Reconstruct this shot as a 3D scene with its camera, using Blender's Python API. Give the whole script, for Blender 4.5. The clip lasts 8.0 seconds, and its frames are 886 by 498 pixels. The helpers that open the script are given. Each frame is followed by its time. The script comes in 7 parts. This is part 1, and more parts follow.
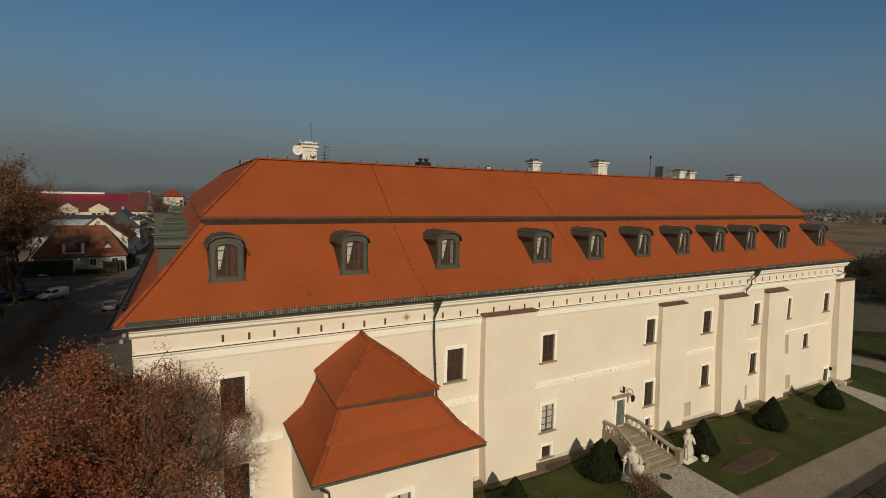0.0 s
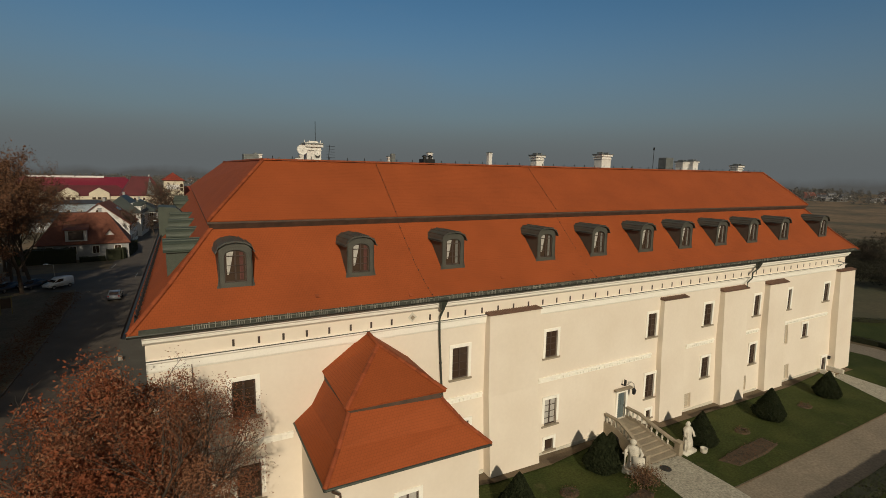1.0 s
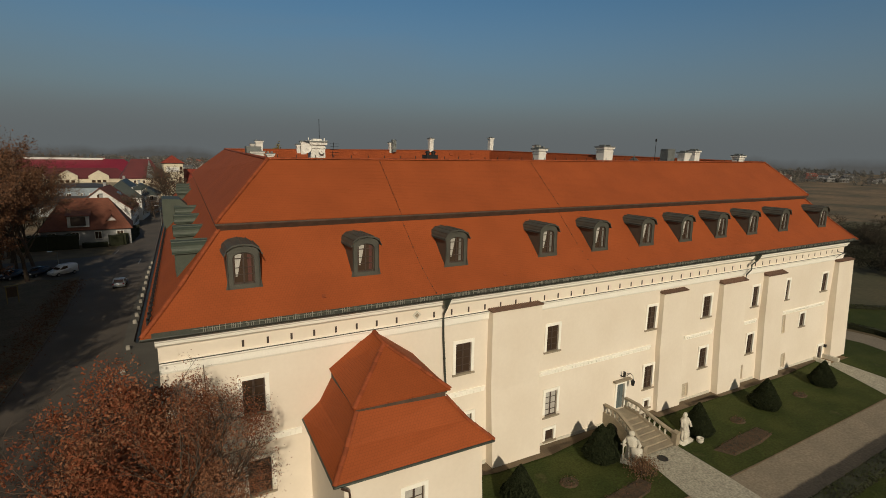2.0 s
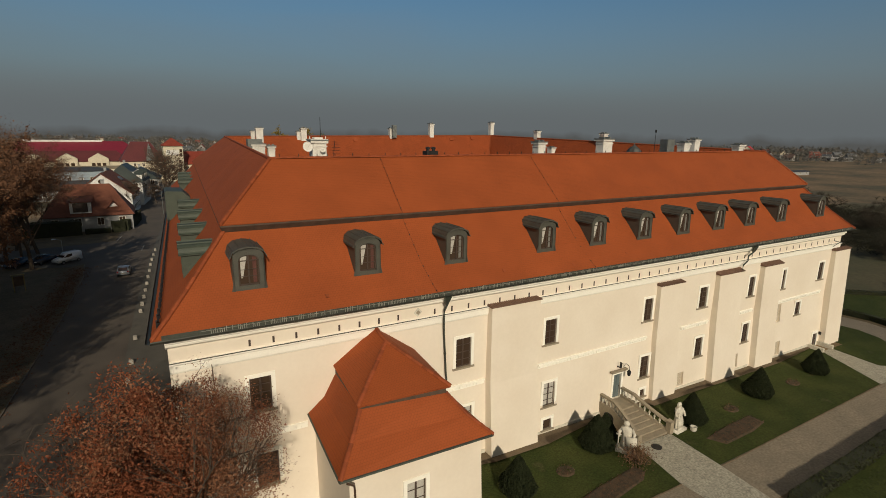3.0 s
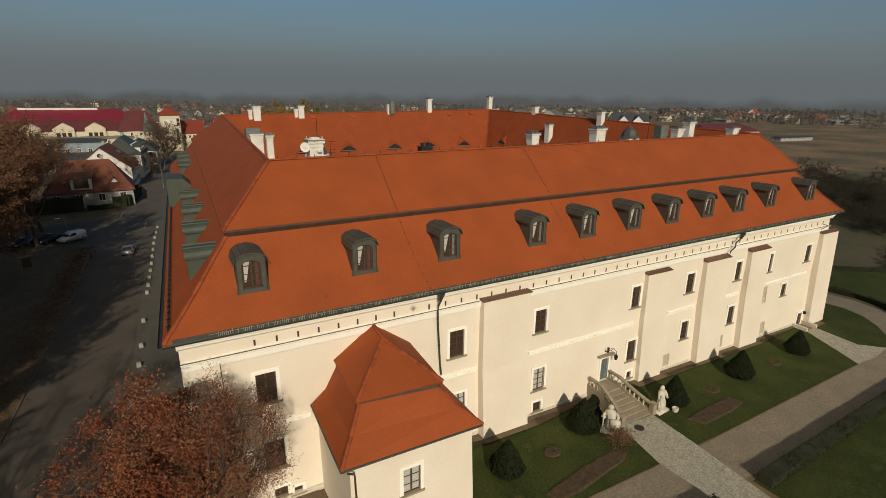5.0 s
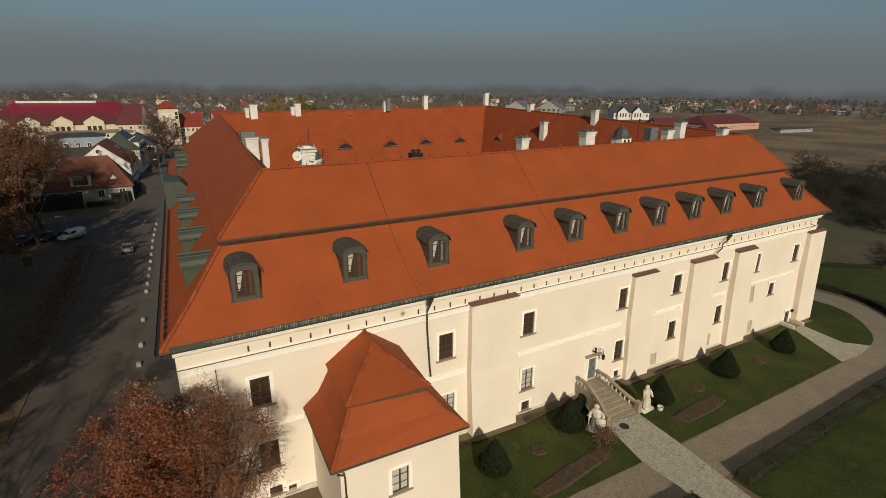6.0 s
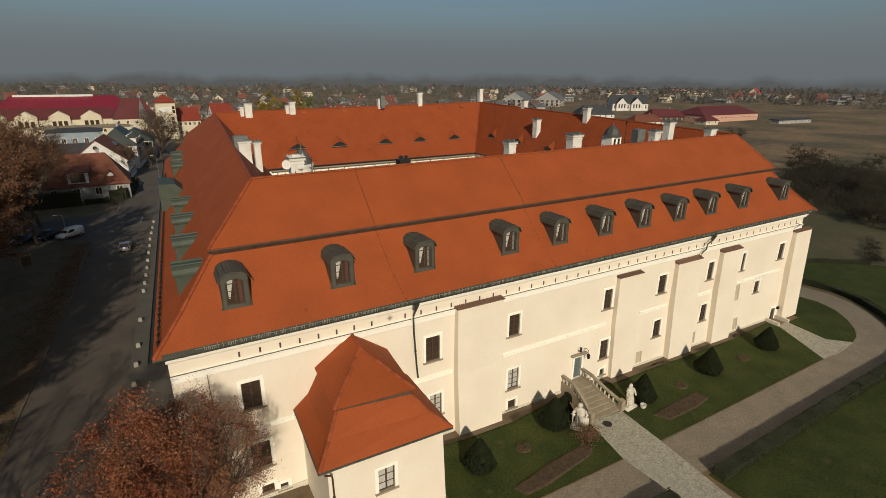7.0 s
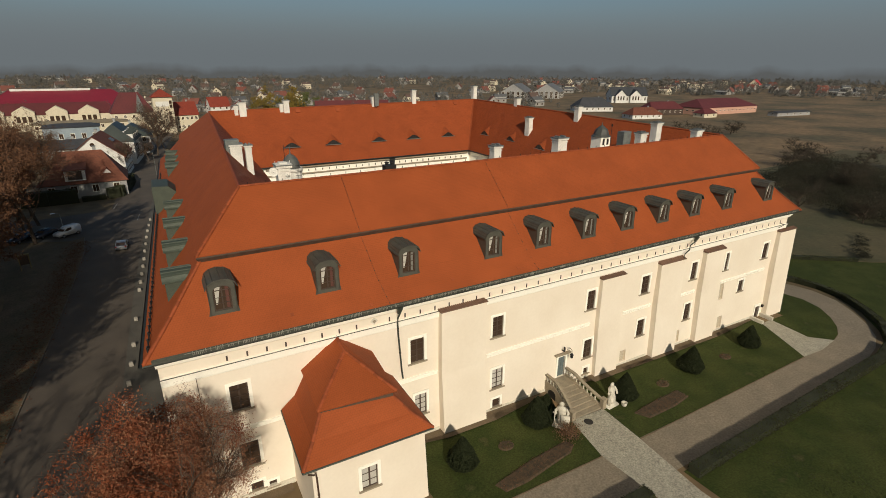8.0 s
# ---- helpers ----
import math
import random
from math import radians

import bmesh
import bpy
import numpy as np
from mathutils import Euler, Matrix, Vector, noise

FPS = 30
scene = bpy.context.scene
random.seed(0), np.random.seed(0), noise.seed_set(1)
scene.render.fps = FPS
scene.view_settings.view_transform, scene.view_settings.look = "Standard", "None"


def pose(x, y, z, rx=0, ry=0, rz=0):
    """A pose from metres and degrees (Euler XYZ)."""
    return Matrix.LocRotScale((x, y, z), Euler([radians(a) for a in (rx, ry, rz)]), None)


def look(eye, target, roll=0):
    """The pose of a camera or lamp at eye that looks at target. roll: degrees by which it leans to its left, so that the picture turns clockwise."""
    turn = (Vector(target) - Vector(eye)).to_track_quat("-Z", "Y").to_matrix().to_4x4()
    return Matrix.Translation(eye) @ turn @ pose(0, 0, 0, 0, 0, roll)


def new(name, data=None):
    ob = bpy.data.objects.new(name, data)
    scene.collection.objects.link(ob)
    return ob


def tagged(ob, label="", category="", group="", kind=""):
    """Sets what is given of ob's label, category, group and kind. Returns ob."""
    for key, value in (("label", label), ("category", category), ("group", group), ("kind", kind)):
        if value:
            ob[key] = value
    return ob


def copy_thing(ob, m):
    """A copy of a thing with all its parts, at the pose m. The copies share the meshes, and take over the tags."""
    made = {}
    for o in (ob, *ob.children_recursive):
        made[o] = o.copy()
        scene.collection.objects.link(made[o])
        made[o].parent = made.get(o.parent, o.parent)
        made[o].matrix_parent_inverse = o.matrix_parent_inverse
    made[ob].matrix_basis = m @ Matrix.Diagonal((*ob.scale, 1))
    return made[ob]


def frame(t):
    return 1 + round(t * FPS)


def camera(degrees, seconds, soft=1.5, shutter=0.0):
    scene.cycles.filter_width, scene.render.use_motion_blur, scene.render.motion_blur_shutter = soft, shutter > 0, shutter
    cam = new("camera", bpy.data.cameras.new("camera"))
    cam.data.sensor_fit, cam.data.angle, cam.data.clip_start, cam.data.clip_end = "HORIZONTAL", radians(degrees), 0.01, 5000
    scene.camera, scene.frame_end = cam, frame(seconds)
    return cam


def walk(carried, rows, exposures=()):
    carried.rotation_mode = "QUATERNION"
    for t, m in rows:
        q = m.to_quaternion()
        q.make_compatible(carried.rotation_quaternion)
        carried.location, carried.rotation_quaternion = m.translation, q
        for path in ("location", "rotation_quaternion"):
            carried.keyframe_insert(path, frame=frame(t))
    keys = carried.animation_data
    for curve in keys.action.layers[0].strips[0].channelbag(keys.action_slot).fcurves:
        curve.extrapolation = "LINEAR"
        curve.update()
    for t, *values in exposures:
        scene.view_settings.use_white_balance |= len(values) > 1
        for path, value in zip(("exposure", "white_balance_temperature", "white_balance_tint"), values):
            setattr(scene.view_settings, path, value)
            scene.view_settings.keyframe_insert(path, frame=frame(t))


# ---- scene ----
cam = camera(82.8, 8.0, 0.6)
PATH = [
    (0, (0.24, -27.741, 19.821), (1.22, -26.01, 19.611), 1.3),
    (0.5, (0.082, -27.738, 20.493), (1.059, -26.01, 20.245), 1.2),
    (1, (-0.111, -27.69, 21.143), (0.864, -25.968, 20.856), 1.1),
    (1.5, (-0.322, -27.698, 21.741), (0.652, -25.981, 21.416), 1.1),
    (3, (-0.636, -28.13, 23.742), (0.324, -26.432, 23.298), 0.9),
    (3.5, (-0.709, -28.259, 24.346), (0.247, -26.569, 23.865), 0.8),
    (4, (-0.755, -28.491, 25.043), (0.195, -26.81, 24.522), 0.7),
    (4.5, (-0.74, -28.723, 25.716), (0.205, -27.05, 25.16), 0.7),
    (6, (-0.224, -30.042, 27.833), (0.71, -28.385, 27.216), 0.6),
    (6.5, (0.047, -30.553, 28.518), (0.978, -28.9, 27.883), 0.5),
    (7, (0.385, -31.118, 29.251), (1.314, -29.471, 28.599), 0.4),
    (7.5, (0.753, -31.697, 29.935), (1.678, -30.055, 29.266), 0.4),
    (8, (1.212, -32.36, 30.598), (2.135, -30.722, 29.915), 0.3),
]
walk(cam, [(t, look(eye, target, roll)) for t, eye, target, roll in PATH],
     ((0.0, -0.31, 6650, 10), (1.5, -0.3, 6650, 10), (3.5, -0.17, 6550, 10), (4.5, -0.12, 6500, 10), (6.5, -0.03, 6450, 10), (8.0, 0.05, 6400, 10)))

# ---- world, sun and exposure ----
SUN_AZ, SUN_EL = radians(195.0), radians(26.0)      # the sun stands in the south-south-west, low
world = bpy.data.worlds.new("world")
scene.world = world
world.use_nodes = True
wn, wl = world.node_tree.nodes, world.node_tree.links
wn.clear()
w_sky = wn.new("ShaderNodeTexSky")
w_sky.sky_type, w_sky.sun_disc = "NISHITA", False
w_sky.sun_elevation, w_sky.sun_rotation = SUN_EL, SUN_AZ
w_sky.air_density, w_sky.dust_density, w_sky.ozone_density = 1.0, 0.6, 2.0
w_co = wn.new("ShaderNodeTexCoord")
w_sep = wn.new("ShaderNodeSeparateXYZ")
w_ramp = wn.new("ShaderNodeValToRGB")
w_ramp.color_ramp.interpolation = "EASE"
w_ramp.color_ramp.elements[0].position, w_ramp.color_ramp.elements[0].color = 0.0, (0, 0, 0, 1)
w_ramp.color_ramp.elements[1].position, w_ramp.color_ramp.elements[1].color = 0.34, (1, 1, 1, 1)
w_dim = wn.new("ShaderNodeMix")
w_dim.data_type, w_dim.blend_type = "RGBA", "MULTIPLY"
w_dim.inputs["Factor"].default_value = 1.0
w_dim.inputs["B"].default_value = (0.036, 0.058, 0.066, 1)
w_mix = wn.new("ShaderNodeMix")
w_mix.data_type = "RGBA"
w_mix.inputs["A"].default_value = (0.160, 0.183, 0.192, 1)     # autumn haze over the plain
w_bg = wn.new("ShaderNodeBackground")
w_out = wn.new("ShaderNodeOutputWorld")
wl.new(w_co.outputs["Generated"], w_sep.inputs[0])
wl.new(w_sep.outputs["Z"], w_ramp.inputs[0])
wl.new(w_ramp.outputs[0], w_mix.inputs["Factor"])
wl.new(w_sky.outputs[0], w_dim.inputs["A"])
w_cs = wn.new("ShaderNodeMapping")
w_cs.inputs["Scale"].default_value = (1.6, 0.7, 7.0)
w_cs.inputs["Rotation"].default_value = (0.0, radians(24), radians(35))
w_cn = wn.new("ShaderNodeTexNoise")
w_cn.inputs["Scale"].default_value, w_cn.inputs["Detail"].default_value, w_cn.inputs["Distortion"].default_value = 1.3, 7, 0.6
w_cr = wn.new("ShaderNodeMapRange")
w_cr.inputs["From Min"].default_value, w_cr.inputs["From Max"].default_value = 0.5, 0.8
w_cr.inputs["To Min"].default_value, w_cr.inputs["To Max"].default_value = 0.0, 0.24
w_ci = wn.new("ShaderNodeMix")
w_ci.data_type = "RGBA"
w_ci.inputs["B"].default_value = (0.2, 0.25, 0.29, 1)       # thin cirrus
wl.new(w_co.outputs["Generated"], w_cs.inputs["Vector"])
wl.new(w_cs.outputs[0], w_cn.inputs["Vector"])
wl.new(w_cn.outputs["Fac"], w_cr.inputs["Value"])
wl.new(w_cr.outputs[0], w_ci.inputs["Factor"])
wl.new(w_dim.outputs["Result"], w_ci.inputs["A"])
wl.new(w_ci.outputs["Result"], w_mix.inputs["B"])
# the haze glows warm round the low sun
w_dot = wn.new("ShaderNodeVectorMath")
w_dot.operation = "DOT_PRODUCT"
w_dot.inputs[1].default_value = (math.sin(SUN_AZ) * math.cos(SUN_EL), math.cos(SUN_AZ) * math.cos(SUN_EL), math.sin(SUN_EL))
w_map = wn.new("ShaderNodeMapRange")
w_map.interpolation_type = "SMOOTHSTEP"
w_map.inputs["From Min"].default_value, w_map.inputs["From Max"].default_value = 0.0, 1.0
w_glow = wn.new("ShaderNodeMix")
w_glow.data_type = "RGBA"
w_glow.inputs["B"].default_value = (0.235, 0.232, 0.208, 1)
wl.new(w_co.outputs["Generated"], w_dot.inputs[0])
wl.new(w_dot.outputs["Value"], w_map.inputs["Value"])
wl.new(w_map.outputs[0], w_glow.inputs["Factor"])
wl.new(w_mix.outputs["Result"], w_glow.inputs["A"])
wl.new(w_glow.outputs["Result"], w_bg.inputs[0])
wl.new(w_bg.outputs[0], w_out.inputs[0])

sun = new("sun", bpy.data.lights.new("sun", "SUN"))
sun.data.energy, sun.data.angle, sun.data.color = 3.55, radians(0.6), (1.0, 0.885, 0.705)
SUN_FROM = Vector((math.sin(SUN_AZ) * math.cos(SUN_EL), math.cos(SUN_AZ) * math.cos(SUN_EL), math.sin(SUN_EL)))
sun.matrix_world = look((0, 0, 120), Vector((0, 0, 120)) - SUN_FROM)


# ---- materials ----
def mat(name, rough=0.8, metal=0.0):
    m = bpy.data.materials.new(name)
    m.use_nodes = True
    p = m.node_tree.nodes["Principled BSDF"]
    p.inputs["Roughness"].default_value, p.inputs["Metallic"].default_value = rough, metal
    return m, m.node_tree.nodes, m.node_tree.links, p


def rgb(c):
    return (c[0], c[1], c[2], 1)


def mixed(name, a, b, scale=3.0, fine=40.0, rough=0.8, metal=0.0, bump=0.15, spread=0.25, per_object=0.0, detail=6.0, stain=None, space="Object", size=0.02, grain=0.16):
    """A surface of two tones with stains at one scale and grain at another, and fine relief."""
    m, n, l, p = mat(name, rough, metal)
    co = n.new("ShaderNodeTexCoord")
    big = n.new("ShaderNodeTexNoise")
    big.inputs["Scale"].default_value, big.inputs["Detail"].default_value = scale, detail
    small = n.new("ShaderNodeTexNoise")
    small.inputs["Scale"].default_value, small.inputs["Detail"].default_value = fine, 4
    for t in (big, small):
        l.new(co.outputs[space], t.inputs["Vector"])
    ramp = n.new("ShaderNodeValToRGB")
    ramp.color_ramp.elements[0].position, ramp.color_ramp.elements[1].position = 0.5 - spread, 0.5 + spread
    ramp.color_ramp.elements[0].color, ramp.color_ramp.elements[1].color = rgb(a), rgb(b)
    if stain:
        e = ramp.color_ramp.elements.new(max(0.02, 0.5 - spread - 0.12))
        e.color = rgb(stain)
    l.new(big.outputs["Fac"], ramp.inputs[0])
    g = n.new("ShaderNodeMapRange")
    g.inputs["From Min"].default_value, g.inputs["From Max"].default_value = 0.3, 0.7
    g.inputs["To Min"].default_value, g.inputs["To Max"].default_value = 1 - grain, 1 + grain
    l.new(small.outputs["Fac"], g.inputs["Value"])
    mul = n.new("ShaderNodeMix")
    mul.data_type, mul.blend_type = "RGBA", "MULTIPLY"
    mul.inputs["Factor"].default_value = 1.0
    l.new(ramp.outputs[0], mul.inputs["A"])
    l.new(g.outputs[0], mul.inputs["B"])
    last = mul.outputs["Result"]
    if per_object:
        info = n.new("ShaderNodeObjectInfo")
        r = n.new("ShaderNodeMapRange")
        r.inputs["To Min"].default_value, r.inputs["To Max"].default_value = 1 - per_object, 1 + per_object
        l.new(info.outputs["Random"], r.inputs["Value"])
        m2 = n.new("ShaderNodeMix")
        m2.data_type, m2.blend_type = "RGBA", "MULTIPLY"
        m2.inputs["Factor"].default_value = 1.0
        l.new(last, m2.inputs["A"])
        l.new(r.outputs[0], m2.inputs["B"])
        last = m2.outputs["Result"]
    l.new(last, p.inputs["Base Color"])
    bp = n.new("ShaderNodeBump")
    bp.inputs["Strength"].default_value, bp.inputs["Distance"].default_value = bump, size
    l.new(small.outputs["Fac"], bp.inputs["Height"])
    l.new(bp.outputs[0], p.inputs["Normal"])
    return m


def tile_mat(name, a, b, dark, wide=0.17, high=0.15, bump=0.5):
    """Plain clay tiles in courses, laid along the roof's own UV in metres, weathered in patches."""
    m, n, l, p = mat(name, 0.75)
    p.inputs["Specular IOR Level"].default_value = 0.2
    uv = n.new("ShaderNodeUVMap")
    br = n.new("ShaderNodeTexBrick")
    br.inputs["Scale"].default_value = 1.0
    br.inputs["Brick Width"].default_value, br.inputs["Row Height"].default_value = wide, high
    br.inputs["Mortar Size"].default_value, br.inputs["Mortar Smooth"].default_value = 0.009, 0.5
    br.inputs["Color1"].default_value, br.inputs["Color2"].default_value, br.inputs["Mortar"].default_value = rgb(a), rgb(b), rgb(dark)
    l.new(uv.outputs[0], br.inputs["Vector"])
    big = n.new("ShaderNodeTexNoise")
    big.inputs["Scale"].default_value, big.inputs["Detail"].default_value = 0.35, 8
    l.new(uv.outputs[0], big.inputs["Vector"])
    g = n.new("ShaderNodeMapRange")
    g.inputs["From Min"].default_value, g.inputs["From Max"].default_value = 0.3, 0.7
    g.inputs["To Min"].default_value, g.inputs["To Max"].default_value = 0.9, 1.1
    l.new(big.outputs["Fac"], g.inputs["Value"])
    mul = n.new("ShaderNodeMix")
    mul.data_type, mul.blend_type = "RGBA", "MULTIPLY"
    mul.inputs["Factor"].default_value = 1.0
    l.new(br.outputs["Color"], mul.inputs["A"])
    l.new(g.outputs[0], mul.inputs["B"])
    l.new(mul.outputs["Result"], p.inputs["Base Color"])
    # each course rises towards its lower edge
    sep = n.new("ShaderNodeSeparateXYZ")
    l.new(uv.outputs[0], sep.inputs[0])
    div = n.new("ShaderNodeMath")
    div.operation = "DIVIDE"
    div.inputs[1].default_value = high
    l.new(sep.outputs["Y"], div.inputs[0])
    fr = n.new("ShaderNodeMath")
    fr.operation = "FRACT"
    l.new(div.outputs[0], fr.inputs[0])
    inv = n.new("ShaderNodeMath")
    inv.operation = "SUBTRACT"
    inv.inputs[0].default_value = 1.0
    l.new(fr.outputs[0], inv.inputs[1])
    sub = n.new("ShaderNodeMath")
    sub.operation = "SUBTRACT"
    l.new(inv.outputs[0], sub.inputs[0])
    l.new(br.outputs["Fac"], sub.inputs[1])
    bp = n.new("ShaderNodeBump")
    bp.inputs["Strength"].default_value, bp.inputs["Distance"].default_value = bump, 0.02
    l.new(sub.outputs[0], bp.inputs["Height"])
    l.new(bp.outputs[0], p.inputs["Normal"])
    return m


def glass_mat(name, tint=(0.02, 0.022, 0.025), rough=0.06):
    m, n, l, p = mat(name, rough)
    p.inputs["Base Color"].default_value = rgb(tint)
    p.inputs["Specular IOR Level"].default_value = 0.6
    return m


PLASTER = mixed("cream_plaster", (0.735, 0.648, 0.528), (0.8, 0.722, 0.604), scale=0.25, fine=4, rough=0.92, bump=0.02, spread=0.2, grain=0.014)
WHITE = mixed("white_trim_plaster", (0.88, 0.85, 0.75), (0.92, 0.89, 0.79), scale=1.0, fine=10, rough=0.9, bump=0.03, grain=0.03)
TILE = tile_mat("clay_roof_tile", (0.32, 0.0745, 0.02), (0.303, 0.0703, 0.0189), (0.24, 0.0555, 0.015), bump=0.3)
TILE_OLD = tile_mat("weathered_clay_roof_tile", (0.32, 0.072, 0.02), (0.26, 0.056, 0.016), (0.16, 0.036, 0.011), bump=0.5)
RIDGE = mixed("clay_ridge_tile", (0.31, 0.076, 0.025), (0.24, 0.056, 0.02), scale=4, rough=0.7, per_object=0.2)
FASCIA = mixed("dark_timber_cornice", (0.105, 0.066, 0.045), (0.05, 0.034, 0.024), scale=2, rough=0.8)
METAL = mixed("patinated_dormer_sheet", (0.086, 0.083, 0.064), (0.052, 0.052, 0.042), scale=1.5, fine=20, rough=0.6, metal=0.0, bump=0.05)
COPPER = mixed("green_copper_sheet", (0.064, 0.08, 0.058), (0.044, 0.056, 0.042), scale=1.2, fine=15, rough=0.6, metal=0.15, bump=0.05)
PIPE = mixed("weathered_copper_pipe", (0.075, 0.095, 0.075), (0.05, 0.05, 0.04), scale=3, rough=0.5, metal=0.4)
PIPE_BROWN = mixed("brown_copper_pipe", (0.10, 0.055, 0.032), (0.07, 0.038, 0.025), scale=3, rough=0.5, metal=0.4)
WOOD_DARK = mixed("dark_brown_window_wood", (0.07, 0.045, 0.032), (0.042, 0.028, 0.02), scale=3, rough=0.6)
DOOR_GREEN = mixed("grey_green_door_paint", (0.13, 0.16, 0.155), (0.09, 0.115, 0.115), scale=2, rough=0.6)
STONE = mixed("grey_sandstone", (0.335, 0.28, 0.195), (0.235, 0.195, 0.138), scale=1.6, fine=25, rough=0.9, bump=0.25, stain=(0.16, 0.145, 0.115))
STONE_PALE = mixed("pale_limestone", (0.66, 0.62, 0.52), (0.52, 0.48, 0.39), scale=2.0, fine=22, rough=0.85, bump=0.2)
GLASS = glass_mat("window_glass", (0.058, 0.037, 0.025), 0.08)
CURTAIN = mixed("white_curtain", (0.5, 0.48, 0.43), (0.4, 0.38, 0.335), scale=4, rough=0.95)
RED_CLOTH = mixed("red_brown_cloth", (0.075, 0.025, 0.02), (0.13, 0.055, 0.042), scale=4, rough=0.95)
BRICKCAP = mixed("brown_coping_tile", (0.17, 0.095, 0.06), (0.12, 0.07, 0.048), scale=3, rough=0.85, per_object=0.2)
CHIMNEY = mixed("white_chimney_render", (0.74, 0.72, 0.66), (0.6, 0.58, 0.53), scale=1.2, fine=15, rough=0.9)
LEAD = mixed("grey_lead_cap", (0.22, 0.235, 0.22), (0.13, 0.14, 0.135), scale=2, rough=0.5, metal=0.3)
DARK = mixed("blackened_iron", (0.03, 0.03, 0.028), (0.018, 0.018, 0.018), scale=5, rough=0.5, metal=0.4)
GRASS = mixed("lawn_grass", (0.033, 0.046, 0.0105), (0.053, 0.061, 0.0155), scale=0.35, fine=7, rough=0.95, bump=0.7, spread=0.14, stain=(0.082, 0.068, 0.03), size=0.05, grain=0.3)
GRAVEL = mixed("fine_gravel_road", (0.245, 0.2, 0.14), (0.185, 0.152, 0.108), scale=0.5, fine=6, rough=0.95, bump=0.5, grain=0.24)
PAVING = mixed("stone_sett_path", (0.4, 0.37, 0.285), (0.27, 0.25, 0.195), scale=1.6, fine=7, rough=0.9, bump=0.6, grain=0.34)
ASPHALT = mixed("asphalt_road", (0.108, 0.087, 0.066), (0.07, 0.057, 0.045), scale=0.25, fine=30, rough=0.9, bump=0.2)
PAVEMENT = mixed("concrete_paver", (0.10, 0.092, 0.075), (0.075, 0.068, 0.056), scale=0.6, fine=25, rough=0.92, bump=0.3)
SOIL = mixed("bed_soil_with_leaves", (0.1, 0.058, 0.03), (0.035, 0.03, 0.016), scale=3, fine=20, rough=0.95, bump=0.8)
EARTH = mixed("bare_earth", (0.11, 0.075, 0.045), (0.075, 0.055, 0.033), scale=1.5, fine=20, rough=0.95, bump=0.6)
BARK = mixed("grey_brown_bark", (0.1, 0.075, 0.056), (0.055, 0.042, 0.032), scale=6, fine=30, rough=0.95, bump=0.5)
LEAF_RED = mixed("copper_autumn_leaf", (0.25, 0.072, 0.03), (0.12, 0.042, 0.022), scale=0.6, fine=5, rough=0.7, bump=0.0)
LEAF_RUSSET = mixed("withered_russet_leaf", (0.29, 0.13, 0.068), (0.17, 0.08, 0.044), scale=0.5, fine=5, rough=0.8, bump=0.0)
LEAF_BROWN = mixed("withered_brown_leaf", (0.17, 0.082, 0.042), (0.1, 0.053, 0.031), scale=0.5, fine=5, rough=0.8, bump=0.0)
LEAF_YELLOW = mixed("yellow_autumn_leaf", (0.26, 0.17, 0.035), (0.13, 0.11, 0.03), scale=0.3, fine=4, rough=0.8, bump=0.0)
YEW = mixed("dark_yew_foliage", (0.015, 0.02, 0.008), (0.026, 0.032, 0.013), scale=3, fine=20, rough=0.85, bump=0.0)
HEDGE = mixed("dark_hedge_foliage", (0.022, 0.022, 0.013), (0.034, 0.031, 0.018), scale=1, fine=10, rough=0.9, bump=0.0)
TWIG = mixed("far_bare_twigs", (0.095, 0.078, 0.062), (0.062, 0.052, 0.042), scale=0.2, fine=3, rough=0.95, bump=0.0)

STRIP = mixed("trodden_earth", (0.17, 0.122, 0.072), (0.115, 0.084, 0.05), scale=1.2, fine=16, rough=0.95, bump=0.5, stain=(0.06, 0.066, 0.03))
RIDGE.node_tree.nodes["Principled BSDF"].inputs["Specular IOR Level"].default_value = 0.2
for foliage in (YEW, HEDGE, TWIG, GRASS, LEAF_RED, LEAF_RUSSET, LEAF_BROWN, LEAF_YELLOW, BARK):
    foliage.node_tree.nodes["Principled BSDF"].inputs["Specular IOR Level"].default_value = 0.15


# ---- mesh helpers ----
def part(name, bm, material, parent=None, label="", smooth=False):
    """Links a bmesh as one mesh object under a thing or a part."""
    me = bpy.data.meshes.new(name)
    bm.normal_update()
    bm.to_mesh(me)
    bm.free()
    for m in material if isinstance(material, (list, tuple)) else [material]:
        me.materials.append(m)
    if smooth:
        for f in me.polygons:
            f.use_smooth = True
    ob = new(name, me)
    if parent:
        ob.parent = parent
    if label:
        ob["label"] = label
    return ob


def thing(name, label, category, group="", kind="", at=None):
    ob = new(name)
    ob.empty_display_size = 0.3
    if at is not None:
        ob.matrix_basis = at if isinstance(at, Matrix) else Matrix.Translation(at)
    return tagged(ob, label, category, group, kind)


def quad(bm, a, b, c, d, mi=0):
    f = bm.faces.new([bm.verts.new(p) for p in (a, b, c, d)])
    f.material_index = mi
    return f


def box(bm, x0, x1, y0, y1, z0, z1, m=None, mi=0):
    v = [bm.verts.new((x, y, z)) for z in (z0, z1) for y in (y0, y1) for x in (x0, x1)]
    if m is not None:
        for q in v:
            q.co = m @ q.co
    for i in ((0, 2, 3, 1), (4, 5, 7, 6), (0, 1, 5, 4), (2, 6, 7, 3), (0, 4, 6, 2), (1, 3, 7, 5)):
        f = bm.faces.new([v[k] for k in i])
        f.material_index = mi
    return v


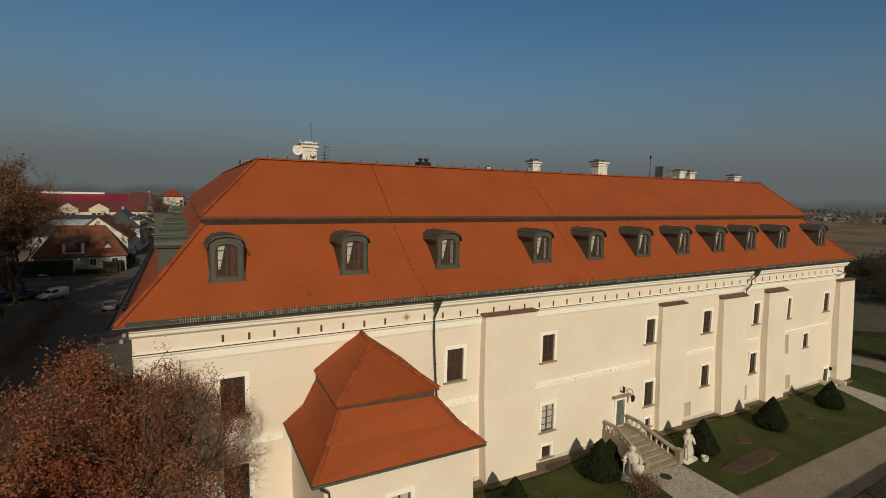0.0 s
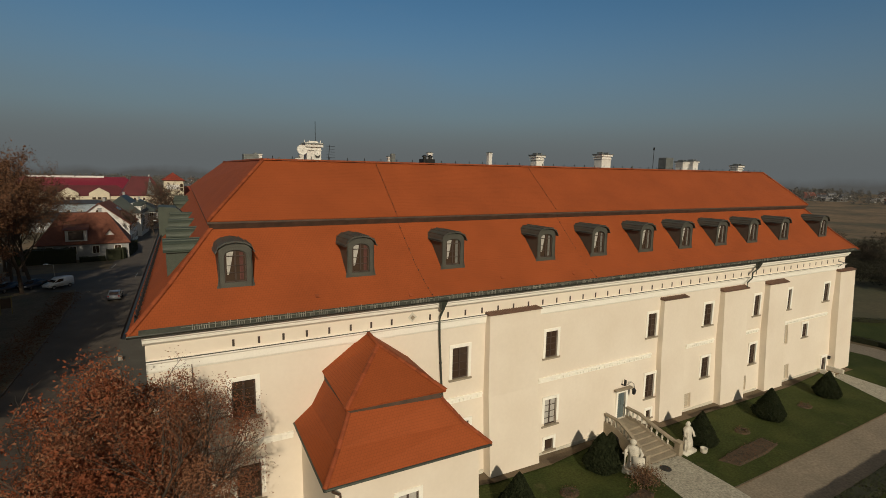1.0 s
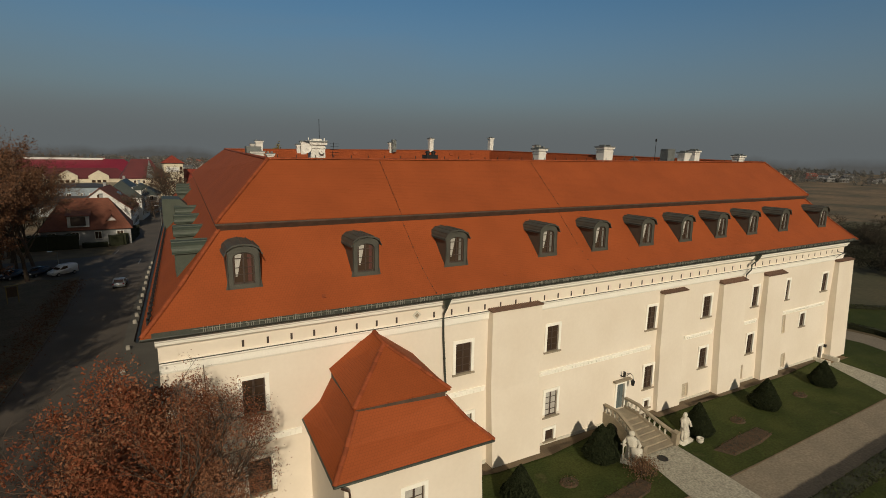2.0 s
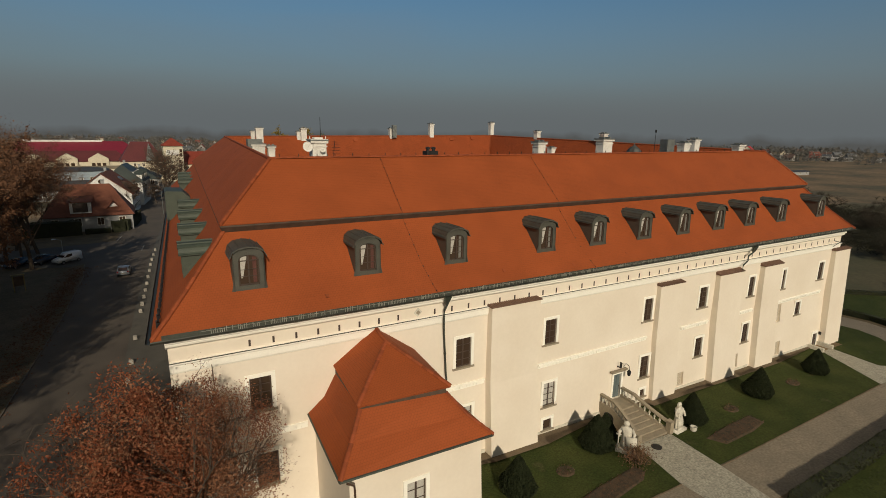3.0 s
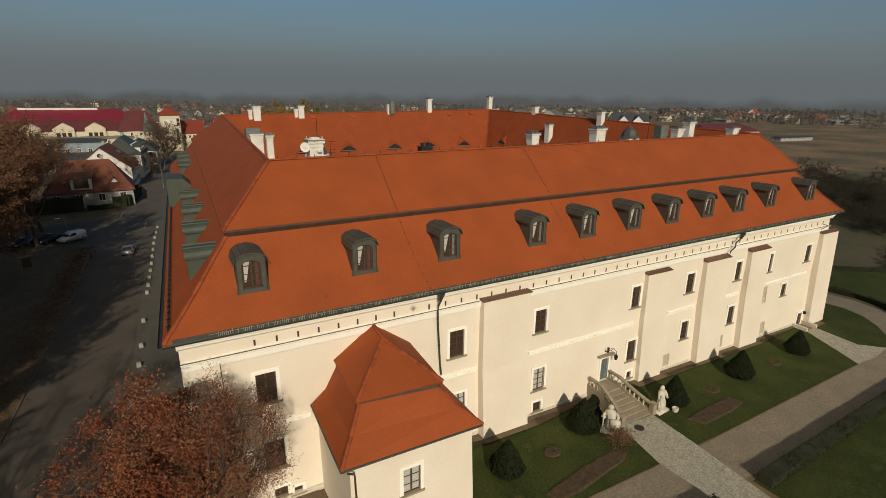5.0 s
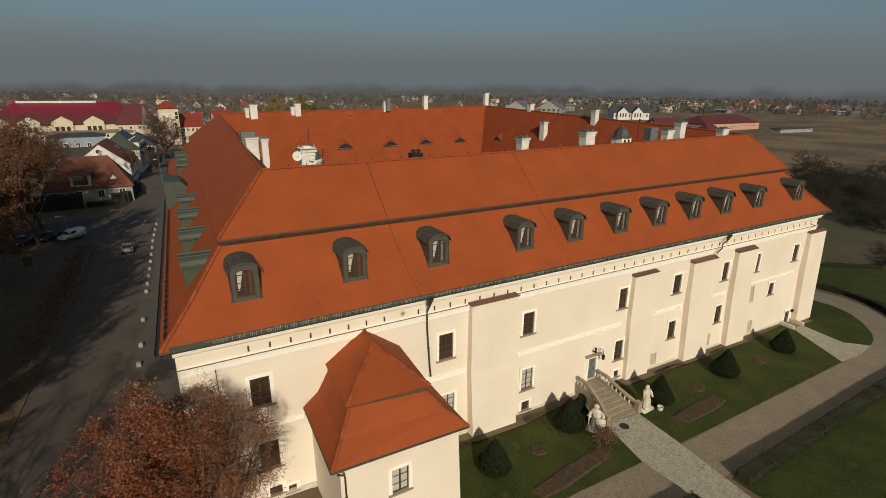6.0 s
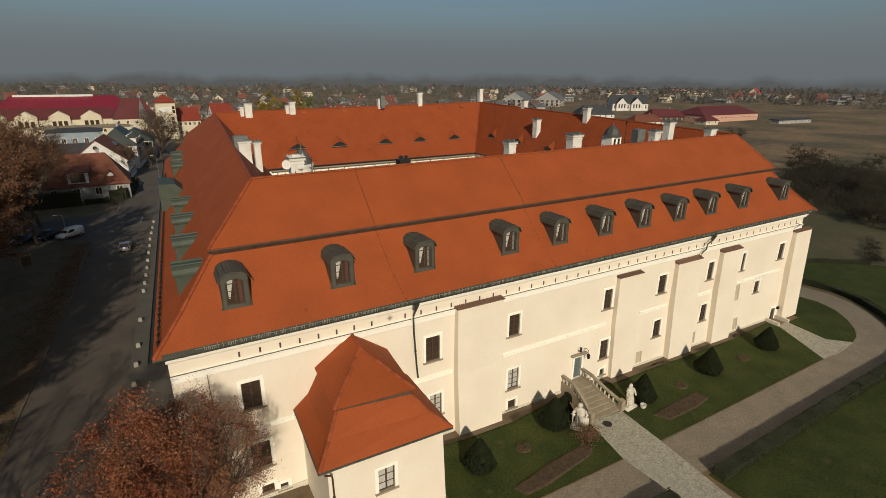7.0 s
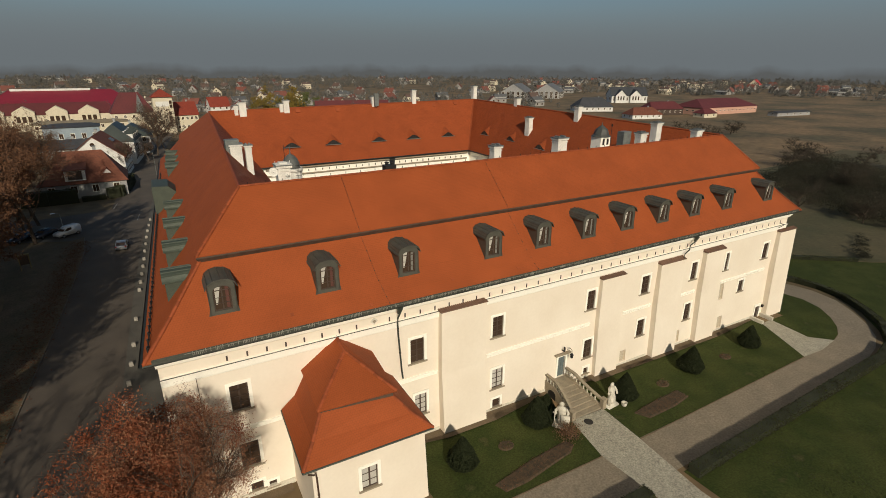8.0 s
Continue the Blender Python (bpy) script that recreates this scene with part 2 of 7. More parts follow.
def prism(bm, poly, d, mi=0):
    """The polygon (3D points), pushed along the vector d."""
    d = Vector(d)
    a = [bm.verts.new(p) for p in poly]
    b = [bm.verts.new(Vector(p) + d) for p in poly]
    fs = [bm.faces.new(a[::-1]), bm.faces.new(b)]
    for i in range(len(a)):
        fs.append(bm.faces.new((a[i], a[(i + 1) % len(a)], b[(i + 1) % len(a)], b[i])))
    for f in fs:
        f.material_index = mi


def tube(bm, pts, radii, sides=8, cap=True):
    """A round bar along the points."""
    pts = [Vector(p) for p in pts]
    rings = []
    for i, p in enumerate(pts):
        d = (pts[min(i + 1, len(pts) - 1)] - pts[max(i - 1, 0)]).normalized()
        u = d.orthogonal().normalized() if abs(d.z) > 0.99 or i == 0 and False else d.cross(Vector((0.013, 0.02, 1))).normalized()
        w = d.cross(u)
        r = radii[i] if isinstance(radii, (list, tuple)) else radii
        rings.append([bm.verts.new(p + (u * math.cos(a) + w * math.sin(a)) * r) for a in (2 * math.pi * k / sides for k in range(sides))])
    for a, b in zip(rings, rings[1:]):
        for k in range(sides):
            bm.faces.new((a[k], a[(k + 1) % sides], b[(k + 1) % sides], b[k]))
    if cap:
        bm.faces.new(rings[0][::-1])
        bm.faces.new(rings[-1])


def lathe(bm, profile, sides=10, at=(0, 0, 0)):
    """Turns the profile of (radius, height) round the upright axis at a place."""
    c = Vector(at)
    rings = [[bm.verts.new(c + Vector((r * math.cos(2 * math.pi * k / sides), r * math.sin(2 * math.pi * k / sides), z))) for k in range(sides)] for r, z in profile]
    for a, b in zip(rings, rings[1:]):
        for k in range(sides):
            bm.faces.new((a[k], a[(k + 1) % sides], b[(k + 1) % sides], b[k]))
    bm.faces.new(rings[0][::-1])
    bm.faces.new(rings[-1])


def slab(bm, pts, along, thick=0.18):
    """A roof plane through the points (3 or 4, in order), with UV in metres along the eave and up the slope, and some thickness below."""
    pts = [Vector(p) for p in pts]
    lay = bm.loops.layers.uv.verify()
    nrm = (pts[1] - pts[0]).cross(pts[2] - pts[0]).normalized()
    if nrm.z < 0:
        pts, nrm = pts[::-1], -nrm
    u = Vector(along)
    u = (u - nrm * u.dot(nrm)).normalized()
    w = nrm.cross(u)
    top = [bm.verts.new(p) for p in pts]
    low = [bm.verts.new(p - nrm * thick) for p in pts]
    fs = [bm.faces.new(top), bm.faces.new(low[::-1])]
    for i in range(len(pts)):
        j = (i + 1) % len(pts)
        fs.append(bm.faces.new((top[i], low[i], low[j], top[j])))
    for f in fs:
        for lp in f.loops:
            lp[lay].uv = (lp.vert.co.dot(u), lp.vert.co.dot(w))


def lerp(a, b, f):
    return Vector(a) * (1 - f) + Vector(b) * f


# ---- the lie of the land ----
def land(x):
    """The ground falls gently from west to east along the front."""
    return -0.0195 * (max(-24.0, min(82.0, x)) - 28.0)


def flat_patch(name, material, pts, lift, label, category, cells=1, depth=0.0):
    """A patch of ground cover through plan points, laid on the land; depth gives it a kerb's edge."""
    bm = bmesh.new()
    f = bm.faces.new([bm.verts.new((x, y, land(x) + lift)) for x, y in pts])
    if f.normal.z < 0:
        f.normal_flip()
    bmesh.ops.triangulate(bm, faces=bm.faces[:])
    if depth:
        r = bmesh.ops.extrude_face_region(bm, geom=bm.faces[:])
        for v in r["geom"]:
            if isinstance(v, bmesh.types.BMVert):
                v.co.z -= depth
    bmesh.ops.recalc_face_normals(bm, faces=bm.faces[:])
    return tagged(part(name, bm, material), label, category, kind="structure")


bm = bmesh.new()
xs = [-3500, -1500, -700, -300, -120, -60, -24, -10, 5, 20, 35, 50, 65, 82, 110, 160, 260, 420, 700, 1200, 2200, 3500]
ys = [-400, -150, -60, -30, -12, 20, 60, 110, 180, 300, 500, 800, 1300, 2200, 3600]
grid = [[bm.verts.new((x, y, land(x) - 0.02)) for x in xs] for y in ys]
for j in range(len(ys) - 1):
    for i in range(len(xs) - 1):
        bm.faces.new((grid[j][i], grid[j][i + 1], grid[j + 1][i + 1], grid[j + 1][i]))
FIELD = mixed("autumn_field", (0.09, 0.07, 0.034), (0.2, 0.13, 0.064), scale=0.028, fine=0.35, rough=0.95, bump=0.3, spread=0.13, stain=(0.058, 0.06, 0.026), size=0.1, grain=0.26, detail=9.0)
tagged(part("ground", bm, FIELD), "flat autumn fields of withered grass reaching the horizon", "ground", kind="structure")

# ---- castle: plan of its four wings ----
EAVE = [Vector(p) for p in ((-1.8, -0.62, 13.4), (71.7, -0.62, 13.52), (74.4, 77.5, 13.9), (1.2, 77.0, 13.8))]
BRK = [Vector(p) for p in ((2.42, 3.85, 17.94), (67.7, 3.95, 18.14), (71.0, 73.0, 18.4), (5.2, 72.6, 18.2))]
BRK2 = [Vector(p) for p in ((2.2, 3.5, 18.34), (68.0, 3.6, 18.52), (71.3, 73.4, 18.8), (4.9, 73.0, 18.6))]
RDG = [Vector(p) for p in ((6.05, 7.8, 21.98), (66.1, 8.2, 22.3), (64.9, 66.9, 23.7), (10.0, 68.0, 22.85))]
COURT = [Vector(p) for p in ((13.9, 16.4, 13.8), (57.6, 16.6, 13.8), (58.7, 58.8, 13.9), (16.2, 58.4, 13.85))]
FLR = [EAVE[k].lerp(BRK[k], 0.2) + Vector((0, 0, -0.1)) for k in range(4)]     # the slope flares out above the eave
FLR2 = [EAVE[k].lerp(BRK[k], 0.45) + Vector((0, 0, -0.14)) for k in range(4)]

castle = thing("castle", "long cream-plastered castle with four wings under orange mansard tile roofs", "castle")

for k in range(4):
    j = (k + 1) % 4
    al = EAVE[j] - EAVE[k]
    bm = bmesh.new()
    slab(bm, (EAVE[k], EAVE[j], FLR[j], FLR[k]), al)
    slab(bm, (FLR[k], FLR[j], FLR2[j], FLR2[k]), al)
    slab(bm, (FLR2[k], FLR2[j], BRK[j], BRK[k]), al)
    bmesh.ops.remove_doubles(bm, verts=bm.verts[:], dist=0.002)
    part("lower_roof", bm, TILE, castle, "orange clay tiles below the mansard break")
    bm = bmesh.new()
    slab(bm, (BRK2[k], BRK2[j], RDG[j], RDG[k]), al)
    part("upper_roof", bm, TILE, castle, "orange clay tiles above the mansard break")
    bm = bmesh.new()
    for q in range(10):
        c0, c1 = COURT[k].lerp(COURT[j], q / 10), COURT[k].lerp(COURT[j], (q + 1) / 10)
        r0, r1 = RDG[k].lerp(RDG[j], q / 10), RDG[k].lerp(RDG[j], (q + 1) / 10)
        slab(bm, (c0, r0, r1, c1), al)
    bmesh.ops.remove_doubles(bm, verts=bm.verts[:], dist=0.002)
    part("courtyard_roof", bm, TILE_OLD, castle, "clay tile slope falling to the courtyard")
    bm = bmesh.new()
    prism(bm, [BRK[k] + Vector((0, 0, -0.06)), BRK[j] + Vector((0, 0, -0.06)), BRK2[j] + Vector((0, 0, -0.03)), BRK2[k] + Vector((0, 0, -0.03))], (0, 0, -0.1))
    part("break_cornice", bm, FASCIA, castle, "dark timber cornice along the mansard break")


# ---- south wall with its openings ----
def face_y(z):
    """The wall leans back a little below the upper storey."""
    return -0.06 * max(0.0, 6.0 - z)


UPPER = [(2.74, 3.95, 7.95, 10.03), (16.44, 17.69, 7.58, 9.77), (24.55, 25.7, 7.74, 9.78), (35.95, 37.0, 7.7, 9.78), (43.78, 44.95, 7.7, 9.76),
         (51.98, 52.95, 7.66, 9.77), (58.35, 58.95, 7.6, 9.8), (66.1, 67.2, 7.66, 9.74)]
LOWER = [(2.8, 4.08, 3.04, 5.18), (16.7, 17.8, 2.4, 4.46), (24.6, 25.8, 2.38, 4.45), (36.0, 37.1, 2.2, 4.32), (43.85, 44.95, 2.6, 4.6),
         (51.78, 52.85, 2.58, 4.68), (62.1, 63.1, 3.95, 5.5)]
SLITS = [(41.5, 42.4, 0.15, 1.5), (58.3, 59.1, 3.7, 5.8), (50.95, 51.4, 0.0, 1.5), (58.7, 59.6, -0.3, 1.35)]
BASE = [(3.15, 4.0, 0.9, 1.6), (4.4, 4.95, 0.75, 1.25), (24.65, 25.5, 0.4, 1.3), (36.15, 36.75, 0.4, 1.1)]
DOORS = [(32.55, 33.5, 1.1, 3.4), (66.8, 67.75, -0.95, 0.85)]
openings = UPPER + LOWER + SLITS + BASE + DOORS
W0, W1, ZB, ZT = -1.1, 70.2, -2.0, 13.2


def pierced(bm, holes, x0, x1, z0, z1, yf, deep, extra_z=()):
    """A wall face with holes cut through, and their reveals."""
    gx = sorted({x0, x1, *(h[0] for h in holes), *(h[1] for h in holes)})
    gz = sorted({z0, z1, *extra_z, *(h[2] for h in holes), *(h[3] for h in holes)})
    for i in range(len(gx) - 1):
        for j in range(len(gz) - 1):
            cx, cz = (gx[i] + gx[i + 1]) / 2, (gz[j] + gz[j + 1]) / 2
            if any(h[0] < cx < h[1] and h[2] < cz < h[3] for h in holes):
                continue
            for y, flip in ((0.0, False), (deep, True)):
                p = [(gx[i], yf(gz[j]) * (not flip) + y, gz[j]), (gx[i + 1], yf(gz[j]) * (not flip) + y, gz[j]), (gx[i + 1], yf(gz[j + 1]) * (not flip) + y, gz[j + 1]), (gx[i], yf(gz[j + 1]) * (not flip) + y, gz[j + 1])]
                quad(bm, *(p[::-1] if flip else p))
    for a, b, c, d in holes:
        ring = [(a, c), (b, c), (b, d), (a, d)]
        for k in range(4):
            (xa, za), (xb, zb) = ring[k], ring[(k + 1) % 4]
            quad(bm, (xa, yf(za), za), (xa, deep, za), (xb, deep, zb), (xb, yf(zb), zb))


bm = bmesh.new()
pierced(bm, openings, W0, W1, ZB, ZT, face_y, 1.1, (6.0,))
part("south_wall", bm, PLASTER, castle, "smooth cream plaster wall")
outer = [Vector((W0, 0, 0)), Vector((W1, 0, 0)), Vector((73.2, 76.6, 0)), Vector((2.3, 76.2, 0))]
for k, nm in ((1, "east_wall"), (2, "north_wall"), (3, "west_wall")):
    a, b = outer[k], outer[(k + 1) % 4]
    bm = bmesh.new()
    d = (b - a).normalized()
    inn = Vector((-d.y, d.x, 0)) * 0.9
    prism(bm, [a + Vector((0, 0, ZB)), b + Vector((0, 0, ZB)), b + Vector((0, 0, ZT)), a + Vector((0, 0, ZT))], inn)
    part(nm, bm, PLASTER, castle)
for k in range(4):
    a, b = COURT[k].copy(), COURT[(k + 1) % 4].copy()
    mid = (COURT[0] + COURT[1] + COURT[2] + COURT[3]) / 4
    for p in (a, b):
        v = (p - mid)
        v.z = 0
        p += Vector((0.6 if v.x > 0 else -0.6, 0.6 if v.y > 0 else -0.6, 0))
    bm = bmesh.new()
    d = (b - a).normalized()
    prism(bm, [(a.x, a.y, ZB), (b.x, b.y, ZB), (b.x, b.y, 13.5), (a.x, a.y, 13.5)], Vector((d.y, -d.x, 0)) * 0.8)
    part("courtyard_wall", bm, WHITE, castle)

# cornice, frieze line and string course
bm = bmesh.new()
prof = [(0.0, 13.27), (-0.42, 13.22), (-0.42, 13.06), (-0.3, 12.98), (-0.26, 12.82), (-0.12, 12.72), (0.0, 12.64)]
prism(bm, [(W0 - 0.1, y, z) for y, z in prof], (W1 - W0 + 0.2, 0, 0))
bmesh.ops.recalc_face_normals(bm, faces=bm.faces[:])
part("cornice", bm, WHITE, castle, "white moulded cornice under the eave")
bm = bmesh.new()
prof = [(0.0, 11.87), (-0.2, 11.84), (-0.2, 11.75), (-0.1, 11.67), (-0.07, 11.3), (-0.03, 11.2), (0.0, 11.18)]
prism(bm, [(W0, y, z) for y, z in prof], (W1 - W0, 0, 0))
bmesh.ops.recalc_face_normals(bm, faces=bm.faces[:])
part("frieze_moulding", bm, WHITE, castle, "white moulding below the slotted frieze")
bm = bmesh.new()
box(bm, W0, W1 + 0.25, -0.22, -0.17, 11.825, 11.87)
part("ledge_flashing", bm, METAL, castle, "thin dark sheet flashing on the moulding")
for a, b, z in ((W0, 5.9, 6.3), (14.6, 18.9, 6.05), (24.0, 36.6, 6.0), (41.4, 45.6, 6.0), (50.4, 53.2, 6.0), (58.0, 67.4, 6.05)):
    bm = bmesh.new()
    prism(bm, [(a, y, z + dz) for y, dz in ((0.02, 0.22), (-0.14, 0.2), (-0.14, 0.08), (-0.06, 0.03), (-0.05, -0.18), (0.02, -0.22))], (b - a, 0, 0))
    n_d = int((b - a) / 0.3)
    for i in range(n_d):
        x = a + 0.1 + i * (b - a - 0.2) / max(1, n_d)
        box(bm, x, x + 0.13, -0.13, -0.04, z - 0.1, z + 0.06)
    bmesh.ops.recalc_face_normals(bm, faces=bm.faces[:])
    part("string_course", bm, WHITE, castle, "white string course with small dentils")
# slots of the frieze
slot_x = [2.92]                                   # the bays widen a little along the middle of the front
for i in range(1, 51):
    slot_x.append(slot_x[-1] + (1.293 if i < 7 else 1.34 if i < 25 else 1.302))
del slot_x[8]                                     # a diamond stone takes the place of one slot
bm = bmesh.new()
box(bm, -0.06, 0.06, -0.02, 0.1, -0.19, 0.19)
slot = part("frieze_slot", bm, WOOD_DARK, castle)
slot.location = (slot_x[0], 0, 12.2)
for x in slot_x[1:]:
    s2 = slot.copy()
    scene.collection.objects.link(s2)
    s2.location = (x, 0, 12.12 + 0.1 * ((x - 28) / 30) ** 2)

# buttresses
for xa, xb, zt, zw, yt, ym, yb in ((19.05, 23.45, 11.86, 11.96, -0.55, -0.65, -1.4), (37.4, 40.58, 10.9, 11.07, -0.42, -0.52, -0.9), (46.02, 49.86, 10.84, 11.1, -0.46, -0.68, -1.15),
                                   (53.66, 57.06, 10.85, 11.13, -0.5, -0.66, -1.1), (68.5, 72.05, 11.03, 11.25, -0.46, -0.72, -1.12)):
    bm = bmesh.new()
    v = []
    for z, y in ((ZB, yb), (6.0, ym), (zt, yt)):
        v.append([bm.verts.new((xa, 0.3, z)), bm.verts.new((xa, y, z)), bm.verts.new((xb, y, z)), bm.verts.new((xb, 0.3, z))])
    for p, q in zip(v, v[1:]):
        for i in range(3):
            bm.faces.new((p[i], p[i + 1], q[i + 1], q[i]))
        bm.faces.new((p[3], p[0], q[0], q[3]))
    bm.faces.new(v[0][::-1])
    bm.faces.new(v[-1])
    bmesh.ops.recalc_face_normals(bm, faces=bm.faces[:])
    b_ob = part("buttress", bm, PLASTER, castle, "tall plastered buttress under a sloped tile coping")
    bm = bmesh.new()
    prism(bm, [(xa - 0.08, yt - 0.1, zt - 0.03), (xa - 0.08, yt - 0.1, zt + 0.05), (xa - 0.08, 0.0, zw), (xa - 0.08, 0.0, zt - 0.03)], (xb - xa + 0.16, 0, 0))
    n_t = int((xb - xa) / 0.19)
    for i in range(n_t):                            # rows of hollow tiles side by side
        x = xa - 0.06 + (xb - xa + 0.12) * i / n_t
        tube(bm, [(x + 0.09, yt - 0.13, zt + 0.045), (x + 0.09, 0.0, zw - 0.005)], 0.055, 6)
    bmesh.ops.recalc_face_normals(bm, faces=bm.faces[:])
    part("coping", bm, BRICKCAP, b_ob, "brown tile coping")


# ---- windows of the south wall ----
def window(x0, x1, z0, z1, cols=2, rows=4, curtain=False, trim=True, y=None, parent=None, wood=None):
    y = face_y((z0 + z1) / 2) if y is None else y
    bm = bmesh.new()
    t = 0.23
    if trim:
        box(bm, x0 - t, x0, y - 0.05, y + 0.02, z0, z1 + t)
        box(bm, x1, x1 + t, y - 0.05, y + 0.02, z0, z1 + t)
        box(bm, x0, x1, y - 0.05, y + 0.02, z1, z1 + t)
    else:
        box(bm, x0 - 0.02, x0 + 0.02, y + 0.1, y + 0.3, z0, z1)
    win = part("window", bm, WHITE, parent or castle)
    bm = bmesh.new()
    box(bm, x0 - 0.26, x1 + 0.26, y - 0.14, y + 0.26, z0 - 0.12, z0 + 0.01)
    part("sill", bm, STONE, win, "grey stone sill")
    bm = bmesh.new()
    yi = y + 0.1
    f = 0.07
    box(bm, x0, x0 + f, yi, yi + 0.08, z0, z1)
    box(bm, x1 - f, x1, yi, yi + 0.08, z0, z1)
    box(bm, x0 + f, x1 - f, yi, yi + 0.08, z0, z0 + f)
    box(bm, x0 + f, x1 - f, yi, yi + 0.08, z1 - f, z1)
    for c in range(1, cols):
        xc = x0 + (x1 - x0) * c / cols
        w = 0.06 if c * 2 == cols else 0.025
        box(bm, xc - w, xc + w, yi - 0.012, yi + 0.085, z0 + f, z1 - f)
    for r in range(1, rows):
        zc = z0 + (z1 - z0) * r / rows
        box(bm, x0 + f, x1 - f, yi - 0.008, yi + 0.07, zc - 0.024, zc + 0.024)
    part("window_frame", bm, wood or WOOD_DARK, win, "dark brown wooden casement")
    for c in range(cols):
        bm = bmesh.new()
        xa, xb = x0 + (x1 - x0) * c / cols, x0 + (x1 - x0) * (c + 1) / cols
        box(bm, xa + 0.02, xb - 0.02, yi + 0.03, yi + 0.045, z0 + 0.02, z1 - 0.02)
        part("pane", bm, GLASS, win)
    if curtain:
        bm = bmesh.new()
        for c in range(cols):
            xa, xb = x0 + (x1 - x0) * c / cols + 0.05, x0 + (x1 - x0) * (c + 1) / cols - 0.04
            nfold = 6
            for k in range(nfold):
                u0, u1 = xa + (xb - xa) * k / nfold, xa + (xb - xa) * (k + 1) / nfold
                ya, yb_ = yi + 0.012 + 0.01 * (k % 2), yi + 0.012 + 0.01 * ((k + 1) % 2)
                quad(bm, (u0, ya, z0 + 0.1), (u1, yb_, z0 + 0.1), (u1, yb_, z1 - 0.1), (u0, ya, z1 - 0.1))
        part("blind", bm, CURTAIN, win, "pale curtain behind the panes")
    return win


# plaster of the niche backs, with the shade of the recess in its colour
NICHE = mixed("shaded_tan_plaster", (0.5, 0.43, 0.32), (0.42, 0.36, 0.27), scale=1.5, fine=12, rough=0.92)
for i, o in enumerate(UPPER):
    window(*o, cols=2, rows=4)
for i, o in enumerate(LOWER):
    window(*o, cols=2, rows=4, curtain=i in (1, 2))
for o in BASE:
    window(*o, cols=1, rows=1)
for x0, x1, z0, z1 in SLITS:
    bm = bmesh.new()
    box(bm, x0, x1, face_y(z0) + 0.22, face_y(z0) + 0.34, z0, z1)
    part("blind_niche", bm, NICHE, castle, "shallow blind window niche")

